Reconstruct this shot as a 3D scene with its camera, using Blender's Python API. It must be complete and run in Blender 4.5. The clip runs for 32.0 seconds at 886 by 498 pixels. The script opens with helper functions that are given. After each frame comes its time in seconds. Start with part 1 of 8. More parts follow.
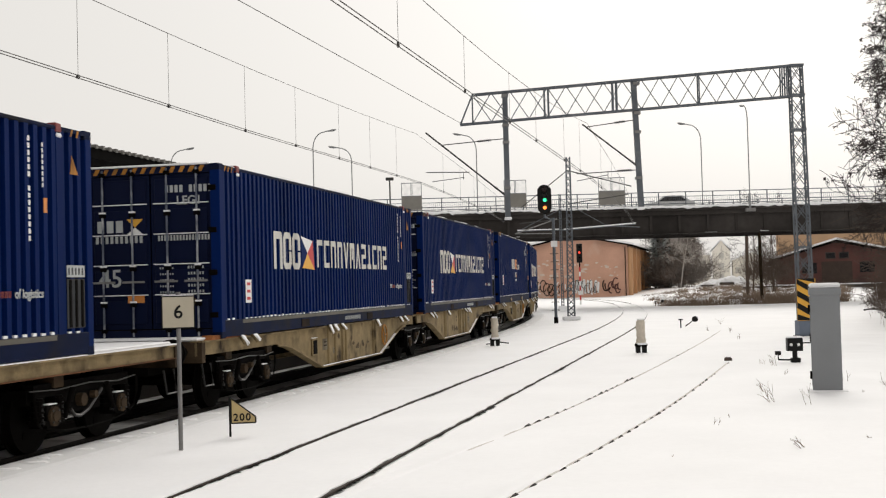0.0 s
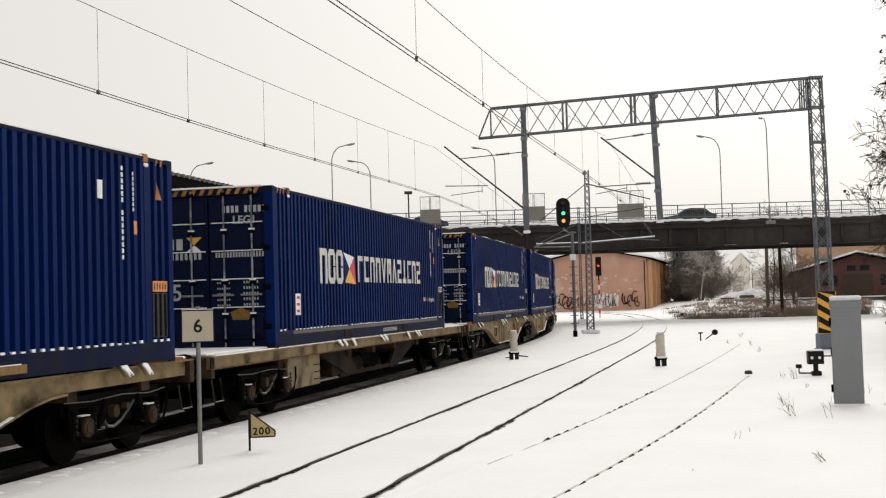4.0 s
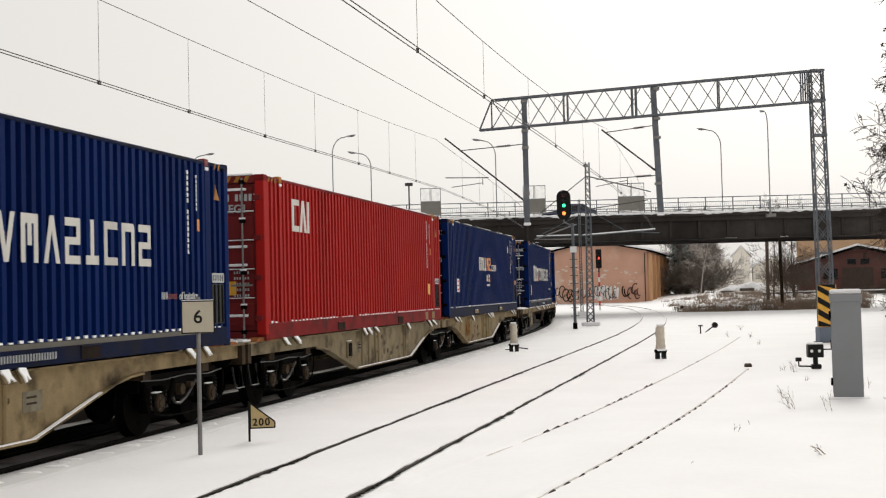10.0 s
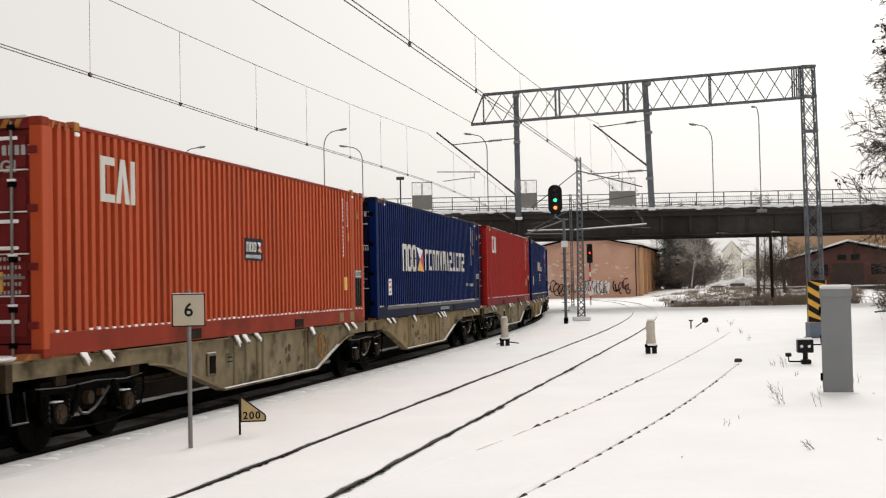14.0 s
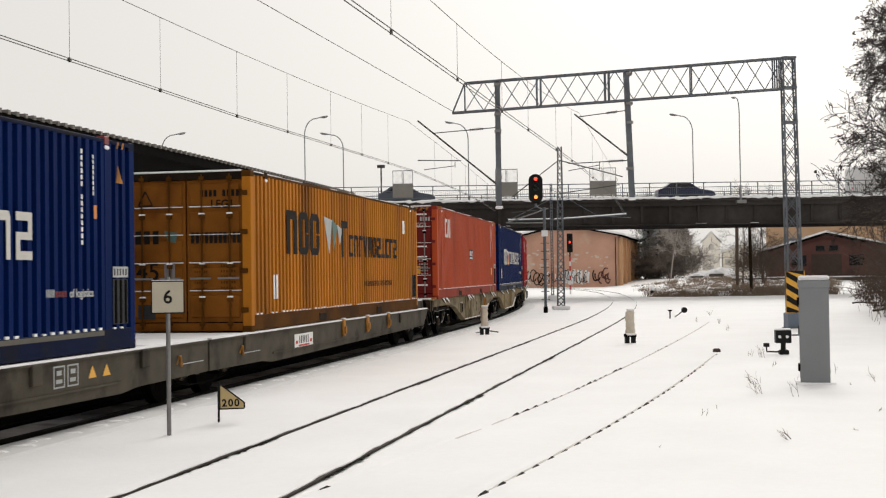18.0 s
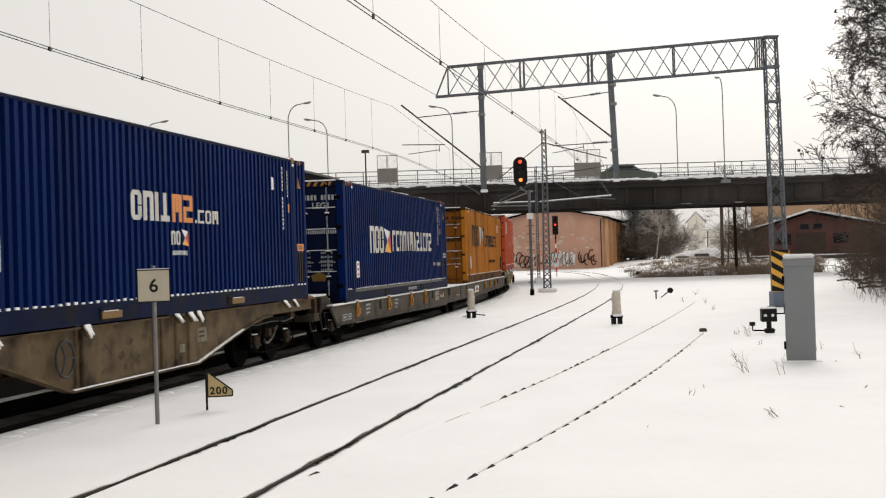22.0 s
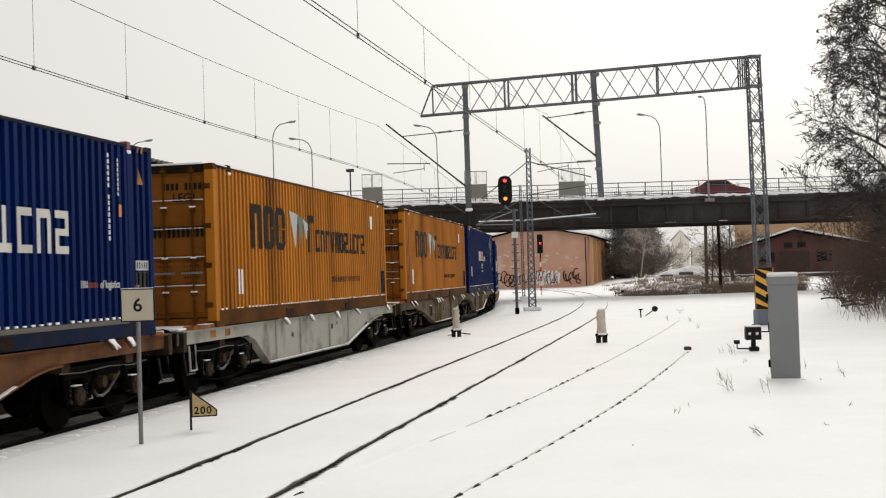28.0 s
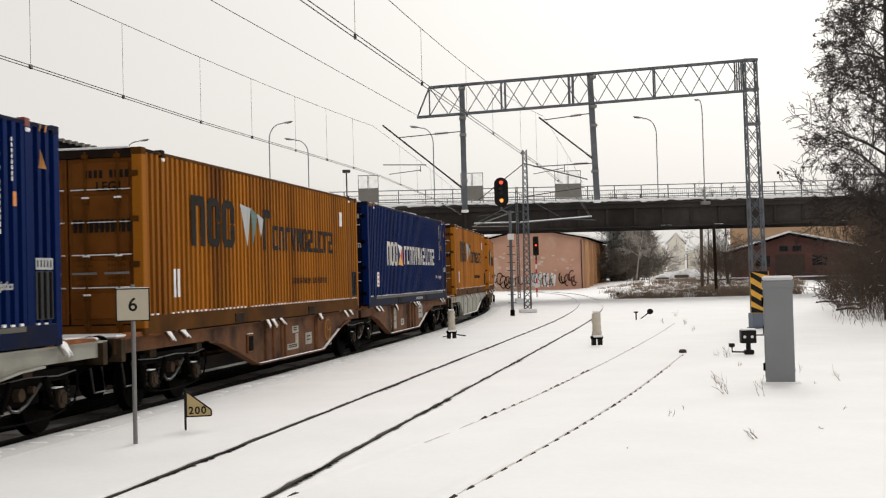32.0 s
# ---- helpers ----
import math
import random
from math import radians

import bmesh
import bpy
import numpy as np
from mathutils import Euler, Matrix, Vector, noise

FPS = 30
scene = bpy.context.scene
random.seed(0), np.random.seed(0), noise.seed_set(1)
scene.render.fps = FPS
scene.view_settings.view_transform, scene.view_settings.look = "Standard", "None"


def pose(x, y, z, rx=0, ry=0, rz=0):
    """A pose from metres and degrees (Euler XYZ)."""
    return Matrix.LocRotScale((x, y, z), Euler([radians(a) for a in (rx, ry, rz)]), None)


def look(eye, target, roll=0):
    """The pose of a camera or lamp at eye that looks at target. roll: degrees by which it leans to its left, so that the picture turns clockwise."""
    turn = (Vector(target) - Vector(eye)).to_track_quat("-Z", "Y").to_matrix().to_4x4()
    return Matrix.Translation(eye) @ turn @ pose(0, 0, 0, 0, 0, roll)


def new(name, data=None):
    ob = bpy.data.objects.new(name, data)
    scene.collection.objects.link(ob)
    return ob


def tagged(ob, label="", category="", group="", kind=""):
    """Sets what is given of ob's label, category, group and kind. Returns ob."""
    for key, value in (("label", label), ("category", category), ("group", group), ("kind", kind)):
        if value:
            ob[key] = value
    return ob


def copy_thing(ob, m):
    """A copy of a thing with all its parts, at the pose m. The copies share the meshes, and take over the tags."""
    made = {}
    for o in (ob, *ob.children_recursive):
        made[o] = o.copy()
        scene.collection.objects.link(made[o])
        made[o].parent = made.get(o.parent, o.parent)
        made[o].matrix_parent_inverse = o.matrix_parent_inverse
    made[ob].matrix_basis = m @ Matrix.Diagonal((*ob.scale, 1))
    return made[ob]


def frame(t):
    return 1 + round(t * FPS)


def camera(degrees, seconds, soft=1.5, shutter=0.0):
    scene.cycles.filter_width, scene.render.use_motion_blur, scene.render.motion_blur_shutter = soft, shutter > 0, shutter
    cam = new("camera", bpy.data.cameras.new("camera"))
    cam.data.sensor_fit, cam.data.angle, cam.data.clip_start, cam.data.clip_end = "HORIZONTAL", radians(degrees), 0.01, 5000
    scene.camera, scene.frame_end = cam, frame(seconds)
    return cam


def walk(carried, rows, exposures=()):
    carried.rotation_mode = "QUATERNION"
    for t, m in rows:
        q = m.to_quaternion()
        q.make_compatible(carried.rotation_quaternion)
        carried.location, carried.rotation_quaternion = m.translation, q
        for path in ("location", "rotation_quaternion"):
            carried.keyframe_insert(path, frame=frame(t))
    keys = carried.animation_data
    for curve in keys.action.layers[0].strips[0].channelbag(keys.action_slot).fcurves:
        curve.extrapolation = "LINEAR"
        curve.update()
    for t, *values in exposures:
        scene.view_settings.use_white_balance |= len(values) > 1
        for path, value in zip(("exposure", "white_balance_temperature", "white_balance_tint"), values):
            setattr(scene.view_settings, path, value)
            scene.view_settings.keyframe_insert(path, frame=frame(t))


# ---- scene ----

EYE = (0.0, 0.0, 1.93)
cam = camera(39.0, 32.0, 1.2, 0.15)
# seconds, tilt, lean and turn of the hand-held camera, which stands in one spot
PATH = [
    (0.0, 91.72, 1.51, 0.04),
    (0.5, 91.68, 1.61, 0.18),
    (1.0, 91.75, 1.48, 0.20),
    (1.5, 91.83, 1.52, 0.16),
    (2.0, 91.96, 1.57, 0.20),
    (2.5, 92.09, 1.23, 0.38),
    (3.0, 92.13, 1.24, 0.62),
    (3.5, 92.28, 1.55, 0.82),
    (5.5, 92.54, 1.66, 1.07),
    (6.0, 92.93, 1.65, 1.35),
    (6.5, 92.81, 1.44, 1.47),
    (7.0, 92.71, 1.75, 1.45),
    (7.5, 92.25, 1.52, 1.26),
    (8.0, 92.03, 1.39, 1.11),
    (8.5, 91.88, 1.37, 1.09),
    (9.0, 92.14, 1.42, 1.11),
    (9.5, 92.09, 1.48, 1.06),
    (10.0, 91.99, 1.40, 0.91),
    (10.5, 91.96, 1.50, 0.78),
    (11.0, 92.01, 1.43, 0.67),
    (11.5, 91.94, 1.49, 0.63),
    (12.0, 91.87, 1.33, 0.58),
    (12.5, 91.91, 1.30, 0.56),
    (13.0, 91.83, 1.09, 0.57),
    (13.5, 91.71, 1.07, 0.57),
    (14.0, 91.71, 1.18, 0.50),
    (14.5, 91.58, 1.13, 0.13),
    (16.5, 91.05, 1.07, -0.16),
    (17.0, 90.90, 1.09, -0.20),
    (17.5, 90.97, 1.02, -0.18),
    (18.0, 91.17, 0.83, -0.41),
    (18.5, 91.21, 0.92, -0.51),
    (19.0, 91.10, 0.71, -0.62),
    (19.5, 90.85, 0.89, -0.73),
    (20.0, 90.74, 1.10, -0.85),
    (20.5, 90.71, 1.48, -0.74),
    (21.0, 90.66, 1.78, -0.59),
    (21.5, 90.56, 1.70, -0.72),
    (22.0, 90.43, 1.74, -1.05),
    (22.5, 90.53, 1.98, -1.21),
    (23.0, 90.79, 1.93, -0.91),
    (23.5, 90.76, 1.53, -1.86),
    (24.0, 90.99, 1.73, -2.36),
    (24.5, 91.01, 1.83, -2.22),
    (25.0, 91.04, 1.83, -1.89),
    (25.5, 91.11, 1.82, -1.92),
    (27.5, 90.95, 1.74, -1.85),
    (28.0, 91.27, 1.83, -1.74),
    (28.5, 91.34, 1.80, -1.89),
    (29.0, 91.43, 1.74, -1.99),
    (29.5, 91.60, 1.78, -2.06),
    (30.0, 91.66, 1.67, -1.99),
    (30.5, 91.55, 1.68, -2.05),
    (31.0, 91.52, 1.71, -1.96),
    (31.5, 91.45, 1.68, -1.95),
    (32.0, 91.33, 1.48, -1.94),
]
walk(cam, [(t, pose(*EYE, a, b, c)) for t, a, b, c in PATH], ((0.0, -0.05), (14.0, -0.05), (20.0, -0.09), (32.0, -0.10)))

# ---- world and light ----
SUN_TURN = 20.0  # degrees to the right of straight ahead


def make_world():
    w = bpy.data.worlds.new("overcast_sky")
    scene.world = w
    w.use_nodes = True
    nt = w.node_tree
    nt.nodes.clear()
    sky = nt.nodes.new("ShaderNodeTexSky")
    sky.sky_type, sky.sun_disc = "NISHITA", False
    sky.sun_elevation, sky.sun_rotation = radians(32), radians(SUN_TURN)
    sky.dust_density, sky.air_density, sky.ozone_density = 6.0, 1.0, 1.0
    gain = nt.nodes.new("ShaderNodeVectorMath")
    gain.operation = "SCALE"
    gain.inputs[3].default_value = 0.065
    pale = nt.nodes.new("ShaderNodeHueSaturation")
    pale.inputs["Saturation"].default_value = 0.22
    mix = nt.nodes.new("ShaderNodeMix")
    mix.data_type = "RGBA"
    mix.inputs[0].default_value = 0.74
    mix.inputs[7].default_value = (0.98, 0.945, 0.895, 1)
    bg = nt.nodes.new("ShaderNodeBackground")
    out = nt.nodes.new("ShaderNodeOutputWorld")
    nt.links.new(sky.outputs[0], gain.inputs[0])
    nt.links.new(gain.outputs[0], pale.inputs["Color"])
    nt.links.new(pale.outputs[0], mix.inputs[6])
    nt.links.new(mix.outputs[2], bg.inputs[0])
    bg.inputs[1].default_value = 1.0
    nt.links.new(bg.outputs[0], out.inputs[0])
    sun = bpy.data.lights.new("sun", "SUN")
    sun.energy, sun.angle, sun.color = 1.9, radians(40), (1.0, 0.95, 0.88)
    ob = new("sun", sun)
    turn, high = radians(SUN_TURN), radians(32)
    ob.matrix_world = look((60 * math.sin(turn) * math.cos(high), 60 * math.cos(turn) * math.cos(high), 60 * math.sin(high)), (0, 0, 0))


make_world()


# ---- materials ----
def material(name, colour, rough=0.6, metal=0.0, vary=0.12, scale=3.0, bump=0.0, dirt=None, dirt_amount=0.0, spec=0.5,
             glow=None, strength=0.0, streak=False, fine=40.0):
    m = bpy.data.materials.new(name)
    m.use_nodes = True
    nt = m.node_tree
    b = nt.nodes["Principled BSDF"]
    b.inputs["Roughness"].default_value, b.inputs["Metallic"].default_value = rough, metal
    b.inputs["Specular IOR Level"].default_value = spec
    tc = nt.nodes.new("ShaderNodeTexCoord")
    mp = nt.nodes.new("ShaderNodeMapping")
    mp.inputs["Scale"].default_value = (1, 1, 0.12) if streak else (1, 1, 1)
    nt.links.new(tc.outputs["Object"], mp.inputs[0])
    n1 = nt.nodes.new("ShaderNodeTexNoise")
    n1.inputs["Scale"].default_value, n1.inputs["Detail"].default_value = scale, 5
    n2 = nt.nodes.new("ShaderNodeTexNoise")
    n2.inputs["Scale"].default_value, n2.inputs["Detail"].default_value = fine, 3
    nt.links.new(mp.outputs[0], n1.inputs["Vector"])
    nt.links.new(tc.outputs["Object"], n2.inputs["Vector"])
    add = nt.nodes.new("ShaderNodeMath")
    add.operation = "MULTIPLY_ADD"
    add.inputs[1].default_value = 0.4
    nt.links.new(n2.outputs[0], add.inputs[0])
    nt.links.new(n1.outputs[0], add.inputs[2])
    ramp = nt.nodes.new("ShaderNodeMapRange")
    ramp.inputs["From Min"].default_value, ramp.inputs["From Max"].default_value = 0.35, 1.05
    ramp.inputs["To Min"].default_value, ramp.inputs["To Max"].default_value = 1 - vary, 1 + vary
    nt.links.new(add.outputs[0], ramp.inputs[0])
    mul = nt.nodes.new("ShaderNodeVectorMath")
    mul.operation = "SCALE"
    mul.inputs[0].default_value = colour
    nt.links.new(ramp.outputs[0], mul.inputs[3])
    last = mul.outputs[0]
    if dirt:
        n3 = nt.nodes.new("ShaderNodeTexNoise")
        n3.inputs["Scale"].default_value, n3.inputs["Detail"].default_value = scale * 0.6, 8
        nt.links.new(mp.outputs[0], n3.inputs["Vector"])
        cut = nt.nodes.new("ShaderNodeMapRange")
        cut.inputs["From Min"].default_value, cut.inputs["From Max"].default_value = 0.62 - dirt_amount * 0.3, 0.78 - dirt_amount * 0.2
        nt.links.new(n3.outputs[0], cut.inputs[0])
        mx = nt.nodes.new("ShaderNodeMix")
        mx.data_type = "RGBA"
        nt.links.new(cut.outputs[0], mx.inputs[0])
        nt.links.new(last, mx.inputs[6])
        mx.inputs[7].default_value = (*dirt, 1)
        last = mx.outputs[2]
    nt.links.new(last, b.inputs["Base Color"])
    if bump:
        bp = nt.nodes.new("ShaderNodeBump")
        bp.inputs["Strength"].default_value, bp.inputs["Distance"].default_value = bump, 0.02
        nt.links.new(add.outputs[0], bp.inputs["Height"])
        nt.links.new(bp.outputs[0], b.inputs["Normal"])
    if glow:
        b.inputs["Emission Color"].default_value = (*glow, 1)
        b.inputs["Emission Strength"].default_value = strength
    return m


SNOW = material("snow", (0.855, 0.855, 0.865), 0.8, 0, 0.045, 0.5, 0.35, spec=0.15, fine=11)
# Dark ballast, set blacker than real: it includes the shade beneath the train.
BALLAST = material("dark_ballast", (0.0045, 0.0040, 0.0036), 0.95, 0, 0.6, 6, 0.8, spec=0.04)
RUSTY_RAIL = material("rusty_rail_steel", (0.034, 0.027, 0.022), 0.75, 0.0, 0.45, 4, spec=0.1)
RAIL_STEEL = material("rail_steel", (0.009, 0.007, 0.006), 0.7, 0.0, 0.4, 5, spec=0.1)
BLUE = material("blue_container_paint", (0.0018, 0.0130, 0.081), 0.5, 0, 0.26, 1.2, 0, (0.0015, 0.0095, 0.055), 0.4, streak=True, spec=0.028)
# On doors this darker blue holds the shade of the rear ends.
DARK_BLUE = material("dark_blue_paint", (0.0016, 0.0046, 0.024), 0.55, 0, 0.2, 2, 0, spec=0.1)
BLUE_RAIL = material("grimy_blue_rail", (0.0026, 0.0070, 0.031), 0.65, 0, 0.4, 2.5, 0, (0.011, 0.011, 0.014), 0.5, spec=0.05)
RED_RAIL = material("grimy_red_rail", (0.17, 0.011, 0.011), 0.65, 0, 0.35, 2.5, 0, (0.055, 0.012, 0.010), 0.45, spec=0.05)
RED = material("red_container_paint", (0.33, 0.014, 0.012), 0.6, 0, 0.14, 1.2, 0, (0.24, 0.012, 0.010), 0.3, streak=True, spec=0.06)
RED_DOOR = material("darker_red_door_paint", (0.14, 0.014, 0.014), 0.6, 0, 0.2, 2, spec=0.15)
ORANGE = material("orange_container_paint", (0.42, 0.070, 0.022), 0.6, 0, 0.14, 1.2, 0, (0.27, 0.05, 0.022), 0.3, streak=True, spec=0.12)
GOLD = material("ochre_container_paint", (0.43, 0.160, 0.016), 0.6, 0, 0.30, 1.2, 0, (0.15, 0.054, 0.010), 0.45, streak=True, spec=0.05)
OLD_GOLD = material("grimy_ochre_container_paint", (0.32, 0.116, 0.011), 0.65, 0, 0.34, 1.2, 0, (0.11, 0.037, 0.007), 0.52, streak=True, spec=0.04)
OLD_GOLD_END_SHADED = material("shaded_grimy_ochre_door_paint", (0.15, 0.052, 0.009), 0.7, 0, 0.34, 2, 0, (0.06, 0.021, 0.006), 0.5, spec=0.06)
PANEL_GREY = material("dark_grey_panel", (0.030, 0.031, 0.034), 0.7, 0, 0.3, 6, spec=0.2)
RUST_ORANGE = material("bright_rust_plate", (0.24, 0.088, 0.030), 0.85, 0, 0.4, 4, 0.2, (0.09, 0.036, 0.016), 0.45, spec=0.1)
GOLD_DOOR = material("worn_ochre_paint", (0.085, 0.034, 0.006), 0.7, 0, 0.35, 2, 0, (0.045, 0.019, 0.006), 0.5, spec=0.03)
WHITE_PAINT = material("white_paint", (0.75, 0.75, 0.74), 0.55, 0, 0.06, 4)
YELLOW_PAINT = material("yellow_paint", (0.72, 0.38, 0.04), 0.5, 0, 0.1, 4)
ORANGE_PAINT = material("orange_paint", (0.62, 0.22, 0.04), 0.5, 0, 0.15, 4)
OLD_ORANGE = material("faded_orange_paint", (0.36, 0.16, 0.032), 0.7, 0, 0.35, 6, 0, (0.16, 0.075, 0.025), 0.35, spec=0.12)
RED_PAINT = material("red_paint", (0.5, 0.03, 0.03), 0.5, 0, 0.1, 4)
BLACK_PAINT = material("black_paint", (0.006, 0.006, 0.006), 0.5, 0, 0.2, 4, spec=0.2)
LETTER_WHITE = material("weathered_white_lettering", (0.55, 0.535, 0.49), 0.6, 0, 0.12, 3, 0, (0.40, 0.39, 0.36), 0.25, streak=True)
LETTER_DARK = material("dark_letter_paint", (0.014, 0.012, 0.010), 0.7, 0, 0.4, 3, spec=0.05)
STEEL = material("zinc_steel", (0.21, 0.205, 0.20), 0.55, 0.3, 0.2, 6)
GREY_STEEL = material("grey_painted_steel", (0.108, 0.120, 0.136), 0.55, 0.1, 0.25, 3, 0, (0.18, 0.19, 0.205), 0.2, spec=0.3)
# Grimy steel, blackened further so its colour carries the dark under the wagons.
DARK_STEEL = material("deepened_grimy_steel", (0.0036, 0.0031, 0.0027), 0.9, 0.0, 0.5, 5, spec=0.04)
BEIGE = material("beige_wagon_paint", (0.225, 0.168, 0.088), 0.75, 0, 0.4, 3.2, 0, (0.026, 0.017, 0.009), 0.36, spec=0.12)
BROWN_WAGON = material("brown_wagon_paint", (0.120, 0.084, 0.046), 0.7, 0, 0.4, 3.0, 0, (0.026, 0.017, 0.010), 0.52, spec=0.12)
GRIMY_BROWN = material("grimy_brown_frame", (0.045, 0.031, 0.019), 0.85, 0, 0.5, 4, 0.2, (0.012, 0.009, 0.006), 0.5, spec=0.06)
OLD_RED = material("faded_dark_red_paint", (0.16, 0.016, 0.014), 0.6, 0, 0.3, 6)
WORN_YELLOW = material("worn_yellow_paint", (0.17, 0.09, 0.008), 0.6, 0, 0.5, 12)
FROSTED_BAR = material("frosted_bar_paint", (0.085, 0.10, 0.135), 0.6, 0, 0.5, 5, 0, (0.40, 0.41, 0.43), 0.45)
TAUPE = material("taupe_wagon_paint", (0.205, 0.165, 0.098), 0.75, 0, 0.35, 3.0, 0, (0.036, 0.024, 0.013), 0.42, spec=0.12)
GREY_WAGON = material("grey_wagon_paint", (0.074, 0.064, 0.048), 0.75, 0, 0.3, 3.0, 0, (0.030, 0.025, 0.019), 0.45, spec=0.10)
PALE_WAGON = material("pale_grey_wagon_paint", (0.32, 0.315, 0.27), 0.6, 0, 0.15, 2.5, 0, (0.13, 0.11, 0.08), 0.30)
RUST = material("rust_brown_wagon_paint", (0.130, 0.056, 0.024), 0.75, 0, 0.45, 2.6, 0, (0.034, 0.018, 0.010), 0.46, spec=0.12)
CREAM = material("cream_enamel", (0.52, 0.47, 0.36), 0.5, 0, 0.08, 4)
AMBER_BOARD = material("ochre_enamel", (0.50, 0.38, 0.17), 0.5, 0, 0.08, 4)
CONCRETE = material("grimy_concrete", (0.06, 0.051, 0.044), 0.9, 0, 0.35, 0.8, 0.4, (0.032, 0.027, 0.024), 0.6)
GIRDER = material("grimy_girder", (0.046, 0.041, 0.038), 0.9, 0, 0.5, 0.22, 0.3, (0.016, 0.0142, 0.013), 0.42, spec=0.1, fine=3)
BRICK = material("red_brick", (0.56, 0.325, 0.232), 0.9, 0, 0.2, 0.35, 0.2, (0.66, 0.50, 0.40), 0.2, fine=7)
DARK_BRICK = material("dark_red_brick", (0.105, 0.040, 0.033), 0.85, 0, 0.25, 0.6, 0.2, (0.06, 0.028, 0.024), 0.4, fine=9)
PLASTER = material("pale_plaster_scar", (0.60, 0.50, 0.42), 0.9, 0, 0.15, 2)
TIMBER = material("weathered_timber", (0.52, 0.30, 0.155), 0.8, 0, 0.3, 2, 0.3, streak=True)
CABINET = material("grey_cabinet_paint", (0.205, 0.215, 0.225), 0.55, 0, 0.06, 2, 0.05)
GREEN_GLOW = material("green_lens", (0.0, 0.2, 0.1), 0.3, glow=(0.05, 0.9, 0.35), strength=2.2)
AMBER_GLOW = material("amber_lens", (0.4, 0.10, 0.0), 0.3, glow=(1.0, 0.23, 0.05), strength=2.8)
RED_GLOW = material("red_lens", (0.4, 0.0, 0.0), 0.3, glow=(1.0, 0.06, 0.03), strength=2.5)
WEATHERED_GREEN = material("weathered_green", (0.06, 0.13, 0.11), 0.6)
RAIL_LIP = material("dull_grey_lip", (0.115, 0.108, 0.092), 0.7, 0, 0.25, 2, spec=0.15)
FADED_WHITE = material("faded_white_paint", (0.38, 0.40, 0.40), 0.6, 0, 0.2, 4)
STAIN = material("rusty_stain", (0.080, 0.058, 0.037), 0.9, 0, 0.4, 9, 0, (0.105, 0.085, 0.058), 0.5, spec=0.05)
GRIMY_ROD = material("grimy_rod_steel", (0.010, 0.009, 0.008), 0.55, 0.2, 0.5, 5)
BARK = material("dark_bark", (0.026, 0.019, 0.016), 0.9, 0, 0.3, 6)
# Far twigs: distance haze is put into this lifted base colour.
FAR_TWIG = material("haze_paled_twigs", (0.18, 0.155, 0.138), 0.9, 0, 0.3, 0.6)
ORANGE_RAIL = material("dull_red_rail", (0.235, 0.034, 0.018), 0.6, 0, 0.2, 1.5, 0, (0.12, 0.024, 0.014), 0.3, spec=0.04)
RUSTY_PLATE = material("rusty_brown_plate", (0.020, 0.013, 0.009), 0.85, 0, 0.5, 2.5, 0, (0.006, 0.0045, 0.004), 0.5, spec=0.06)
FRESH_SNOW = material("fresh_snow_clods", (0.93, 0.93, 0.935), 0.8, 0, 0.02, 3, spec=0.1)
# Trackside bank: base colour greyed for the train's shade on the snow.
SHADED_SNOW = material("shaded_trackside_snow", (0.74, 0.74, 0.745), 0.85, 0, 0.05, 1.5, 0.3, (0.68, 0.68, 0.685), 0.3, spec=0.15, fine=18)
WRAPPING = material("crumpled_wrapping", (0.56, 0.50, 0.41), 0.6, 0, 0.2, 9, 0.8, (0.36, 0.30, 0.24), 0.25)
# Strips under the train: base greyed for the shade there, with random dark patches.
SHADED_BED_SNOW = material("shaded_bed_snow", (0.52, 0.51, 0.50), 0.9, 0, 0.3, 2.0, 0.3, (0.10, 0.095, 0.09), 0.4, spec=0.1)
CREAM_WORN = material("worn_cream_patch", (0.20, 0.18, 0.13), 0.8, 0, 0.3, 5, 0, (0.10, 0.08, 0.055), 0.4, spec=0.1)
# Ochre of the doors, darkened for the shade on the rear ends.
GOLD_END_SHADED = material("ochre_door_paint", (0.20, 0.073, 0.012), 0.65, 0, 0.3, 2, 0, (0.11, 0.038, 0.007), 0.45, spec=0.03)
DIRTY_RAIL = material("snowy_rail_edge", (0.56, 0.53, 0.50), 0.85, 0, 0.2, 5)
LAMP_GREY = material("galvanised_pole", (0.26, 0.265, 0.27), 0.6, 0.2, 0.2, 3, spec=0.3)
OLD_STEEL = material("weathered_line_steel", (0.055, 0.053, 0.051), 0.65, 0.2, 0.35, 5, spec=0.2)
WIRE = material("weathered_copper_wire", (0.085, 0.082, 0.078), 0.6, 0.2, 0.3, 2, spec=0.2)
ROD_PALE = material("worn_lever_steel", (0.012, 0.0105, 0.009), 0.5, 0.2, 0.6, 8)
BIRCH = material("birch_bark", (0.40, 0.37, 0.34), 0.8, 0, 0.3, 4)
DEAD_LEAF = material("withered_leaf", (0.030, 0.018, 0.014), 0.85, 0, 0.4, 2)
# Needles much paler than real ones, with pale patches, standing in for haze.
NEEDLE = material("conifer_needles", (0.21, 0.23, 0.22), 0.9, 0, 0.4, 0.5, 0, (0.52, 0.53, 0.53), 0.62)
DRY = material("dead_reed", (0.22, 0.165, 0.122), 0.9, 0, 0.45, 0.4)
BROWN_WOOD = material("dark_brown_wood", (0.05, 0.032, 0.024), 0.85, 0, 0.25, 2)
OCHRE_WALL = material("ochre_render", (0.46, 0.30, 0.18), 0.9, 0, 0.12, 0.5)
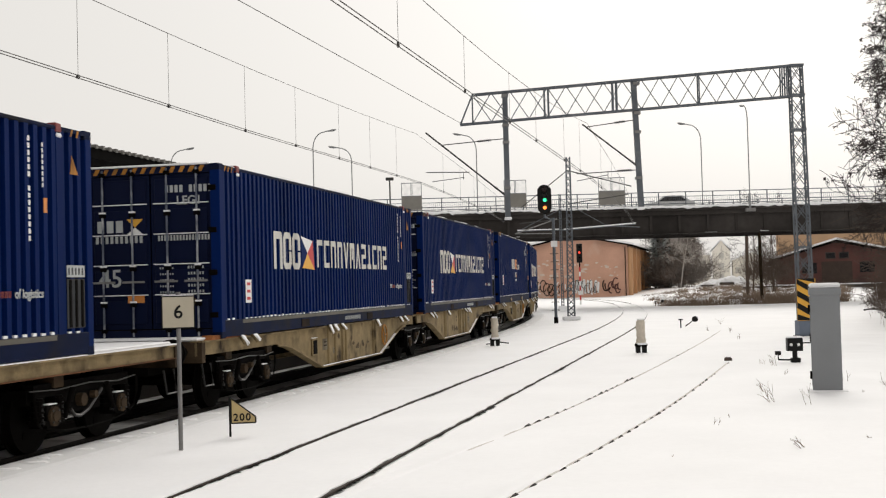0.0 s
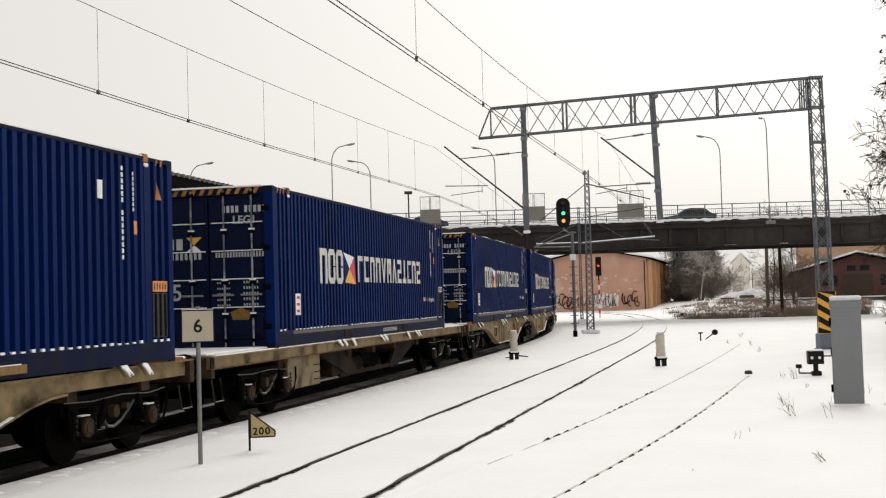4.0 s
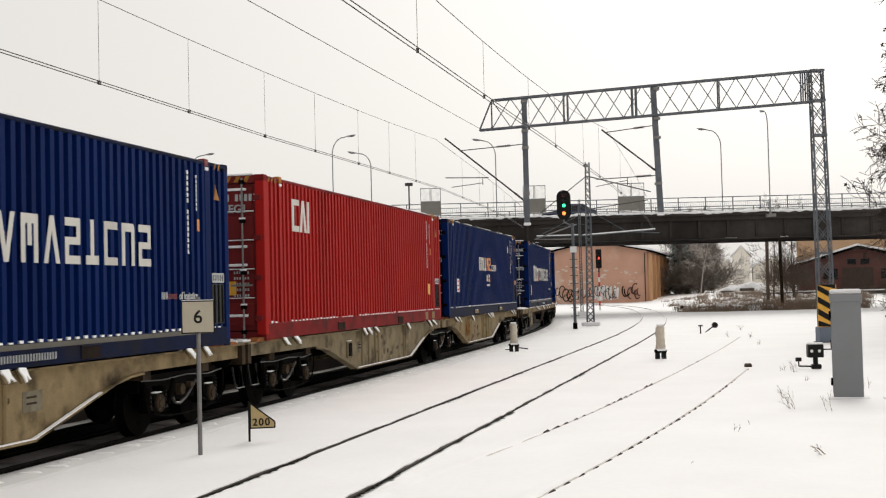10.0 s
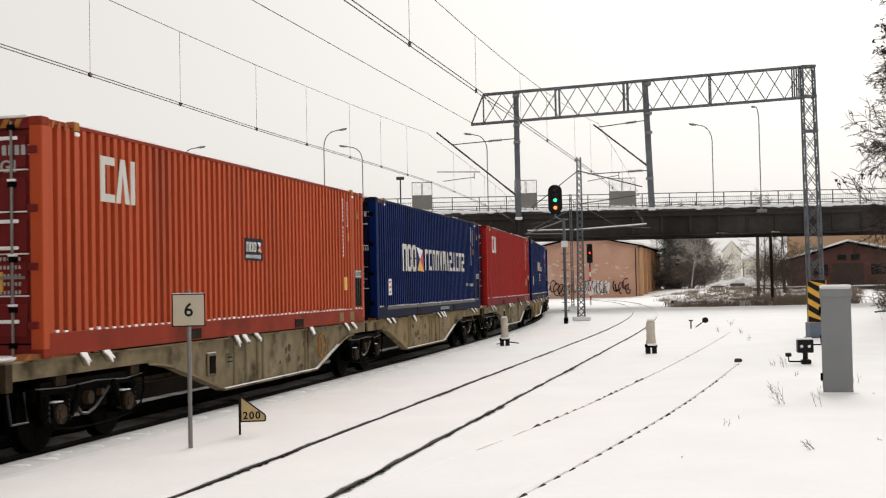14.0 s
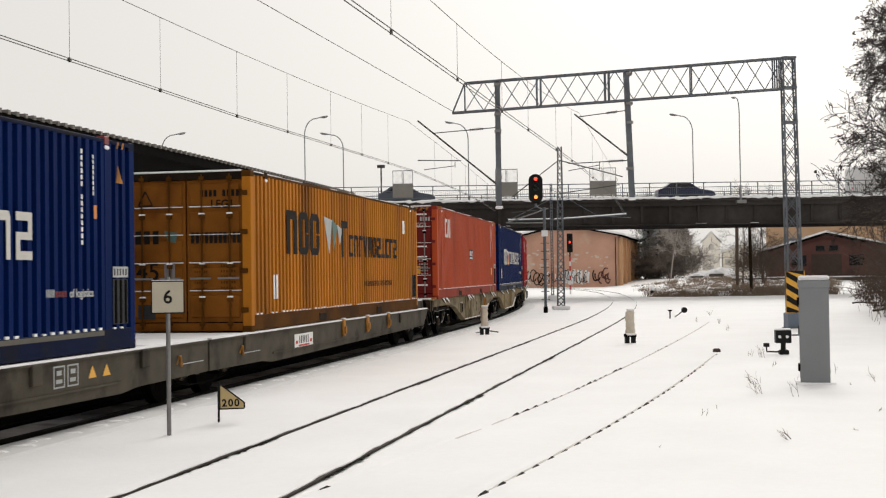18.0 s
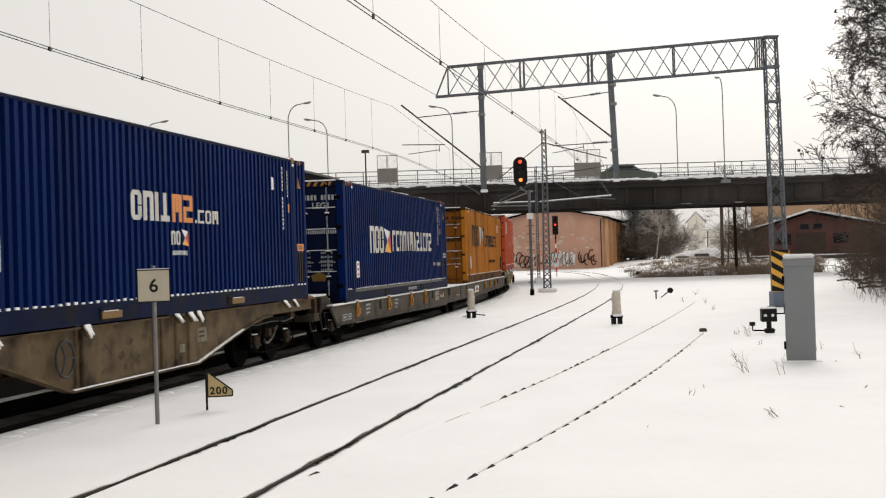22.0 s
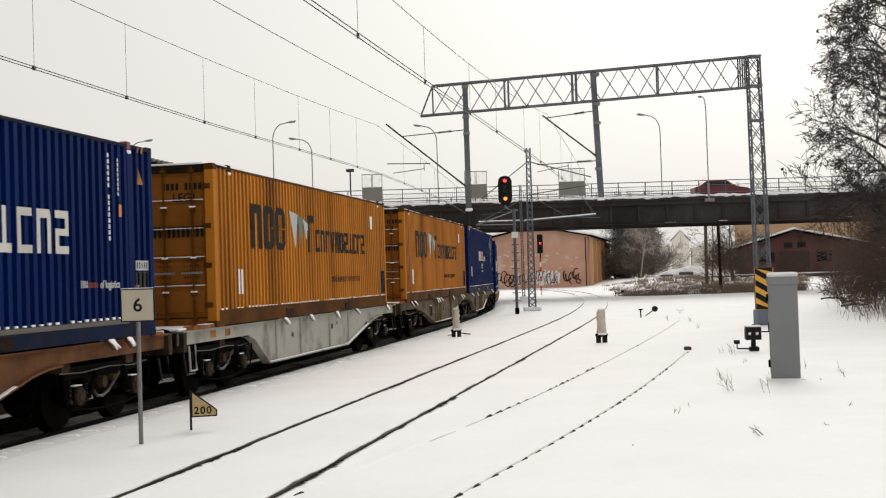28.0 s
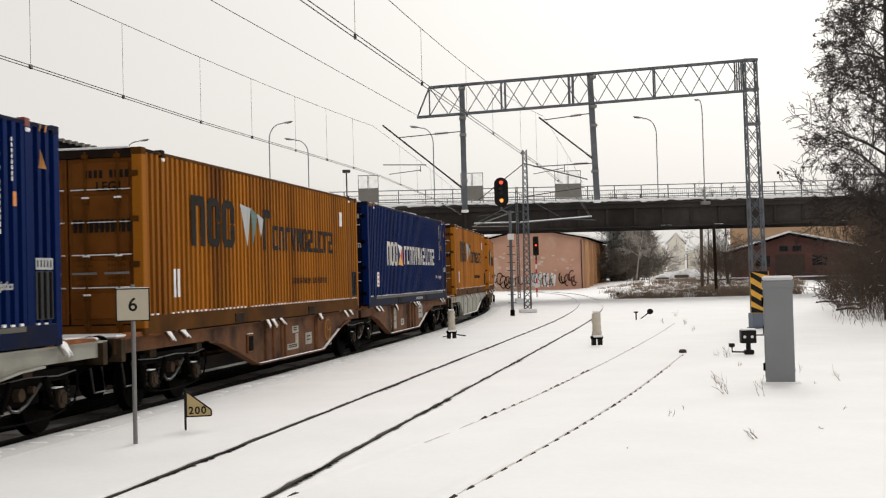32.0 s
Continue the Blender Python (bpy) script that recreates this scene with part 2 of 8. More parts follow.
# Panes of the far houses, lightened in colour for haze.
PALE_PANE = material("hazy_pane", (0.50, 0.48, 0.44), 0.6)
SHRUB_BARK = material("grey_brown_twigs", (0.070, 0.047, 0.034), 0.9, 0, 0.3, 3)
# Far house walls, whitened in place of haze.
PALE_WALL = material("haze_paled_render", (0.76, 0.72, 0.64), 0.9, 0, 0.06, 0.4)
SCREEN = material("grey_screen_panel", (0.20, 0.19, 0.17), 0.7, 0, 0.15, 2)
GLASS = material("clear_pane", (0.9, 0.9, 0.9), 0.05)
GLASS.node_tree.nodes["Principled BSDF"].inputs["Transmission Weight"].default_value = 1.0
GLASS.node_tree.nodes["Principled BSDF"].inputs["IOR"].default_value = 1.02
DARK_LENS = material("dark_lens", (0.01, 0.01, 0.012), 0.15)


# ---- mesh helpers ----
def add_box(bm, x0, x1, y0, y1, z0, z1):
    v = [bm.verts.new(c) for c in ((x0, y0, z0), (x1, y0, z0), (x1, y1, z0), (x0, y1, z0), (x0, y0, z1), (x1, y0, z1), (x1, y1, z1), (x0, y1, z1))]
    for q in ((3, 2, 1, 0), (4, 5, 6, 7), (0, 1, 5, 4), (1, 2, 6, 5), (2, 3, 7, 6), (3, 0, 4, 7)):
        bm.faces.new([v[i] for i in q])


def box(*sizes):
    bm = bmesh.new()
    for s in sizes:
        add_box(bm, *s)
    return bm


def soft_box(x0, x1, y0, y1, z0, z1, r=0.01, seg=2):
    bm = box((x0, x1, y0, y1, z0, z1))
    bmesh.ops.bevel(bm, geom=bm.edges[:], offset=r, segments=seg, affect="EDGES", profile=0.5)
    return bm


def add_tube(bm, a, b, r, n=8, r2=None, caps=True):
    a, b = Vector(a), Vector(b)
    r2 = r if r2 is None else r2
    d = (b - a).normalized()
    u = d.orthogonal().normalized()
    w = d.cross(u)
    ra = [bm.verts.new(a + (u * math.cos(k * math.tau / n) + w * math.sin(k * math.tau / n)) * r) for k in range(n)]
    rb = [bm.verts.new(b + (u * math.cos(k * math.tau / n) + w * math.sin(k * math.tau / n)) * r2) for k in range(n)]
    for k in range(n):
        bm.faces.new((ra[k], ra[(k + 1) % n], rb[(k + 1) % n], rb[k]))
    if caps:
        bm.faces.new(ra[::-1])
        bm.faces.new(rb)


def tubes(*segments, n=8):
    bm = bmesh.new()
    for a, b, r in segments:
        add_tube(bm, a, b, r, n)
    return bm


def chain(points, r, n=6):
    """One round bar swept through a row of points."""
    bm = bmesh.new()
    pts = [Vector(p) for p in points]
    last = None
    for k, p in enumerate(pts):
        d = (pts[min(k + 1, len(pts) - 1)] - pts[max(k - 1, 0)]).normalized()
        up = Vector((0, 0, 1)) if abs(d.z) < 0.9 else Vector((0, 1, 0))
        u = d.cross(up).normalized()
        w = u.cross(d)
        ring = [bm.verts.new(p + (u * math.cos(a * math.tau / n) + w * math.sin(a * math.tau / n)) * r) for a in range(n)]
        if last:
            for a in range(n):
                bm.faces.new((last[a], last[(a + 1) % n], ring[(a + 1) % n], ring[a]))
        else:
            bm.faces.new(ring[::-1])
        last = ring
    bm.faces.new(last)
    bmesh.ops.recalc_face_normals(bm, faces=bm.faces[:])
    return bm


def prism(outline, axis, lo, hi):
    """A flat outline of (u, v) pairs drawn out along an axis: x takes (y, z), y takes (x, z), z takes (x, y)."""
    bm = bmesh.new()
    at = {"x": lambda u, v, k: (k, u, v), "y": lambda u, v, k: (u, k, v), "z": lambda u, v, k: (u, v, k)}[axis]
    a = [bm.verts.new(at(u, v, lo)) for u, v in outline]
    b = [bm.verts.new(at(u, v, hi)) for u, v in outline]
    n = len(outline)
    bm.faces.new(a)
    bm.faces.new(b[::-1])
    for k in range(n):
        bm.faces.new((a[k], b[k], b[(k + 1) % n], a[(k + 1) % n]))
    bmesh.ops.recalc_face_normals(bm, faces=bm.faces[:])
    return bm


def mesh_of(name, bm, mat, smooth=False):
    me = bpy.data.meshes.new(name)
    bm.to_mesh(me)
    bm.free()
    me.materials.append(mat)
    if smooth:
        me.polygons.foreach_set("use_smooth", [True] * len(me.polygons))
    return me


def part(name, bm, mat, parent=None, label="", smooth=False, at=None):
    ob = new(name, mesh_of(name, bm, mat, smooth))
    ob.parent = parent
    if at is not None:
        ob.matrix_basis = at
    return tagged(ob, label) if label else ob


def again(ob, m, parent=None):
    """A repeat of a part that shares its mesh, at the pose m under the same or another parent."""
    c = new(ob.name.split(".")[0], ob.data)
    c.parent = parent if parent is not None else ob.parent
    c.matrix_basis = m
    return c


def thing(name, label, category, group="", kind="", at=None):
    ob = new(name)
    if at is not None:
        ob.matrix_basis = at
    return tagged(ob, label, category, group, kind)


def lettering(name, text, size, mat, parent, m, label):
    cu = bpy.data.curves.new(name, "FONT")
    cu.body, cu.size, cu.align_x, cu.align_y, cu.extrude, cu.offset = text, size, "CENTER", "CENTER", 0.002, 0.0035
    tmp = bpy.data.objects.new(name, cu)
    scene.collection.objects.link(tmp)
    me = bpy.data.meshes.new_from_object(tmp.evaluated_get(bpy.context.evaluated_depsgraph_get()))
    bpy.data.objects.remove(tmp)
    me.materials.clear()
    me.materials.append(mat)
    ob = new(name, me)
    ob.parent, ob.matrix_basis = parent, m
    return tagged(ob, label)


# ---- the line of the tracks ----
def main_heading(s):
    m = min(max(s, 0.0), 95.0)
    h = -0.2056 - 0.0007 * m + 0.0023 * m * m / 100 + 0.0125 * (m / 50) ** 3
    return h + max(s - 95.0, 0.0) * 0.0044


def lay(heading, start, s0, s1, step=0.5):
    pts, (x, y) = [], start
    s = 0.0
    while s > s0:
        h = heading(s)
        x, y, s = x + math.sin(h) * step, y - math.cos(h) * step, s - step
    while s <= s1:
        pts.append((s, x, y, heading(s)))
        h = heading(s + step / 2)
        x, y, s = x - math.sin(h) * step, y + math.cos(h) * step, s + step
    return pts


MAIN = lay(main_heading, (-9.0879 * math.cos(-0.2056), -9.0879 * math.sin(-0.2056)), -230.0, 260.0)


def at_main(s, lat=0.0):
    k = min(max((s + 230.0) / 0.5, 0.0), len(MAIN) - 1.001)
    i, f = int(k), k - int(k)
    a, b = MAIN[i], MAIN[i + 1]
    h = a[3] + (b[3] - a[3]) * f
    return a[1] + (b[1] - a[1]) * f + lat * math.cos(h), a[2] + (b[2] - a[2]) * f + lat * math.sin(h), h


def second_heading(s):
    m = min(max(s, 0.0), 300.0)
    return -0.222 + 0.19 * min(max((m - 42.0) / 90.0, 0.0), 1.0) ** 1.2 + max(m - 128.0, 0.0) * 0.0045


SECOND = lay(second_heading, (-4.55, 0.4), -25.0, 260.0)


def third_heading(s):
    return -0.325 + 0.0014 * max(s - 14.0, 0.0) - 0.0038 * min(max(24.0 - s, 0.0), 20.0)


THIRD = lay(third_heading, (-4.75, 0.645), -12.0, 50.0)



# ---- ground, track beds and rails ----
def bed_offset(x, y, line):
    """Distance to the right of a track's centre line, for arrays of places."""
    s = np.array([(p[1], p[2], p[3]) for p in line[::2]])
    out = np.empty(len(x))
    for i in range(0, len(x), 4000):
        dx, dy = x[i:i + 4000, None] - s[None, :, 0], y[i:i + 4000, None] - s[None, :, 1]
        k = np.argmin(dx * dx + dy * dy, axis=1)
        r = np.arange(len(k))
        out[i:i + 4000] = dx[r, k] * np.cos(s[k, 2]) + dy[r, k] * np.sin(s[k, 2])
    return out


def ground_rise(x, y):
    """The yard is level; behind the bridge the land climbs a little."""
    k = min(max((y - 100.0) / 55.0, 0.0), 1.0) * min(max((x - 22.0) / 12.0, 0.0), 1.0)
    return 0.9 * k * k * (3 - 2 * k)


def make_ground():
    xs = np.unique(np.r_[np.linspace(-3000, -200, 12), np.linspace(-200, -30, 18), np.arange(-30, -11, 1.0), np.arange(-11, 14, 0.16), np.arange(14, 45, 0.6), np.linspace(45, 200, 30), np.linspace(200, 3000, 12)])
    ys = np.unique(np.r_[np.linspace(-600, -40, 12), np.arange(-40, 6, 2.0), np.arange(6, 42, 0.22), np.arange(42, 100, 0.6), np.arange(100, 200, 2.5), np.linspace(200, 600, 20), np.linspace(600, 4000, 12)])
    gx, gy = np.meshgrid(xs, ys)
    x, y = gx.ravel(), gy.ravel()
    z = np.full(len(x), -0.045)
    near = (np.abs(x) < 60) & (y > -45) & (y < 210)
    for i in np.flatnonzero(near):
        z[i] += 0.030 * noise.noise((x[i] * 0.35, y[i] * 0.35, 0)) + 0.014 * noise.noise((x[i] * 1.7, y[i] * 1.7, 5))
        z[i] += ground_rise(x[i], y[i])
    far = ~near
    z[far] += np.array([ground_rise(a, b) for a, b in zip(x[far], y[far])])
    lane = (np.abs(x) < 75) & (y > -120) & (y < 230)
    idx = np.flatnonzero(lane)
    lat = bed_offset(x[idx], y[idx], MAIN)
    wob = np.array([0.05 * noise.noise((x[i] * 1.3, y[i] * 1.3, 2)) for i in idx])
    bed = (lat > -2.3 + wob) & (lat < 0.93 + wob)
    z[idx[bed]] = -0.34
    lat = bed_offset(x[idx], y[idx], SECOND)
    calm = np.clip(1.6 - np.abs(lat), 0, 1)
    z[idx] = z[idx] * (1 - calm) + -0.026 * calm
    lat = bed_offset(x[idx], y[idx], THIRD)
    calm = np.clip(1.9 - np.abs(lat), 0, 1) * (y[idx] < 52)
    z[idx] = z[idx] * (1 - calm) + -0.045 * calm
    n = len(xs)
    i = np.arange(len(xs) - 1)[None, :] + n * np.arange(len(ys) - 1)[:, None]
    i = i.ravel()
    faces = np.stack([i, i + 1, i + n + 1, i + n], 1)
    me = bpy.data.meshes.new("ground")
    me.from_pydata(np.stack([x, y, z], 1).tolist(), [], faces.tolist())
    me.materials.append(SNOW)
    me.polygons.foreach_set("use_smooth", [True] * len(me.polygons))
    tagged(new("ground", me), "snow-covered railway yard with untouched white snow", "ground", kind="structure")


make_ground()


def at_line(line, s, lat):
    k = min(max((s - line[0][0]) / 0.5, 0), len(line) - 1.001)
    i, f = int(k), k - int(k)
    a, b = line[i], line[i + 1]
    h = a[3]
    return a[1] + (b[1] - a[1]) * f + lat * math.cos(h), a[2] + (b[2] - a[2]) * f + lat * math.sin(h)


def ribbon(line, lo, hi, z, s0, s1, step=1):
    """A strip along a track from lo to hi metres right of its centre line."""
    bm = bmesh.new()
    last = None
    for s, x, y, h in line[::step]:
        if not s0 <= s <= s1:
            continue
        c, d = math.cos(h), math.sin(h)
        row = [bm.verts.new((x + u * c, y + u * d, z)) for u in (lo, hi)]
        if last:
            bm.faces.new((last[0], last[1], row[1], row[0]))
        last = row
    return bm


def rail_mesh(line, lat, s0, s1, top, step=1):
    """A rolled rail: foot, web and rounded head, laid along a track."""
    shape = [(-0.07, -0.16), (0.07, -0.16), (0.07, -0.145), (0.012, -0.125), (0.012, -0.04), (0.035, -0.03), (0.036, -0.006), (0.028, 0.0),
             (-0.028, 0.0), (-0.036, -0.006), (-0.035, -0.03), (-0.012, -0.04), (-0.012, -0.125), (-0.07, -0.145)]
    bm = bmesh.new()
    last = None
    for s, x, y, h in line[::step]:
        if not s0 <= s <= s1:
            continue
        c, d = math.cos(h), math.sin(h)
        row = [bm.verts.new((x + (lat + u) * c, y + (lat + u) * d, top + v)) for u, v in shape]
        if last:
            n = len(row)
            for k in range(n):
                bm.faces.new((last[k], last[(k + 1) % n], row[(k + 1) % n], row[k]))
        last = row
    return bm


def make_track(name, label, line, s0, s1, top, bed=None, steel=None):
    t = thing(name, label, "railway track", kind="structure")
    if bed:
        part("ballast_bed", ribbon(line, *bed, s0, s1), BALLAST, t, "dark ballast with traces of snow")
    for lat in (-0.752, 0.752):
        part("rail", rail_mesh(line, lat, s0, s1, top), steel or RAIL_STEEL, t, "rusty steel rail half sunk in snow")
    return t


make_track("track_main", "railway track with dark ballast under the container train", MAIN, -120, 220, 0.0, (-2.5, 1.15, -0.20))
strip = bmesh.new()
row = None
for s_, x_, y_, h_ in MAIN:
    if -60 <= s_ <= 110:
        lo_, hi_ = -0.50 + 0.10 * noise.noise((s_ * 0.7, 1, 1)), 0.22 + 0.12 * noise.noise((s_ * 0.8, 2, 7))
        now = [strip.verts.new((x_ + u * math.cos(h_), y_ + u * math.sin(h_), -0.16)) for u in (lo_, hi_)]
        if row:
            strip.faces.new((row[0], row[1], now[1], now[0]))
        row = now
far_strip = bmesh.new()
row = None
for s_, x_, y_, h_ in MAIN:
    if -60 <= s_ <= 52:
        lo_, hi_ = -1.84, -1.52 + 0.10 * noise.noise((s_ * 0.6, 5, 1))
        now = [far_strip.verts.new((x_ + u * math.cos(h_), y_ + u * math.sin(h_), -0.12)) for u in (lo_, hi_)]
        if row:
            far_strip.faces.new((row[0], row[1], now[1], now[0]))
        row = now
part("snow_strip", far_strip, SHADED_BED_SNOW, scene.objects["track_main"], "strip of snow at the platform's foot")
part("snow_strip", strip, SHADED_BED_SNOW, scene.objects["track_main"], "strip of snow between the rails")
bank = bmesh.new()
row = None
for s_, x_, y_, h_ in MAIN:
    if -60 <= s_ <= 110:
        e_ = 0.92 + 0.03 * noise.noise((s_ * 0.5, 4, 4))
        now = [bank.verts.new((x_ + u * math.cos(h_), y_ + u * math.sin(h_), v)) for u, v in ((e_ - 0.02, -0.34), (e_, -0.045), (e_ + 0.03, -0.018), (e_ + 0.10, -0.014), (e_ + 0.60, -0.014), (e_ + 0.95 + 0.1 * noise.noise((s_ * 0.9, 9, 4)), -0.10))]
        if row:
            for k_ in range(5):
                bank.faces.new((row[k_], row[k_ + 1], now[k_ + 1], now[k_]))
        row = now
part("snow_bank", bank, SHADED_SNOW, scene.objects["track_main"], "smooth bank of snow along the ballast")
clods = bmesh.new()
crumb = random.Random(31)
for k_ in range(90):
    s_ = 6.0 + k_ * 0.62 + crumb.uniform(-0.2, 0.2)
    for n_ in range(crumb.choice((1, 1, 2))):
        x_, y_, h_ = at_main(s_ + crumb.uniform(-0.2, 0.2), 1.26 + crumb.uniform(-0.12, 0.12))
        l_, w_ = crumb.uniform(0.07, 0.17), crumb.uniform(0.03, 0.06)
        edge_, crown_ = [[clods.verts.new((x_ + g_ * (l_ * math.cos(a_) * 0.9 - w_ * math.sin(a_) * 0.3), y_ + g_ * (l_ * math.cos(a_) * 0.35 + w_ * math.sin(a_)), v_)) for a_ in [q_ * math.tau / 8 for q_ in range(8)]]
                         for g_, v_ in ((1.25, -0.016), (0.9, 0.004))]
        clods.faces.new(crown_)
        for q_ in range(8):
            clods.faces.new((edge_[q_], edge_[(q_ + 1) % 8], crown_[(q_ + 1) % 8], crown_[q_]))
tagged(part("snow_clod", clods, FRESH_SNOW, scene.objects["track_main"], "small clods of snow thrown beside the track"), kind="stuff")
second = make_track("track_second", "snowed-in railway track with two dark rail lines", SECOND, -20, 240, 0.0, None, RUSTY_RAIL)


def rail_snow(line, lat, s0, s1, lo, hi, ragged, z):
    """A ragged ribbon of snow lying on part of a rail's head."""
    bm = bmesh.new()
    last = None
    for s, x, y, h in line:
        for k in range(3):
            u = s + k * 0.1667
            if not s0 <= u <= s1:
                continue
            px, py = x - math.sin(h) * k * 0.1667, y + math.cos(h) * k * 0.1667
            c, d = math.cos(h), math.sin(h)
            edge = hi + ragged * (noise.noise((u * 1.1, lat * 9, 3)) + 0.7 * noise.noise((u * 4.0, lat * 9, 8)))
            row = [bm.verts.new((px + (lat + a) * c, py + (lat + a) * d, b)) for a, b in ((lo, z - 0.05), (lo, z), (edge, z), (edge, z - 0.014))]
            if last:
                for q in range(3):
                    bm.faces.new((last[q], last[q + 1], row[q + 1], row[q]))
            last = row
    return bm


def rail_gaps(line, lat, s0, s1, seed):
    """Ragged dark hollows where the snow has broken away from a rail's side."""
    bm = bmesh.new()
    rng = random.Random(seed)
    u = s0
    while u < s1:
        step = rng.uniform(0.07, 0.20)
        n = noise.noise((u * 0.33, lat * 4, 11)) + 0.35 * noise.noise((u * 1.6, lat * 4, 12))
        if n > 0.02 and rng.random() < 0.85:
            wide = min(0.09, 0.025 + 0.12 * (n - 0.02)) * rng.uniform(0.5, 1.3)
            pts = [(u, 0.034, -0.021), (u + step * 0.4, 0.036 + wide, -0.021), (u + step * 0.85, 0.036 + wide * rng.uniform(0.5, 1.0), -0.021), (u + step * 1.1, 0.034, -0.021), (u + step * 1.1, 0.033, -0.008), (u, 0.033, -0.008)]
            ring = [bm.verts.new((*at_line(line, p, lat + q), z)) for p, q, z in pts]
            bm.faces.new(ring[:4])
            bm.faces.new((ring[0], ring[3], ring[4], ring[5]))
        u += step
    return bm


for rail_lat in (-0.752, 0.752):
    tagged(part("snow_hollow", rail_gaps(SECOND, rail_lat, 4, 60, 5 + int(rail_lat * 10)), BALLAST, second, "ragged dark hollows beside the rail"), kind="stuff")
    part("snow_cap", rail_snow(SECOND, rail_lat, -18, 110, -0.10, 0.021, 0.030, 0.012), SNOW, second, "ragged snow lying on the rail head")


def make_third_track():
    t = thing("track_third", "disused siding almost buried under snow", "railway track", kind="structure")
    rng = random.Random(3)
    for lat, s0, s1 in ((-0.752, 5, 49), (0.752, 5, 31)):
        part("rail", rail_mesh(THIRD, lat - (0.10 if lat > 0 else 0.12), s0, s1, -0.075), RAIL_STEEL, t, "rail hidden under snow")
    for lat, s0, s1 in ((-0.752, 4, 50), (0.752, 2, 31)):
        ridge = bmesh.new()
        last = None
        for s, x, y, h in THIRD:
            if s0 <= s <= s1:
                c, d = math.cos(h), math.sin(h)
                e = 0.016 + 0.012 * noise.noise((s * 0.8, lat, 6))
                row = [ridge.verts.new((x + (lat + u) * c, y + (lat + u) * d, -0.05 + v)) for u, v in ((-0.40, -0.006), (-0.22, e * 0.7), (-0.12, e), (-0.085, e * 0.8), (-0.065, -0.008), (0.10, -0.012))]
                if last:
                    for k in range(5):
                        ridge.faces.new((last[k], last[k + 1], row[k + 1], row[k]))
                last = row
        part("snow_ridge", ridge, SNOW, t, "low ridge of snow over the buried rail", True)
    for lat, s0, s1 in ((-0.752, 15.0, 50.0), (0.752, 11.0, 31.0)):
        edge = bmesh.new()
        u, last = s0, None
        while u < s1:
            x, y = at_line(THIRD, u, lat - 0.045)
            e = 0.004 + 0.007 * min(1.0, max(0.0, (u - s0) / 10.0)) + 0.006 * noise.noise((u * 2.1, lat, 3))
            row = [edge.verts.new((x + q, y, z)) for q, z in ((0.012, -0.07), (0.008, -0.047 + e), (-0.03, -0.05 + e))] if e > 0.003 else None
            if last and row:
                for k in range(2):
                    edge.faces.new((last[k], last[k + 1], row[k + 1], row[k]))
            last = row
            u += 0.14
        tagged(part("rail_edge", edge, DIRTY_RAIL, t, "thin edge of the rail showing through the snow"), kind="stuff")
    chips = bmesh.new()
    for lat, s0, s1 in ((-0.752, 10.0, 50), (0.752, 9.0, 31)):
        u = s0
        while u < s1:
            x, y = at_line(THIRD, u, lat - (0.03 if lat > 0 else 0.05))
            h = third_heading(u)
            n = noise.noise((u * 0.45, lat * 3, 1))
            c, d = math.cos(h), math.sin(h)
            open_ = n > -0.62 and rng.random() < ((0.97 if u < 23 else 0.7) if lat > 0 else (0.95 if u > 17.5 else 0.2))
            if open_:
                big = 1.0 + 1.1 * max(n, 0.0) + (0.8 if rng.random() < 0.12 else 0.0)
                a, e, w = 0.135 * big * rng.uniform(0.8, 1.2), 0.021 * big * rng.uniform(0.6, 1.25) * (1 - 0.5 * min(max((u - 24) / 12, 0), 1)), 0.024 * rng.uniform(0.6, 1.3)
                # a wedge: sharp towards the near end, blunt at the sleeper, its foot spreading over the snow
                ring = [(-a * 1.3, 0.0, -0.050), (a * 0.7, w, -0.052), (a, w * 0.4, -0.046), (a * 0.55, -0.004, -0.045 + e), (-a * 0.5, -0.006, -0.045 + e * 0.55)]
                base = [chips.verts.new((x + q * c - p * d, y + q * d + p * c, -0.085)) for p, q, z in ring]
                top = [chips.verts.new((x + q * c - p * d, y + q * d + p * c, z)) for p, q, z in ring]
                chips.faces.new(top)
                for k in range(5):
                    chips.faces.new((base[k], base[(k + 1) % 5], top[(k + 1) % 5], top[k]))
            u += 0.56 + rng.uniform(-0.05, 0.05)
    tagged(part("rail_fastening", chips, RAIL_STEEL, t, "row of dark rail fastenings showing through the snow"), kind="stuff")


make_third_track()


# ---- the road bridge ----
BRIDGE_Y = 92.0


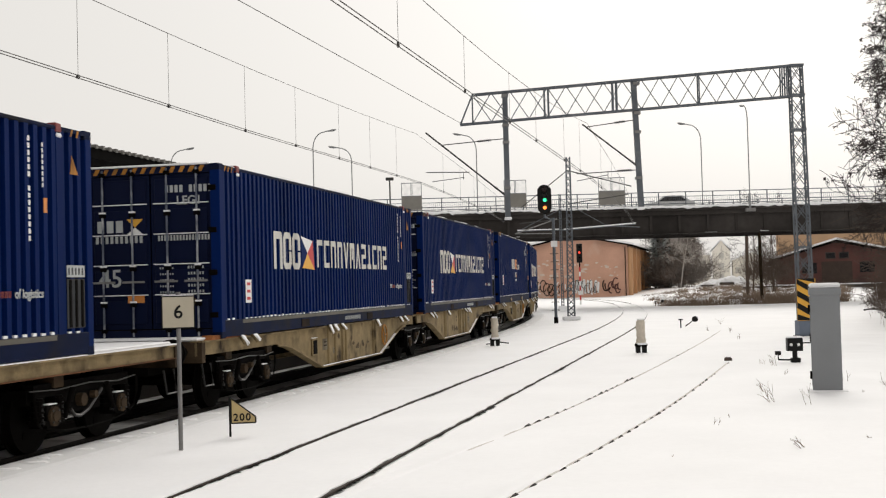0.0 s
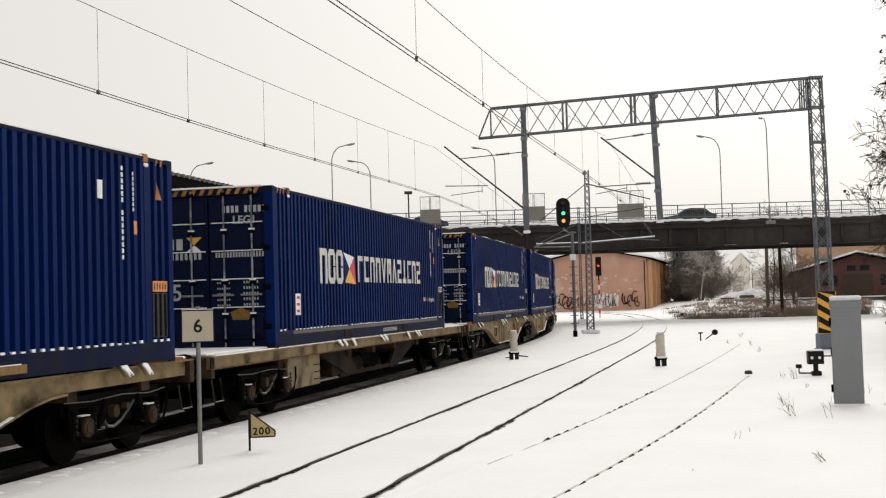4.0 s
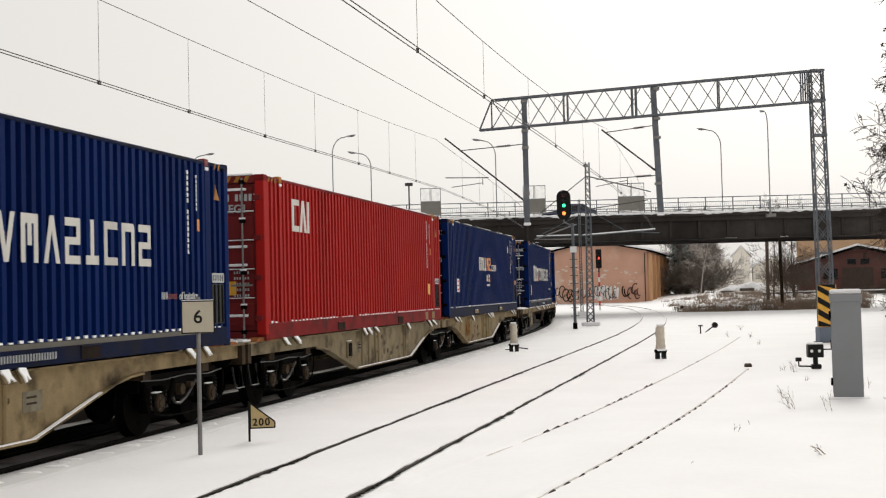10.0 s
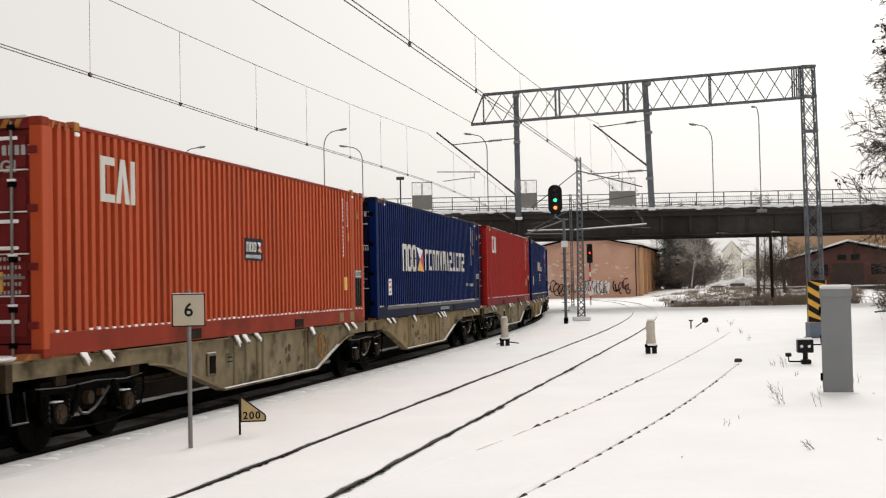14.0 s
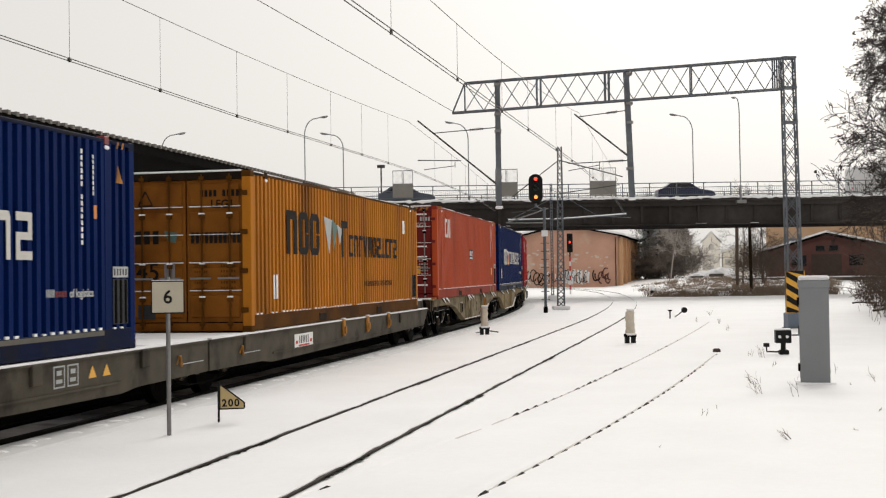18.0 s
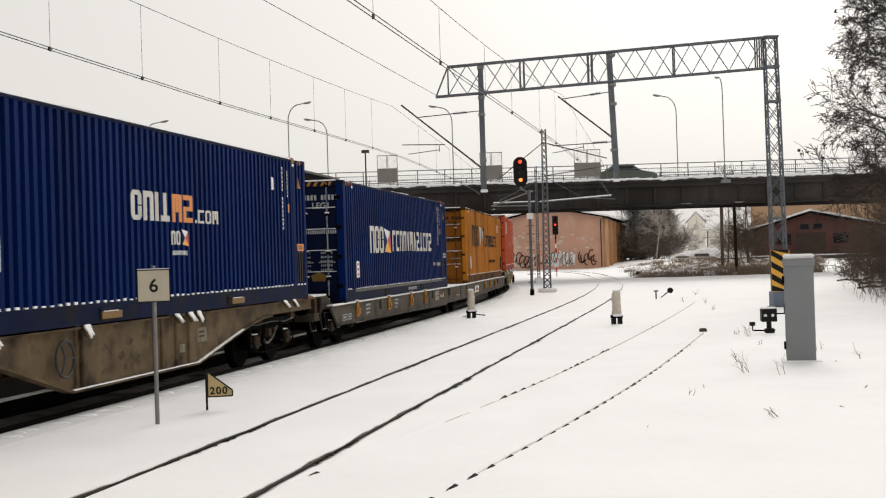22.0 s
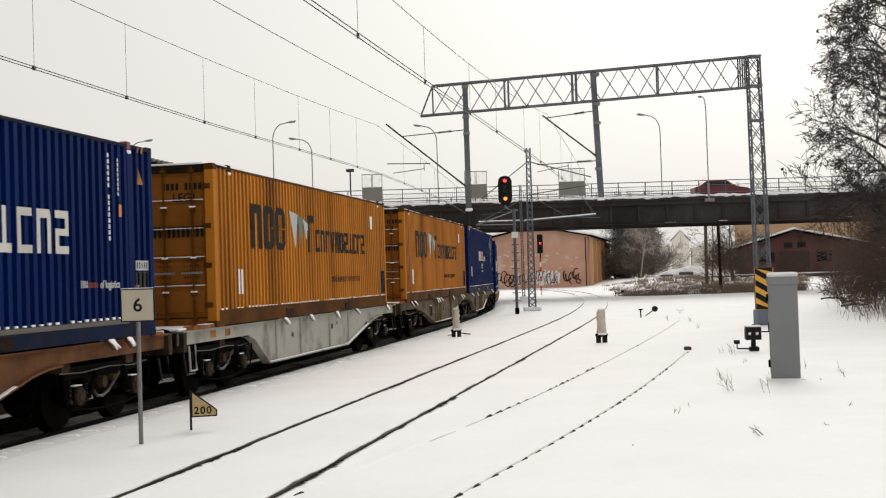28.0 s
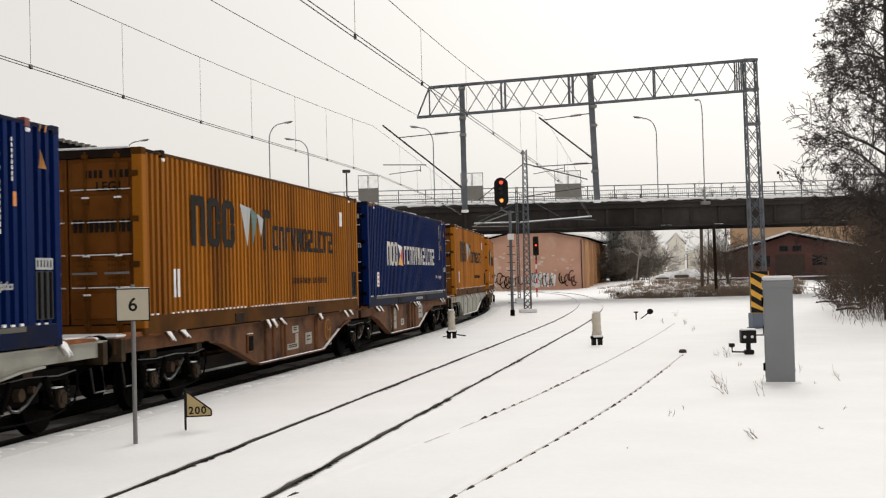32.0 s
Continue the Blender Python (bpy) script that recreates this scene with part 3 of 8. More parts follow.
def make_bridge():
    b = thing("road_bridge", "low dark road bridge over the tracks with snow on its edge", "bridge", kind="structure")
    y0, y1 = BRIDGE_Y, BRIDGE_Y + 11.0
    for y in (y0 + 0.25, y0 + 3.7, y0 + 7.2, y1 - 0.65):
        part("girder", box((-150, 150, y, y + 0.4, 5.42, 6.75)), GIRDER, b, "dark grimy steel girder")
    part("deck", box((-150, 150, y0, y1, 6.75, 7.12)), GIRDER, b, "dark stained deck slab")
    part("kerb", soft_box(-150, 150, y0 - 0.12, y0 + 0.5, 7.05, 7.3, 0.04), GIRDER, b, "dark stained edge beam")
    part("far_kerb", box((-150, 150, y1 - 0.5, y1 + 0.1, 7.05, 7.3)), CONCRETE, b)
    bm = bmesh.new()
    rng = random.Random(8)
    last = None
    for k in range(300):
        x = -14.0 + k * 0.25
        n = noise.noise((x * 0.5, 1, 4)) + 0.6 * noise.noise((x * 2.2, 3, 4))
        top = 7.40 + 0.09 * n + rng.uniform(-0.04, 0.07)
        low = 7.25 - 0.20 * max(0.0, noise.noise((x * 0.35, 7, 2)) + 0.5 * noise.noise((x * 1.9, 8, 2))) + rng.uniform(-0.02, 0.07)
        row = [bm.verts.new(c) for c in ((x, y0 - 0.14, low), (x, y0 - 0.17, (low + top) / 2), (x, y0 - 0.08, top), (x, y0 + 0.45, top + 0.03), (x, y0 + 0.45, 7.2))]
        if last:
            for q in range(4):
                bm.faces.new((last[q], last[q + 1], row[q + 1], row[q]))
        last = row
    part("snow_edge", bm, SNOW, b, "ragged ledge of snow")
    part("road", box((-150, 150, y0 + 0.5, y1 - 0.5, 7.12, 7.2)), material("slushy_asphalt", (0.20, 0.20, 0.20), 0.7, 0, 0.3, 0.5), b, "slushy asphalt road")
    stiff = part("stiffener", box((-0.09, 0.09, y0 + 0.12, y0 + 0.25, 5.5, 6.74)), GIRDER, b, "upright rib of the girder")
    for k in range(1, 26):
        again(stiff, pose(-14 + k * 2.1, 0, 0))
    stiff.matrix_basis = pose(-14, 0, 0)
    part("lower_flange", box((-150, 150, y0 + 0.02, y0 + 0.80, 5.37, 5.42)), GIRDER, b, "wide lower flange")
    flake = bmesh.new()
    x = -14.0
    while x < 45:
        w = rng.uniform(0.1, 0.9)
        if rng.random() < 0.12:
            add_box(flake, x, x + w, y0 + 0.03, y0 + 0.12, 5.42, 5.42 + rng.uniform(0.015, 0.05))
        x += w
    tagged(part("flange_snow", flake, SNOW, b, "scraps of snow on the flange"), kind="stuff")
    for x0, x1 in ((-150, -9), (38.7, 150)):
        part("abutment", box((x0, x1, y0 + 0.4, y1 - 0.4, -0.6, 5.42)), CONCRETE, b, "stained concrete abutment")
    return b


make_bridge()


def make_railing(y, name, label):
    r = thing(name, label, "railing", kind="structure")
    mat = GREY_STEEL
    for z in (8.42, 7.55):
        part("rail", box((-12, 61, y - 0.025, y + 0.025, z, z + 0.06)), mat, r)
    post = part("post", box((-0.035, 0.035, y - 0.035, y + 0.035, 7.3, 8.42)), mat, r)
    n = 0
    bars = bmesh.new()
    x = -12.0
    while x < 61:
        if n:
            again(post, pose(x, 0, 0))
        else:
            post.matrix_basis = pose(x, 0, 0)
        for k in range(1, 13):
            add_box(bars, x + k * 0.154 - 0.008, x + k * 0.154 + 0.008, y - 0.008, y + 0.008, 7.6, 8.12)
        x, n = x + 2.0, n + 1
    part("low_rail", box((-12, 61, y - 0.015, y + 0.015, 8.10, 8.14)), mat, r)
    tagged(part("baluster", bars, mat, r, "row of thin upright bars"), kind="stuff")


make_railing(BRIDGE_Y + 0.12, "railing_near", "grey steel bridge railing with thin upright bars")
make_railing(BRIDGE_Y + 10.8, "railing_far", "grey steel railing on the bridge's other side")


def make_back_wall():
    """An unseen wall that closes the yard, added to cut sky light from behind."""
    w = part("wall_back", box((-8.0, 75.0, -34.6, -34.0, -0.3, 13.0)), DARK_BRICK)
    tagged(w, "plain dark unseen wall added behind the camera", "wall", kind="structure")


make_back_wall()


# ---- platform and canopy beyond the train ----
def make_platform():
    p = thing("platform", "station platform beyond the train under a long canopy", "platform", kind="structure")
    bm = bmesh.new()
    for lo, hi, z in ((-12.0, -1.85, 0.55),):
        top = [(x + lo * math.cos(h), y + lo * math.sin(h), x + hi * math.cos(h), y + hi * math.sin(h)) for s, x, y, h in MAIN if -60 <= s <= 52][::8]
        last = None
        for ax, ay, bx, by in top:
            row = [bm.verts.new(c) for c in ((ax, ay, -0.5), (ax, ay, z), (bx, by, z), (bx, by, -0.5))]
            if last:
                for k in range(3):
                    bm.faces.new((last[k], last[k + 1], row[k + 1], row[k]))
            last = row
    part("slab", bm, CONCRETE, p, "concrete platform slab")


make_platform()


def make_canopy():
    c = thing("platform_canopy", "long dark platform canopy with a ribbed roof edge under snow", "canopy")
    s0, s1, lo, hi, z = -60.0, 49.0, -10.5, -4.0, 4.94
    bm = bmesh.new()
    last = None
    for s, x, y, h in MAIN[::4]:
        if not s0 <= s <= s1:
            continue
        cs, sn = math.cos(h), math.sin(h)
        row = [bm.verts.new((x + u * cs, y + u * sn, v)) for u, v in ((hi, z), (hi, z + 0.24), (hi - 2.6, z + 0.42), (lo, z + 0.28), (lo, z), (hi - 2.6, z + 0.1))]
        if last:
            for k in range(6):
                bm.faces.new((last[k], last[(k + 1) % 6], row[(k + 1) % 6], row[k]))
        else:
            bm.faces.new(row)
        last = row
    bm.faces.new(last[::-1])
    part("roof", bm, DARK_STEEL, c, "dark sheet-metal roof")
    part("roof_snow", ribbon(MAIN, hi - 4.5, hi - 0.6, z + 0.44, s0 + 1, s1 - 1, 4), SNOW, c, "thin snow on the roof")
    rib = part("roof_rib", box((-0.6, 0.03, -0.05, 0.05, z + 0.22, z + 0.31)), SCREEN, c, "grey roof rib")
    first = True
    s = -8.0
    while s < 48.6:
        x, y, h = at_main(s, hi)
        m = pose(x, y, 0, 0, 0, math.degrees(h))
        if first:
            rib.matrix_basis, first = m, False
        else:
            again(rib, m)
        s += 0.32
    post = part("post", box((-0.1, 0.1, -0.1, 0.1, 0.55, z + 0.1)), DARK_STEEL, c)
    for k in range(14):
        x, y, h = at_main(-58 + k * 8.0, -7.2)
        m = pose(x, y, 0, 0, 0, math.degrees(h))
        if k:
            again(post, m)
        else:
            post.matrix_basis = m


make_canopy()


# ---- overhead line ----
def lattice(bm, a, b, w, d, panels, r=0.02, chord=0.035, side=Vector((1, 0, 0)), narrow=1.0):
    """A four-sided lattice from a to b, w by d across at a and narrower by a share at b, w along side."""
    a, b = Vector(a), Vector(b)
    ax = (b - a).normalized()
    u = (side - ax * side.dot(ax)).normalized()
    v = ax.cross(u)
    cor = [(u * (i * w / 2) + v * (j * d / 2)) for i, j in ((-1, -1), (1, -1), (1, 1), (-1, 1))]
    for c in cor:
        add_tube(bm, a + c, b + c * narrow, chord, 4)
    for p in range(panels):
        p0, p1 = a.lerp(b, p / panels), a.lerp(b, (p + 1) / panels)
        k0, k1 = 1 + (narrow - 1) * p / panels, 1 + (narrow - 1) * (p + 1) / panels
        for i in range(4):
            c0, c1 = cor[i], cor[(i + 1) % 4]
            add_tube(bm, p0 + c0 * k0, p1 + c1 * k1, r, 4, caps=False)
            add_tube(bm, p0 + c1 * k0, p1 + c0 * k1, r, 4, caps=False)


def insulator(a, b):
    a, b = Vector(a), Vector(b)
    bm = bmesh.new()
    add_tube(bm, a, b, 0.02, 6)
    n = 7
    for k in range(n):
        p = a.lerp(b, (k + 0.3) / n)
        q = a.lerp(b, (k + 0.7) / n)
        add_tube(bm, p, q, 0.055, 8, 0.03)
    return bm


def make_gantry():
    g = thing("overhead_line_gantry", "grey lattice steel gantry reaching across two tracks from one leg", "gantry")
    leg = bmesh.new()
    lattice(leg, (12.11, 42.0, 0.35), (12.035, 42.0, 9.1), 0.47, 0.34, 15, 0.017, 0.036, narrow=0.84)
    for z in (2.9, 6.85, 8.02, 9.03):
        add_box(leg, 12.12 - 0.0085 * z - 0.235, 12.12 - 0.0085 * z + 0.235, 41.80, 42.20, z, z + 0.07)
    part("leg", leg, GREY_STEEL, g, "tall lattice leg")
    beam = bmesh.new()
    x0, x1 = 1.12, 11.84
    za0, za1, zb0, zb1 = 7.38, 8.02, 8.35, 9.06
    def low(x):
        return za0 + (za1 - za0) * (x - x0) / (x1 - x0)
    def high(x):
        return zb0 + (zb1 - zb0) * (x - x0) / (x1 - x0)
    for y in (41.87, 42.13):
        add_tube(beam, (x0 - 0.42, y, low(x0 - 0.42)), (x1, y, za1), 0.042, 4)
        add_tube(beam, (x0, y, high(x0)), (x1, y, zb1), 0.042, 4)
        add_tube(beam, (x0 - 0.42, y, low(x0 - 0.42)), (x0, y, high(x0)), 0.03, 4)
        n = 17
        for k in range(n):
            a, b = x0 + (x1 - x0) * k / n, x0 + (x1 - x0) * (k + 1) / n
            if y < 42:
                add_tube(beam, (a, y, low(a)), (b, y, high(b)), 0.02, 4, caps=False)
                add_tube(beam, (a, y, high(a)), (b, y, low(b)), 0.02, 4, caps=False)
        for x in (x0, 3.55, 3.68, 5.85, 5.98, 8.75, 11.55, 11.70):
            add_tube(beam, (x, y, low(x)), (x, y, high(x)), 0.03, 4, caps=False)
    for k in range(18):
        a = x0 + (x1 - x0) * k / 17
        add_tube(beam, (a, 41.87, low(a)), (a, 42.13, low(a)), 0.016, 4, caps=False)
        add_tube(beam, (a, 41.87, high(a)), (a, 42.13, high(a)), 0.016, 4, caps=False)
    part("beam", beam, GREY_STEEL, g, "lattice beam")
    part("foundation", soft_box(11.75, 12.5, 41.6, 42.4, -0.5, -0.02, 0.03), CONCRETE, g, "concrete foot")
    base = part("base_plate", soft_box(11.80, 12.40, 41.7, 42.3, -0.1, 0.48, 0.03), material("blue_grey_paint", (0.13, 0.16, 0.21), 0.6), g, "blue-grey painted foot")
    guard = part("warning_board", box((11.745, 12.34, 41.68, 41.71, 0.48, 1.88), (12.34, 12.37, 41.68, 42.10, 0.48, 1.88)), YELLOW_PAINT, g, "yellow board with black slanting stripes")
    for k in range(5):
        z = 0.14 + k * 0.40
        out = [(11.745, z + 0.36), (12.34, z), (12.34, z + 0.20), (11.745, z + 0.56)]
        out = [(x, min(max(zz, 0.48), 1.88)) for x, zz in out]
        part("stripe", prism(out, "y", 41.672, 41.679), BLACK_PAINT, guard)
    for name_x, top, low_z, lean in ((2.22, 8.40, 4.13, 0.0), (6.65, 8.70, 4.36, -0.085)):
        part("drop_post", prism([(name_x - 0.09 - lean * 0.6, low_z), (name_x + 0.09 - lean * 0.6, low_z), (name_x + 0.085 + lean, top), (name_x - 0.085 + lean, top)], "y", 41.9, 42.1), GREY_STEEL, g, "grey post hanging from the beam")
        part("post_snow", soft_box(name_x - 0.12 - lean * 0.6, name_x + 0.12 - lean * 0.6, 41.86, 42.12, low_z - 0.02, low_z + 0.07, 0.02, 1), SNOW, g, "snow clinging to the post's foot")
        for z in (top - 0.15, top - 1.15, low_z + 2.55, low_z + 1.0):
            part("clamp", box((name_x - 0.11, name_x + 0.11, 41.86, 42.14, z, z + 0.09)), STEEL, g)
        # tube cantilever with insulators, stay and steady arm
        dx = -2.7 if name_x < 4 else -1.85
        tip = Vector((name_x + dx, 42.0, 7.12 if name_x < 4 else 7.27))
        foot = Vector((name_x - 0.08, 42.0, 4.95 if name_x < 4 else 5.85))
        part("bracket_tube", tubes((foot, tip, 0.027)), OLD_STEEL, g, "slanting cantilever tube")
        k = foot.lerp(tip, 0.13)
        part("insulator", insulator(foot, k), OLD_STEEL, g, "ribbed insulator")
        up = Vector((name_x - 0.08, 42.0, 6.85 if name_x < 4 else 7.37))
        q = foot.lerp(tip, 0.80 if name_x < 4 else 0.93)
        part("stay", tubes((up, q, 0.016)), OLD_STEEL, g)
        part("insulator", insulator(up.lerp(q, 0.2), up.lerp(q, 0.42)), OLD_STEEL, g)
        arm = foot.lerp(tip, 0.45 if name_x < 4 else 0.05)
        z = 5.72 if name_x < 4 else 5.68
        if name_x < 4:
            part("steady_tube", tubes(((arm.x, 42, z + 0.03), (arm.x - 1.45, 42, z + 0.06), 0.016)), OLD_STEEL, g)
            part("steady_arm", tubes(((arm.x - 0.2, 42, z), (arm.x - 0.2, 42, z - 0.2), 0.012), ((arm.x - 0.2, 42, z - 0.14), (arm.x - 1.25, 42, z - 0.26), 0.012)), OLD_STEEL, g)
        else:
            part("steady_tube", tubes(((foot.x, 42, z), (foot.x - 2.0, 42, z - 0.08), 0.016)), OLD_STEEL, g)
            part("insulator", insulator((foot.x - 0.15, 42, z), (foot.x - 0.65, 42, z - 0.02)), OLD_STEEL, g)
            part("steady_arm", tubes(((foot.x - 0.95, 42, z - 0.02), (foot.x - 0.95, 42, z - 0.3), 0.012), ((foot.x - 0.95, 42, z - 0.14), (foot.x - 2.0, 42, z - 0.32), 0.012)), OLD_STEEL, g)




make_gantry()


def make_catenary(line, lat, s0, s1, contact, carrier, stops, twin):
    """A span of overhead line above a track: contact and carrier give the heights along it."""
    c = thing("catenary", "taut contact wire hung by droppers from a sagging carrier wire", "overhead wire", group="overhead wires")
    ss = [s0 + (s1 - s0) * k / 40 for k in range(41)]
    part("contact_wire", chain([(*at_line(line, s, lat), contact(s)) for s in ss], 0.0085, 5), WIRE, c)
    if twin:
        part("contact_wire", chain([(*at_line(line, s, lat + 0.06), contact(s) + 0.02) for s in ss], 0.0085, 5), WIRE, c)
    part("carrier_wire", chain([(*at_line(line, s, lat), carrier(s)) for s in ss], 0.0068, 5), WIRE, c)
    for s in stops:
        p = at_line(line, s, lat)
        d = part("dropper", tubes(((*p, contact(s)), (*p, carrier(s)), 0.0036), n=5), WIRE, c, "thin dropper wire")
        part("clip", box((p[0] - 0.02, p[0] + 0.02, p[1] - 0.05, p[1] + 0.05, contact(s) - 0.01, contact(s) + 0.05)), WIRE, d)
    return c


make_catenary(MAIN, -0.30, -14.0, 41.2, lambda s: 5.28 + 0.20 * max(s - 25, 0) / 17, lambda s: 6.60 + 0.00090 * (s - 17) ** 2, (10.4, 14.0, 17.6, 20.9, 24.7, 28.0, 31.6, 34.8, 38.1), True)
make_catenary(MAIN, -0.30, 41.2, 68.0, lambda s: 5.48 - 0.004 * (s - 41), lambda s: 7.13 - 0.042 * (s - 41) + 0.0007 * (s - 41) ** 2, (46.0, 50.0, 54.0, 58.0, 62.0), True)
make_catenary(SECOND, 0.15, -12.0, 42.6, lambda s: 5.22 + 0.22 * max(s, 0) / 42, lambda s: 6.30 + 0.00150 * (s - 17) ** 2, (7.5, 12.6, 17.5, 22.1, 26.8, 30.6, 36.0, 40.0), True)
make_catenary(SECOND, 0.15, 42.6, 74.0, lambda s: 5.44 - 0.006 * (s - 42), lambda s: 7.28 - 0.050 * (s - 42) + 0.0006 * (s - 42) ** 2, (47.0, 52.0, 57.0, 62.0), True)
feeder = part("feeder_wire", chain([(0.70 - 0.2378 * (42 - y), y, 7.42) for y in (42, 30, 18, 6, -6)], 0.0085, 5), WIRE)
tagged(feeder, "single dark feeder wire running to the gantry's tip", "overhead wire", "overhead wires")


# ---- the container train ----
def travelled(t):
    """Metres the gathering train has run since the start."""
    return 4.7194 * t + 0.04757 * t * t - 0.0001777 * t ** 3


LONG, WIDE, TALL, DECK = 13.716, 2.5, 2.896, 1.17
SILL = 0.30


PITCH = 0.2095  # from fold to fold


def corrugated(x_out, depth, y0, y1, z0, z1, pitch=PITCH):
    """A folded steel wall that runs along y, with its ribs facing x_out's side."""
    sign = 1 if x_out > 0 else -1
    bm = bmesh.new()
    n = int(round((y1 - y0) / pitch))
    pitch = (y1 - y0) / n
    last = None
    for k in range(n):
        for f, d in ((0.0, 0), (0.45, 0), (0.53, 1), (0.92, 1)):
            y = y0 + (k + f) * pitch
            x = x_out - sign * depth * d
            row = (bm.verts.new((x, y, z0)), bm.verts.new((x, y, z1)))
            if last:
                bm.faces.new((last[0], row[0], row[1], last[1]) if sign > 0 else (last[0], last[1], row[1], row[0]))
            last = row
    row = (bm.verts.new((x_out, y1, z0)), bm.verts.new((x_out, y1, z1)))
    bm.faces.new((last[0], row[0], row[1], last[1]) if sign > 0 else (last[0], last[1], row[1], row[0]))
    return bm


def bars(plan, y0, z0, height, width, gap, weight):
    """Plain upright bars that stand for small painted marks: d two bars, s one. Gives boxes as (y0, y1, z0, z1), mark by mark."""
    out, y = [], y0
    for kind in plan:
        if kind == " ":
            y += width * 0.6
        elif kind == "s":
            out.append([(y, y + weight, z0, z0 + height)])
            y += weight + gap
        else:
            out.append([(y, y + weight, z0, z0 + height), (y + width - weight, y + width, z0, z0 + height)])
            y += width + gap
    return out


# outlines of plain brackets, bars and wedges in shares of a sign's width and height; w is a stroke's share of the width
SHAPES = {"bar": lambda w: ((0, 0), (1, 0), (1, 1), (0, 1)),
          "dot": lambda w: ((0, 0), (1, 0), (1, 0.24), (0, 0.24)),
          "gate": lambda w: ((0, 0), (w, 0), (w, 0.80), (1 - w, 0.80), (1 - w, 0), (1, 0), (1, 0.88), (0.9, 1), (0, 1)),
          "hook": lambda w: ((0, 0), (w, 0), (w, 0.80), (1, 0.80), (1, 1), (0, 1)),
          "clamp": lambda w: ((0, 0), (1, 0), (1, 0.18), (w, 0.18), (w, 0.82), (1, 0.82), (1, 1), (0, 1)),
          "ring": lambda w: ((0, 0.15), (0.2, 0), (0.8, 0), (1, 0.15), (1, 0.48), (1 - w, 0.48), (1 - w, 0.22), (0.7, 0.17), (0.3, 0.17), (w, 0.22), (w, 0.78), (0.3, 0.83), (0.7, 0.83), (1 - w, 0.78), (1 - w, 0.52), (1, 0.52), (1, 0.85), (0.8, 1), (0.2, 1), (0, 0.85)),
          "wedge": lambda w: ((0, 1), (0.5 - w / 2, 0), (0.5 + w / 2, 0), (1, 1), (1 - w, 1), (0.5, 0.30), (w, 1)),
          "peak": lambda w: ((0, 0), (w, 0), (0.5, 0.70), (1 - w, 0), (1, 0), (0.5 + w / 2, 1), (0.5 - w / 2, 1)),
          "comb": lambda w: ((0, 0), (w, 0), (w, 0.80), (0.5 - w / 2, 0.80), (0.5 - w / 2, 0.35), (0.5 + w / 2, 0.35), (0.5 + w / 2, 0.80), (1 - w, 0.80), (1 - w, 0), (1, 0), (1, 1), (0, 1)),
          "steps": lambda w: ((1, 0), (1, 0.18), (w, 0.18), (w, 0.42), (1, 0.42), (1, 1), (0, 1), (0, 0.82), (1 - w, 0.82), (1 - w, 0.58), (0, 0.58), (0, 0)),
          "stand": lambda w: ((0.05, 0), (0.95, 0), (0.95, 0.20), (0.5 + w / 2, 0.20), (0.5 + w / 2, 1), (0.5 - w / 2, 1), (0.5 - w / 2, 0.20), (0.05, 0.20))}


def sign_mesh(kind, x, y, z, wide, high, weight):
    return flat([(y + u * wide, z + v * high) for u, v in SHAPES[kind](weight / wide)], x)


def painted_row(c, name, label, plan, x, y0, z0, height, width, gap, weight, mat):
    """Large painted signs of plain shapes, each a part of its own."""
    y = y0
    for k, kind in enumerate(plan):
        wide = weight if kind in ("bar", "dot") else width
        part(name, sign_mesh(kind, x, y, z0, wide, height, weight), mat, c, label if k == 0 else "")
        y += wide + gap


def small_row(c, name, label, plan, x, y0, z0, height, width, gap, weight, mat):
    """Signs too small to tell apart, joined."""
    tagged(part(name, box(*[(x, x + 0.006, *q) for sign in bars(plan, y0, z0, height, width, gap, weight) for q in sign]), mat, c, label), kind="stuff")


def flat(points, x):
    """A thin painted shape on the side wall from (y, z) pairs."""
    return prism(points, "x", x, x + 0.006)


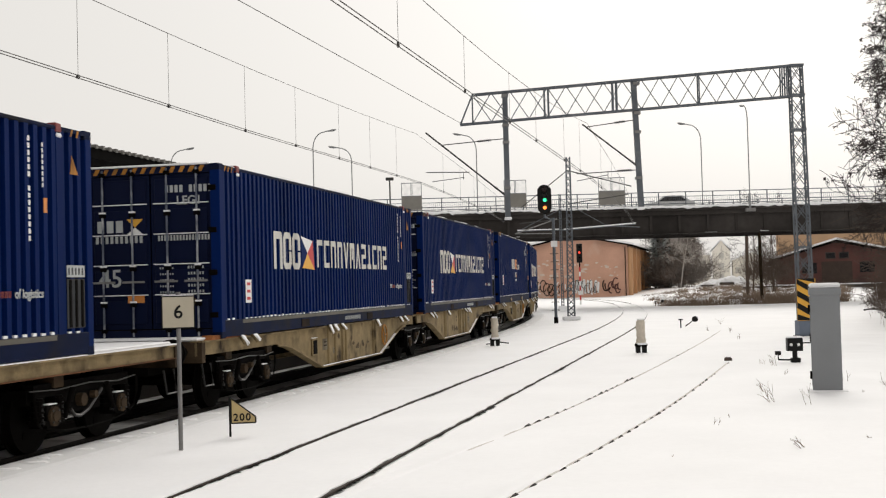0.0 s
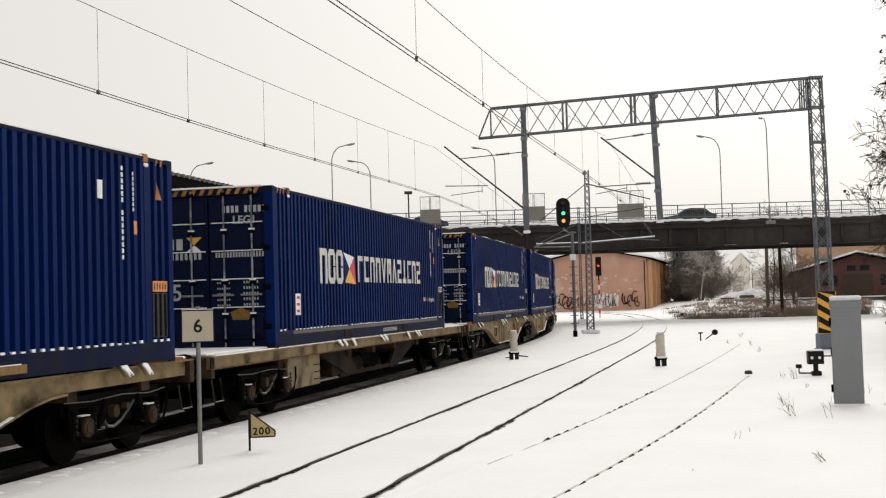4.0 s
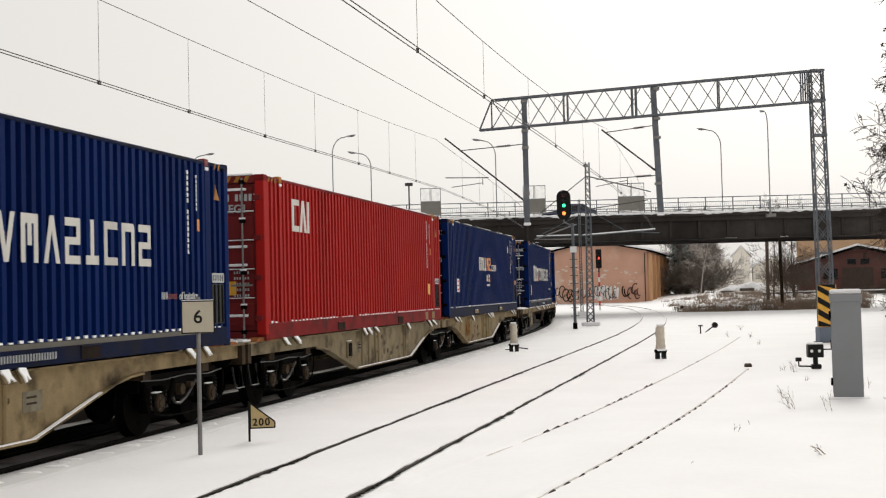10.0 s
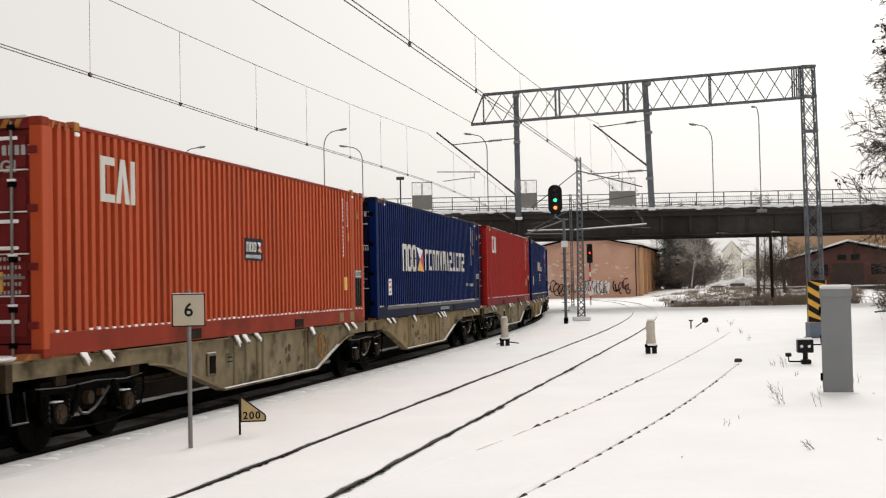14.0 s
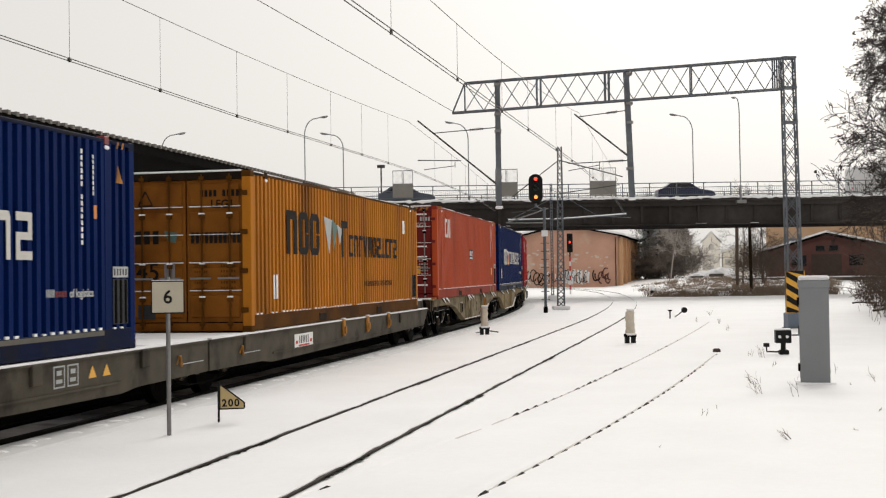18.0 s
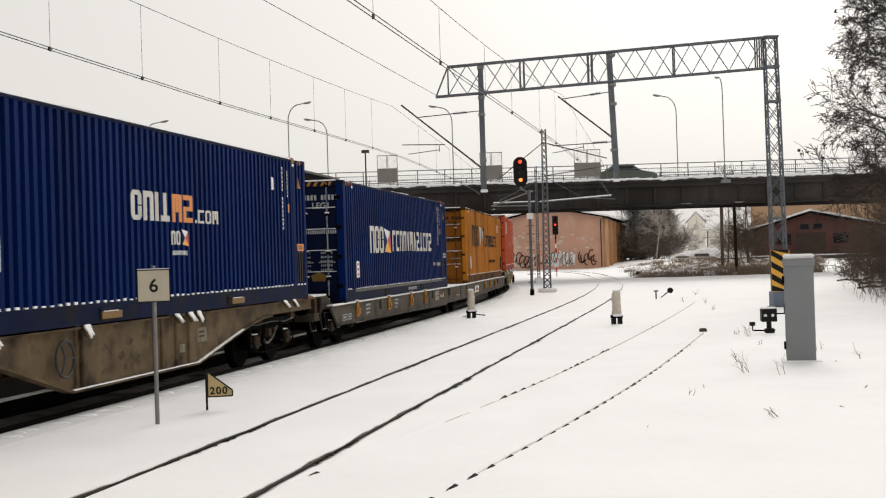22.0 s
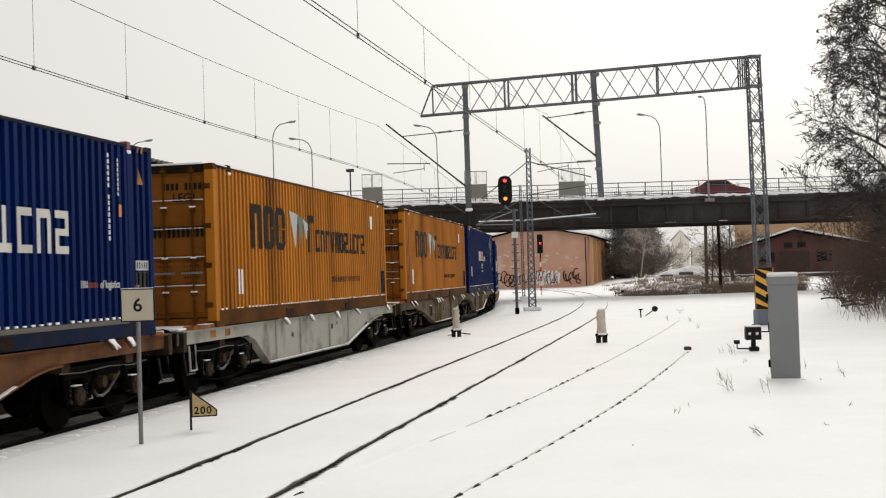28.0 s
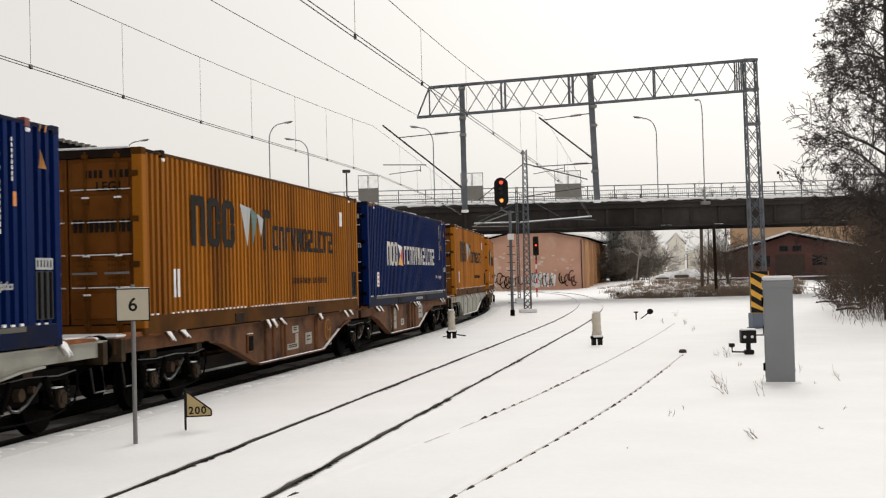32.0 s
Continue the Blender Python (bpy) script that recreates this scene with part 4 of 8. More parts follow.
def build_container(name, label, wall, rail, door, style):
    c = thing(name, label, "shipping container", "containers on the train")
    h, l = WIDE / 2, LONG / 2
    for sg in (1, -1):
        part("side_wall", corrugated(sg * (h - 0.006), 0.076, -l + 0.16, l - 0.16, SILL, TALL - 0.065), wall, c)
        part("bottom_rail", soft_box(*sorted((sg * (h - 0.09), sg * h)), -l + 0.12, l - 0.12, 0.02, SILL, 0.008, 1), rail, c, "grimy bottom rail")
        part("top_rail", soft_box(*sorted((sg * (h - 0.08), sg * h)), -l + 0.12, l - 0.12, TALL - 0.07, TALL - 0.02, 0.008, 1), rail, c, "narrow dark top rail")
        if style == "blue":
            part("rail_lip", box((*sorted((sg * (h - 0.02), sg * (h + 0.003))), -l + 0.95, l - 0.95, SILL - 0.075, SILL - 0.012)), RAIL_LIP, c, "dull grey lip of the bottom rail")
        for yy in (-2.5, 2.35):
            tie = part("tie_bracket", soft_box(*sorted((sg * (h - 0.01), sg * (h + 0.012))), yy - 0.24, yy + 0.24, 0.04, 0.20, 0.004, 1), RUSTY_PLATE, c, "dark pocket in the bottom rail")
            part("bracket_lip", soft_box(*sorted((sg * (h + 0.002), sg * (h + 0.022))), yy - 0.26, yy + 0.26, 0.195, 0.215, 0.004, 1), rail, tie)
        for yy in (-6.02, 6.02):
            part("mid_post", box((*sorted((sg * (h - 0.10), sg * (h - 0.001))), yy - 0.06, yy + 0.06, 0.02, TALL - 0.02)), wall, c, "flat post at the lifting point")
    part("roof", box((-h + 0.02, h - 0.02, -l + 0.05, l - 0.05, TALL - 0.06, TALL - 0.015)), wall, c)
    part("floor", box((-h + 0.05, h - 0.05, -l + 0.05, l - 0.05, 0.06, 0.18)), DARK_STEEL, c)
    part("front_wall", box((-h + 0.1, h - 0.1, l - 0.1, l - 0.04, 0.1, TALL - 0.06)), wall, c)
    post = part("corner_post", soft_box(-0.085, 0.085, -0.08, 0.08, 0.1, TALL - 0.1, 0.012, 1), wall, c)
    cast = part("corner_casting", soft_box(-0.09, 0.09, -0.09, 0.09, 0, 0.12, 0.012, 1), rail, c, "grimy steel corner fitting")
    first = True
    for sx in (-1, 1):
        for sy in (-1, 1):
            m = pose(sx * (h - 0.085), sy * (l - 0.08), 0)
            if first:
                post.matrix_basis = m
            else:
                again(post, m)
            for z in (0, TALL - 0.12):
                m2 = pose(sx * (h - 0.088), sy * (l - 0.088), z)
                if first:
                    cast.matrix_basis, first = m2, False
                else:
                    again(cast, m2)
    hole = part("lifting_slot", soft_box(-0.002, 0.004, -0.035, 0.035, -0.05, 0.05, 0.001, 1), BLACK_PAINT, c)
    hole.matrix_basis = pose(h - 0.002, -6.02, TALL - 0.09)
    again(hole, pose(h - 0.002, 6.02, TALL - 0.09))
    header = part("header", box((-h + 0.17, h - 0.17, -l + 0.02, -l + 0.12, TALL - 0.14, TALL - 0.01)), RUSTY_PLATE if "gold" in style else door, c, "beam over the doors")
    if "gold" not in style:
        for k in range(12):
            x = -h + 0.24 + k * 0.17
            part("slant", prism([(x, TALL - 0.125), (x + 0.075, TALL - 0.125), (x + 0.13, TALL - 0.025), (x + 0.055, TALL - 0.025)], "y", -l + 0.014, -l + 0.02), OLD_ORANGE, header, "faded yellow slant" if k == 0 else "")
    part("header_snow", soft_box(-h + 0.2, h - 0.2, -l + 0.0, -l + 0.14, TALL - 0.012, TALL + 0.022, 0.012, 1), SNOW, header, "snow along the beam")
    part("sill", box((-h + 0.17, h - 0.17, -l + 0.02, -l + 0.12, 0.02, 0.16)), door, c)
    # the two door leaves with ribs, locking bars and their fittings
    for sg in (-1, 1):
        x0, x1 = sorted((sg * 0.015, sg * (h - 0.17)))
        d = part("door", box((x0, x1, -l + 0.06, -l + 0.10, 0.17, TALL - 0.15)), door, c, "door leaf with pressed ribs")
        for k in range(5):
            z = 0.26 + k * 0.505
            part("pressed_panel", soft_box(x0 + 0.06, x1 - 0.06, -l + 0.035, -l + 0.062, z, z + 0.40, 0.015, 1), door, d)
            if k in (1, 2, 3, 4):
                part("snow_ledge", soft_box(x0 + 0.04, x1 - 0.04, -l + 0.024, -l + 0.062, z - 0.026, z - 0.008, 0.008, 1), SNOW, d, "line of snow on a rib")
        for f in (0.28, 0.78):
            xb = sg * (0.015 + (h - 0.19) * f)
            bar = part("locking_bar", tubes(((xb, -l + 0.005, 0.05), (xb, -l + 0.005, TALL - 0.05), 0.018)), FROSTED_BAR if style in ("blue", "unit") else (GOLD_DOOR if "gold" in style else STEEL), d, "upright locking bar rimmed with frost" if style in ("blue", "unit") else "upright locking bar")
            for z in (0.12, 0.55, 1.15, 2.05, TALL - 0.16):
                part("keeper", soft_box(xb - 0.05, xb + 0.05, -l - 0.015, -l + 0.05, z, z + 0.07, 0.008, 1), GOLD_DOOR if "gold" in style else DARK_STEEL, bar)
            for z in (0.62, 1.22, 2.12):
                part("keeper_snow", soft_box(xb - 0.055, xb + 0.055, -l - 0.016, -l + 0.04, z, z + 0.03, 0.008, 1), SNOW, bar)
            part("handle", box((xb - sg * 0.02 - 0.2, xb - sg * 0.02 + 0.2, -l - 0.03, -l - 0.012, 0.95, 0.985)), STEEL, bar, "snow-dusted handle")
        for k in range(4):
            z = 0.35 + k * 0.70
            part("hinge", soft_box(*sorted((sg * (h - 0.20), sg * (h - 0.06))), -l - 0.02, -l + 0.05, z, z + 0.09, 0.008, 1), door if style in ("red", "orange") else GOLD_DOOR if "gold" in style else DARK_STEEL, d)
    # thin snow left along the roof's edge
    rim = bmesh.new()
    edge = random.Random(style)
    y = -l + 0.2
    while y < l - 0.4:
        w = edge.uniform(0.15, 0.9)
        if edge.random() < 0.6:
            add_box(rim, h - edge.uniform(0.07, 0.10), h - 0.012, y, min(y + w, l - 0.2), TALL - 0.022, TALL - 0.02 + edge.uniform(0.006, 0.022))
        y += w
    tagged(part("roof_snow", rim, SNOW, c, "thin broken rim of snow"), kind="stuff")
    # snow caught in every fold above the bottom rail
    rng = random.Random(name + style)
    snow = bmesh.new()
    n = int(round((LONG - 0.32) / PITCH))
    p = (LONG - 0.32) / n
    for k in range(n):
        if abs(abs(-l + 0.16 + (k + 0.76) * p) - 6.02) < 0.12 or rng.random() < 0.04:
            continue
        y = -l + 0.16 + (k + 0.56) * p
        a, e = rng.uniform(0.0, 0.02), rng.uniform(0.014, 0.034)
        add_box(snow, h - 0.060, h - 0.002, y + a, y + 0.088, SILL - 0.004, SILL + e)
    tagged(part("snow_crumb", snow, SNOW, c, "row of snow crumbs caught in the folds"), kind="stuff")
    x = h - 0.006
    if style == "blue":
        painted_row(c, "painted_sign", "large white painted shapes", ("gate", "ring", "ring"), x, -4.25, 1.17, 0.70, 0.47, 0.06, 0.13, LETTER_WHITE)
        flag(c, x, -2.68, 1.17, 0.80, 0.66)
        painted_row(c, "painted_sign", "white painted shapes", ("hook", "clamp", "gate", "gate", "wedge", "comb", "peak", "steps", "stand", "clamp", "gate", "steps"), x, -1.62, 1.22, 0.57, 0.36, 0.125, 0.088, LETTER_WHITE)
        label_plate(c, x, -5.74, 0.57, 0.28, 0.40)
        side_codes(c, x, WHITE_PAINT)
        small_row(c, "tagline", "small white painted marks", "sdd", x, 4.40, 0.76, 0.10, 0.06, 0.025, 0.02, FADED_WHITE)
        small_row(c, "tagline", "small red painted marks", "dddd", x, 4.62, 0.76, 0.075, 0.05, 0.025, 0.018, OLD_RED)
        lettering("tagline", "of logistics", 0.15, FADED_WHITE, c, pose(x + 0.003, 5.30, 0.80, 90, 0, 90), "small white painted words")
        small_row(c, "rail_line", "small white marks on the bottom rail", "dddddddsddd", x + 0.008, 0.3, 0.085, 0.085, 0.085, 0.035, 0.024, FADED_WHITE)
    elif style == "unit":
        painted_row(c, "painted_sign", "large white painted shapes", ("ring", "gate", "bar", "stand"), x, -1.66, 1.46, 0.44, 0.36, 0.06, 0.125, LETTER_WHITE)
        painted_row(c, "painted_sign", "orange painted shapes", ("comb", "steps"), x, -0.18, 1.46, 0.44, 0.38, 0.06, 0.12, ORANGE_PAINT)
        painted_row(c, "painted_sign", "small white painted shapes", ("dot", "clamp", "ring", "comb"), x, 0.74, 1.46, 0.22, 0.26, 0.06, 0.07, LETTER_WHITE)
        flag(c, x, 0.16, 1.08, 0.27)
        painted_row(c, "painted_sign", "small white painted shapes", ("gate", "ring"), x, -0.24, 1.10, 0.22, 0.16, 0.03, 0.05, LETTER_WHITE)
        small_row(c, "tagline", "tiny white line of painted marks", "dddddd", x, -0.2, 0.94, 0.07, 0.07, 0.03, 0.02, WHITE_PAINT)
        label_plate(c, x, -5.56, 0.76, 0.34, 0.40)
        side_codes(c, x, ORANGE_PAINT)
        for y in (-2.7, 2.3):
            plate = part("lifting_plate", soft_box(h + 0.002, h + 0.02, y, y + 0.62, 0.07, 0.17, 0.006, 1), WORN_YELLOW, c, "worn yellow plate on the bottom rail")
            part("plate_snow", soft_box(h + 0.002, h + 0.022, y + 0.05, y + 0.5, 0.171, 0.182, 0.004, 1), SNOW, plate)
        part("side_plate", box((x, x + 0.006, 4.65, 4.78, 2.20, 2.44)), WHITE_PAINT, c, "small white plate")
    elif style in ("red", "orange"):
        painted_row(c, "painted_sign", "large white painted shapes", ("clamp", "peak", "bar"), x, -5.42, 1.96, 0.60, 0.40, 0.03, 0.13, LETTER_WHITE)
        label_plate(c, x, 5.35, 0.72, 0.22, 0.28, YELLOW_PAINT)
        side_codes(c, x, WHITE_PAINT)
        for y in (4.95, 5.72):
            part("rail_plate", soft_box(h - 0.002, h + 0.006, y, y + 0.30, 0.06, 0.25, 0.004, 1), WORN_YELLOW, c, "worn yellow square on the bottom rail")
        if style == "orange":
            p = part("sticker", flat([(-0.38, 1.27), (0.48, 1.27), (0.48, 1.65), (-0.38, 1.65)], x), DARK_BLUE, c, "dark blue sticker")
            painted_row(p, "sticker_sign", "white shapes on the sticker", ("gate", "ring", "ring"), x + 0.006, -0.31, 1.42, 0.17, 0.14, 0.02, 0.045, LETTER_WHITE)
            flag(c, x + 0.006, 0.20, 1.41, 0.19)
            small_row(p, "sticker_line", "small white marks", "ddddddd", x + 0.006, -0.32, 1.31, 0.06, 0.07, 0.03, 0.02, WHITE_PAINT)
    else:
        painted_row(c, "painted_sign", "tall dark painted shapes", ("gate", "ring", "ring"), x, -4.85, 1.42, 0.86, 0.66, 0.10, 0.22, LETTER_DARK)
        part("logo_flag", flat([(-2.35, 2.26), (-1.95, 1.46), (-1.72, 2.20)], x), FADED_WHITE, c, "weathered white and green flag shape")
        part("logo_flag", flat([(-1.72, 2.22), (-1.62, 1.50), (-1.30, 2.08)], x), WEATHERED_GREEN, c)
        part("logo_flag", flat([(-1.34, 2.12), (-1.12, 1.66), (-0.92, 2.02)], x), FADED_WHITE, c)
        painted_row(c, "painted_sign", "dark painted shapes", ("clamp", "gate", "hook", "wedge", "comb", "ring", "steps", "stand", "clamp", "hook", "steps"), x, -0.36, 1.42, 0.50, 0.36, 0.075, 0.12, LETTER_DARK)
        part("painted_sign", sign_mesh("hook", x, -0.98, 1.40, 0.50, 0.82, 0.16), LETTER_DARK, c)
        small_row(c, "tagline", "faded small line of painted marks", "ddsddsdd dddddd", x, 1.0, 0.72, 0.13, 0.14, 0.07, 0.035, LETTER_DARK)
        part("load_mark", box((x, x + 0.006, -5.66, -5.57, 0.56, 1.02), (x, x + 0.006, -5.50, -5.40, 0.56, 1.02)), WHITE_PAINT, c, "white upright marks")
        part("number_plate", box((x, x + 0.006, 5.05, 5.30, 2.10, 2.45)), WHITE_PAINT, c, "small white plate")
    lug_paint = {"blue": OLD_RED, "unit": OLD_ORANGE, "red": OLD_ORANGE, "orange": OLD_ORANGE}.get(style, RUSTY_PLATE)
    for e in (-1, 1):
        y0, y1 = sorted((e * 6.20, e * 6.74))
        strip = part("corner_stripe", box((h - 0.004, h + 0.001, y0, y1, TALL - 0.072, TALL - 0.022)), RUSTY_PLATE if "gold" in style else rail, c, "dark edge with worn slanting marks")
        if "gold" not in style:
            for k in range(3 if e < 0 else 2):
                y = y0 + 0.10 + k * 0.15
                part("slant", prism([(y, TALL - 0.12), (y + 0.045, TALL - 0.12), (y + 0.085, TALL - 0.030), (y + 0.04, TALL - 0.030)], "x", h + 0.001, h + 0.004), OLD_ORANGE, strip)
        lug = part("lifting_lug", soft_box(h - 0.12, h + 0.006, e * 6.02 - 0.07, e * 6.02 + 0.07, TALL - 0.10, TALL + 0.02, 0.012, 1), lug_paint, c, "worn block at the lifting point")
        part("lug_snow", soft_box(h - 0.03, h + 0.014, e * 6.02 - 0.06, e * 6.02 + 0.075, TALL - 0.165, TALL - 0.10, 0.02, 1), SNOW, lug, "lump of snow")
    recess = part("end_panel", box((h - 0.004, h + 0.002, 6.17, 6.62, 0.36, 0.98)), PANEL_GREY, c, "dark grey ribbed panel")
    for k in range(3):
        part("panel_rib", soft_box(h + 0.002, h + 0.012, 6.22 + k * 0.15, 6.28 + k * 0.15, 0.37, 0.97, 0.004, 1), DARK_STEEL, recess)
    if "gold" not in style:
        part("warning_mark", flat([(6.30, 2.30), (6.50, 2.30), (6.34, 2.54)], h - 0.004), OLD_ORANGE, c, "yellow warning triangle")
    door_codes(c, style)
    return c


def flag(c, x, y, z, w, tall=None):
    """A waving four-colour flag: blue, white, red and yellow triangles."""
    g = tall or w
    a, b, d, e, m = (y, z + g), (y + w * 0.95, z + g * 0.88), (y + w * 1.08, z), (y + w * 0.10, z + 0.03), (y + w * 0.52, z + g * 0.5)
    mats = (WHITE_PAINT, RED_PAINT, YELLOW_PAINT, BLUE)
    f = part("logo_flag", flat([a, b, m], x), mats[0], c, "four-colour painted flag of plain triangles")
    part("flag_piece", flat([b, d, m], x), mats[1], f)
    part("flag_piece", flat([d, e, m], x), mats[2], f)
    part("flag_piece", flat([e, a, m], x), mats[3], f)


def label_plate(c, x, y, z, w, h, mat=None):
    p = part("notice_plate", box((x, x + 0.005, y, y + w, z, z + h)), mat or WHITE_PAINT, c, "printed notice plate")
    if mat is None:
        for k in range(3):
            part("notice_line", box((x + 0.005, x + 0.008, y + 0.06, y + w - 0.06, z + 0.05 + k * 0.125, z + 0.10 + k * 0.125)), RED_PAINT, p)


def side_codes(c, x, mat):
    """Upright codes near the end of a side wall; mat paints the plate under them."""
    bm = bmesh.new()
    for k in range(15):
        if k != 6:
            add_box(bm, x, x + 0.005, 5.30, 5.345, 2.62 - k * 0.085, 2.68 - k * 0.085)
    for k in range(8):
        add_box(bm, x, x + 0.005, 5.62, 5.65, 2.58 - k * 0.07, 2.63 - k * 0.07)
    tagged(part("side_mark", bm, WHITE_PAINT, c, "upright row of small white marks"), kind="stuff")
    plate = part("side_plate", box((x + 0.004, x + 0.012, 6.17, 6.62, 1.00, 1.15)), FADED_WHITE if mat is WHITE_PAINT else mat, c, "small printed plate")
    for k in range(5):
        part("plate_mark", box((x + 0.012, x + 0.014, 6.20 + k * 0.085, 6.235 + k * 0.085, 1.03, 1.12)), PANEL_GREY, plate)
    part("side_plate", box((x + 0.004, x + 0.010, 5.64, 5.72, 1.78, 1.96)), ORANGE_PAINT, c, "small orange plate")


def door_codes(c, style):
    gold = "gold" in style
    mat = LETTER_DARK if gold else FADED_WHITE
    y = -LONG / 2 + 0.033
    shade = GOLD_DOOR if gold else FADED_WHITE

    def row(name, label, x0, z0, high, wide, step, count, paint, skip=()):
        bm = box(*[(x0 + k * step, x0 + k * step + wide, y - 0.004, y, z0, z0 + high) for k in range(count) if k not in skip])
        tagged(part(name, bm, paint, c, label), kind="stuff")

    row("door_mark", "small painted marks on the door", 0.28, 2.44, 0.12, 0.055, 0.085, 10, mat, (4,))
    lettering("type_code", "LEG1", 0.20, mat, c, pose(0.70, y - 0.004, 2.30, 90, 0, 0), "painted type code")
    for k in range(5):
        row("door_table", "small painted lines on the door", 0.16, 1.17 - k * 0.10, 0.032, 0.022, 0.044, 6, shade)
        row("door_table", "small painted lines on the door", 0.66, 1.17 - k * 0.10, 0.045, 0.026, 0.05, 6, shade)
    if style in ("blue", "unit"):
        row("door_line", "white painted marks on the door", 0.14, 1.64, 0.09, 0.032, 0.055, 17, FADED_WHITE)
        row("door_line", "white painted marks on the door", -0.98, 1.62, 0.12, 0.05, 0.088, 10, FADED_WHITE)
        part("door_emblem", prism([(-0.42, 2.02), (-0.12, 2.02), (-0.27, 1.88)], "y", y - 0.004, y), YELLOW_PAINT, c, "yellow and white emblem")
        part("door_emblem", prism([(-0.42, 1.76), (-0.12, 1.76), (-0.27, 1.88)], "y", y - 0.004, y), WHITE_PAINT, c)
        row("door_sign", "white painted shapes on the door", -0.95, 1.80, 0.20, 0.12, 0.17, 3, FADED_WHITE)
        lettering("length_figure", "45", 0.42, FADED_WHITE, c, pose(-0.72, y - 0.004, 1.02, 90, 0, 0), "large white painted 45")
        part("door_plate", box((-0.42, -0.12, y - 0.004, y, 0.62, 0.74)), ORANGE_PAINT, c, "orange plate")
        part("door_emblem", prism([(0.45, 0.52), (0.75, 0.52), (0.80, 0.66), (0.60, 0.74), (0.40, 0.66)], "y", y - 0.004, y), WORN_YELLOW, c, "dull gilt emblem")
    elif gold:
        row("door_line", "dark painted shapes on the door", 0.10, 1.60, 0.20, 0.06, 0.088, 11, LETTER_DARK)
        row("door_line", "dark painted shapes on the door", -0.98, 1.60, 0.24, 0.11, 0.17, 3, LETTER_DARK)
        part("door_flag", prism([(-0.42, 1.84), (-0.16, 1.80), (-0.20, 1.62), (-0.34, 1.64)], "y", y - 0.004, y), WEATHERED_GREEN, c, "small green and white flag")
        lettering("length_figure", "45", 0.46, LETTER_DARK, c, pose(-0.74, y - 0.004, 1.08, 90, 0, 0), "large dark painted 45")
        part("notice_plate", box((-0.42, -0.22, y - 0.004, y, 0.92, 1.24)), STEEL, c, "small grey notice")
        part("warning_mark", tubes(*[((p[0], y, p[1]), (q[0], y, q[1]), 0.014) for p, q in (((-0.92, 2.30), (-0.64, 2.30)), ((-0.64, 2.30), (-0.78, 2.56)), ((-0.78, 2.56), (-0.92, 2.30)))], n=5), LETTER_DARK, c, "dark outlined triangle")
        part("door_patch", box((-0.94, -0.60, y - 0.003, y, 0.24, 0.50)), PANEL_GREY, c, "dark worn patch")
    else:
        part("door_plate", box((0.42, 0.70, y - 0.004, y, 0.80, 1.04)), YELLOW_PAINT, c, "yellow plate")
        for z in (0.42, 1.30, 1.62, 2.62):
            part("rib_snow", soft_box(0.12, 0.92, y - 0.03, y, z, z + 0.045, 0.01, 1), SNOW, c, "ledge of snow on a rib")


# ---- wagons ----
def wheelset():
    bm = bmesh.new()
    for sx in (-1, 1):
        x = sx * 0.75
        add_tube(bm, (x - 0.065, 0, 0), (x + 0.065, 0, 0), 0.46, 28)
        add_tube(bm, (x - sx * 0.075, 0, 0), (x - sx * 0.045, 0, 0), 0.49, 28)
        add_tube(bm, (x + sx * 0.06, 0, 0), (x + sx * 0.10, 0, 0), 0.13, 12)
        for k in range(3):
            a = k * math.tau / 3
            add_tube(bm, (x + sx * 0.064, 0.27 * math.cos(a), 0.27 * math.sin(a)), (x + sx * 0.072, 0.27 * math.cos(a), 0.27 * math.sin(a)), 0.06, 8)
    add_tube(bm, (-0.98, 0, 0), (0.98, 0, 0), 0.08, 10)
    return bm


def bogie_frame():
    bm = bmesh.new()
    for sx in (-1, 1):
        x = sx * 1.0
        for y0, y1, z0, z1 in ((-1.25, 1.25, 0.70, 0.86), (-0.42, 0.42, 0.45, 0.72), (-0.75, 0.75, 0.60, 0.72)):
            add_box(bm, x - 0.07, x + 0.07, y0, y1, z0, z1)
        for y in (-0.9, 0.9):
            add_box(bm, x - 0.11, x + 0.13, y - 0.16, y + 0.16, 0.32, 0.60)
            add_box(bm, x + sx * 0.04 - 0.1, x + sx * 0.04 + 0.1, y - 0.26, y + 0.26, 0.36, 0.42)
            for d in (-0.24, 0.24):
                add_tube(bm, (x + sx * 0.05, y + d, 0.42), (x + sx * 0.05, y + d, 0.70), 0.075, 8)
                for k in range(4):
                    add_tube(bm, (x + sx * 0.05, y + d, 0.45 + k * 0.065), (x + sx * 0.05, y + d, 0.475 + k * 0.065), 0.092, 8)
    for y in (-1.2, 0, 1.2):
        add_box(bm, -1.0, 1.0, y - 0.1, y + 0.1, 0.62, 0.80)
    return bm


WHEELS = []


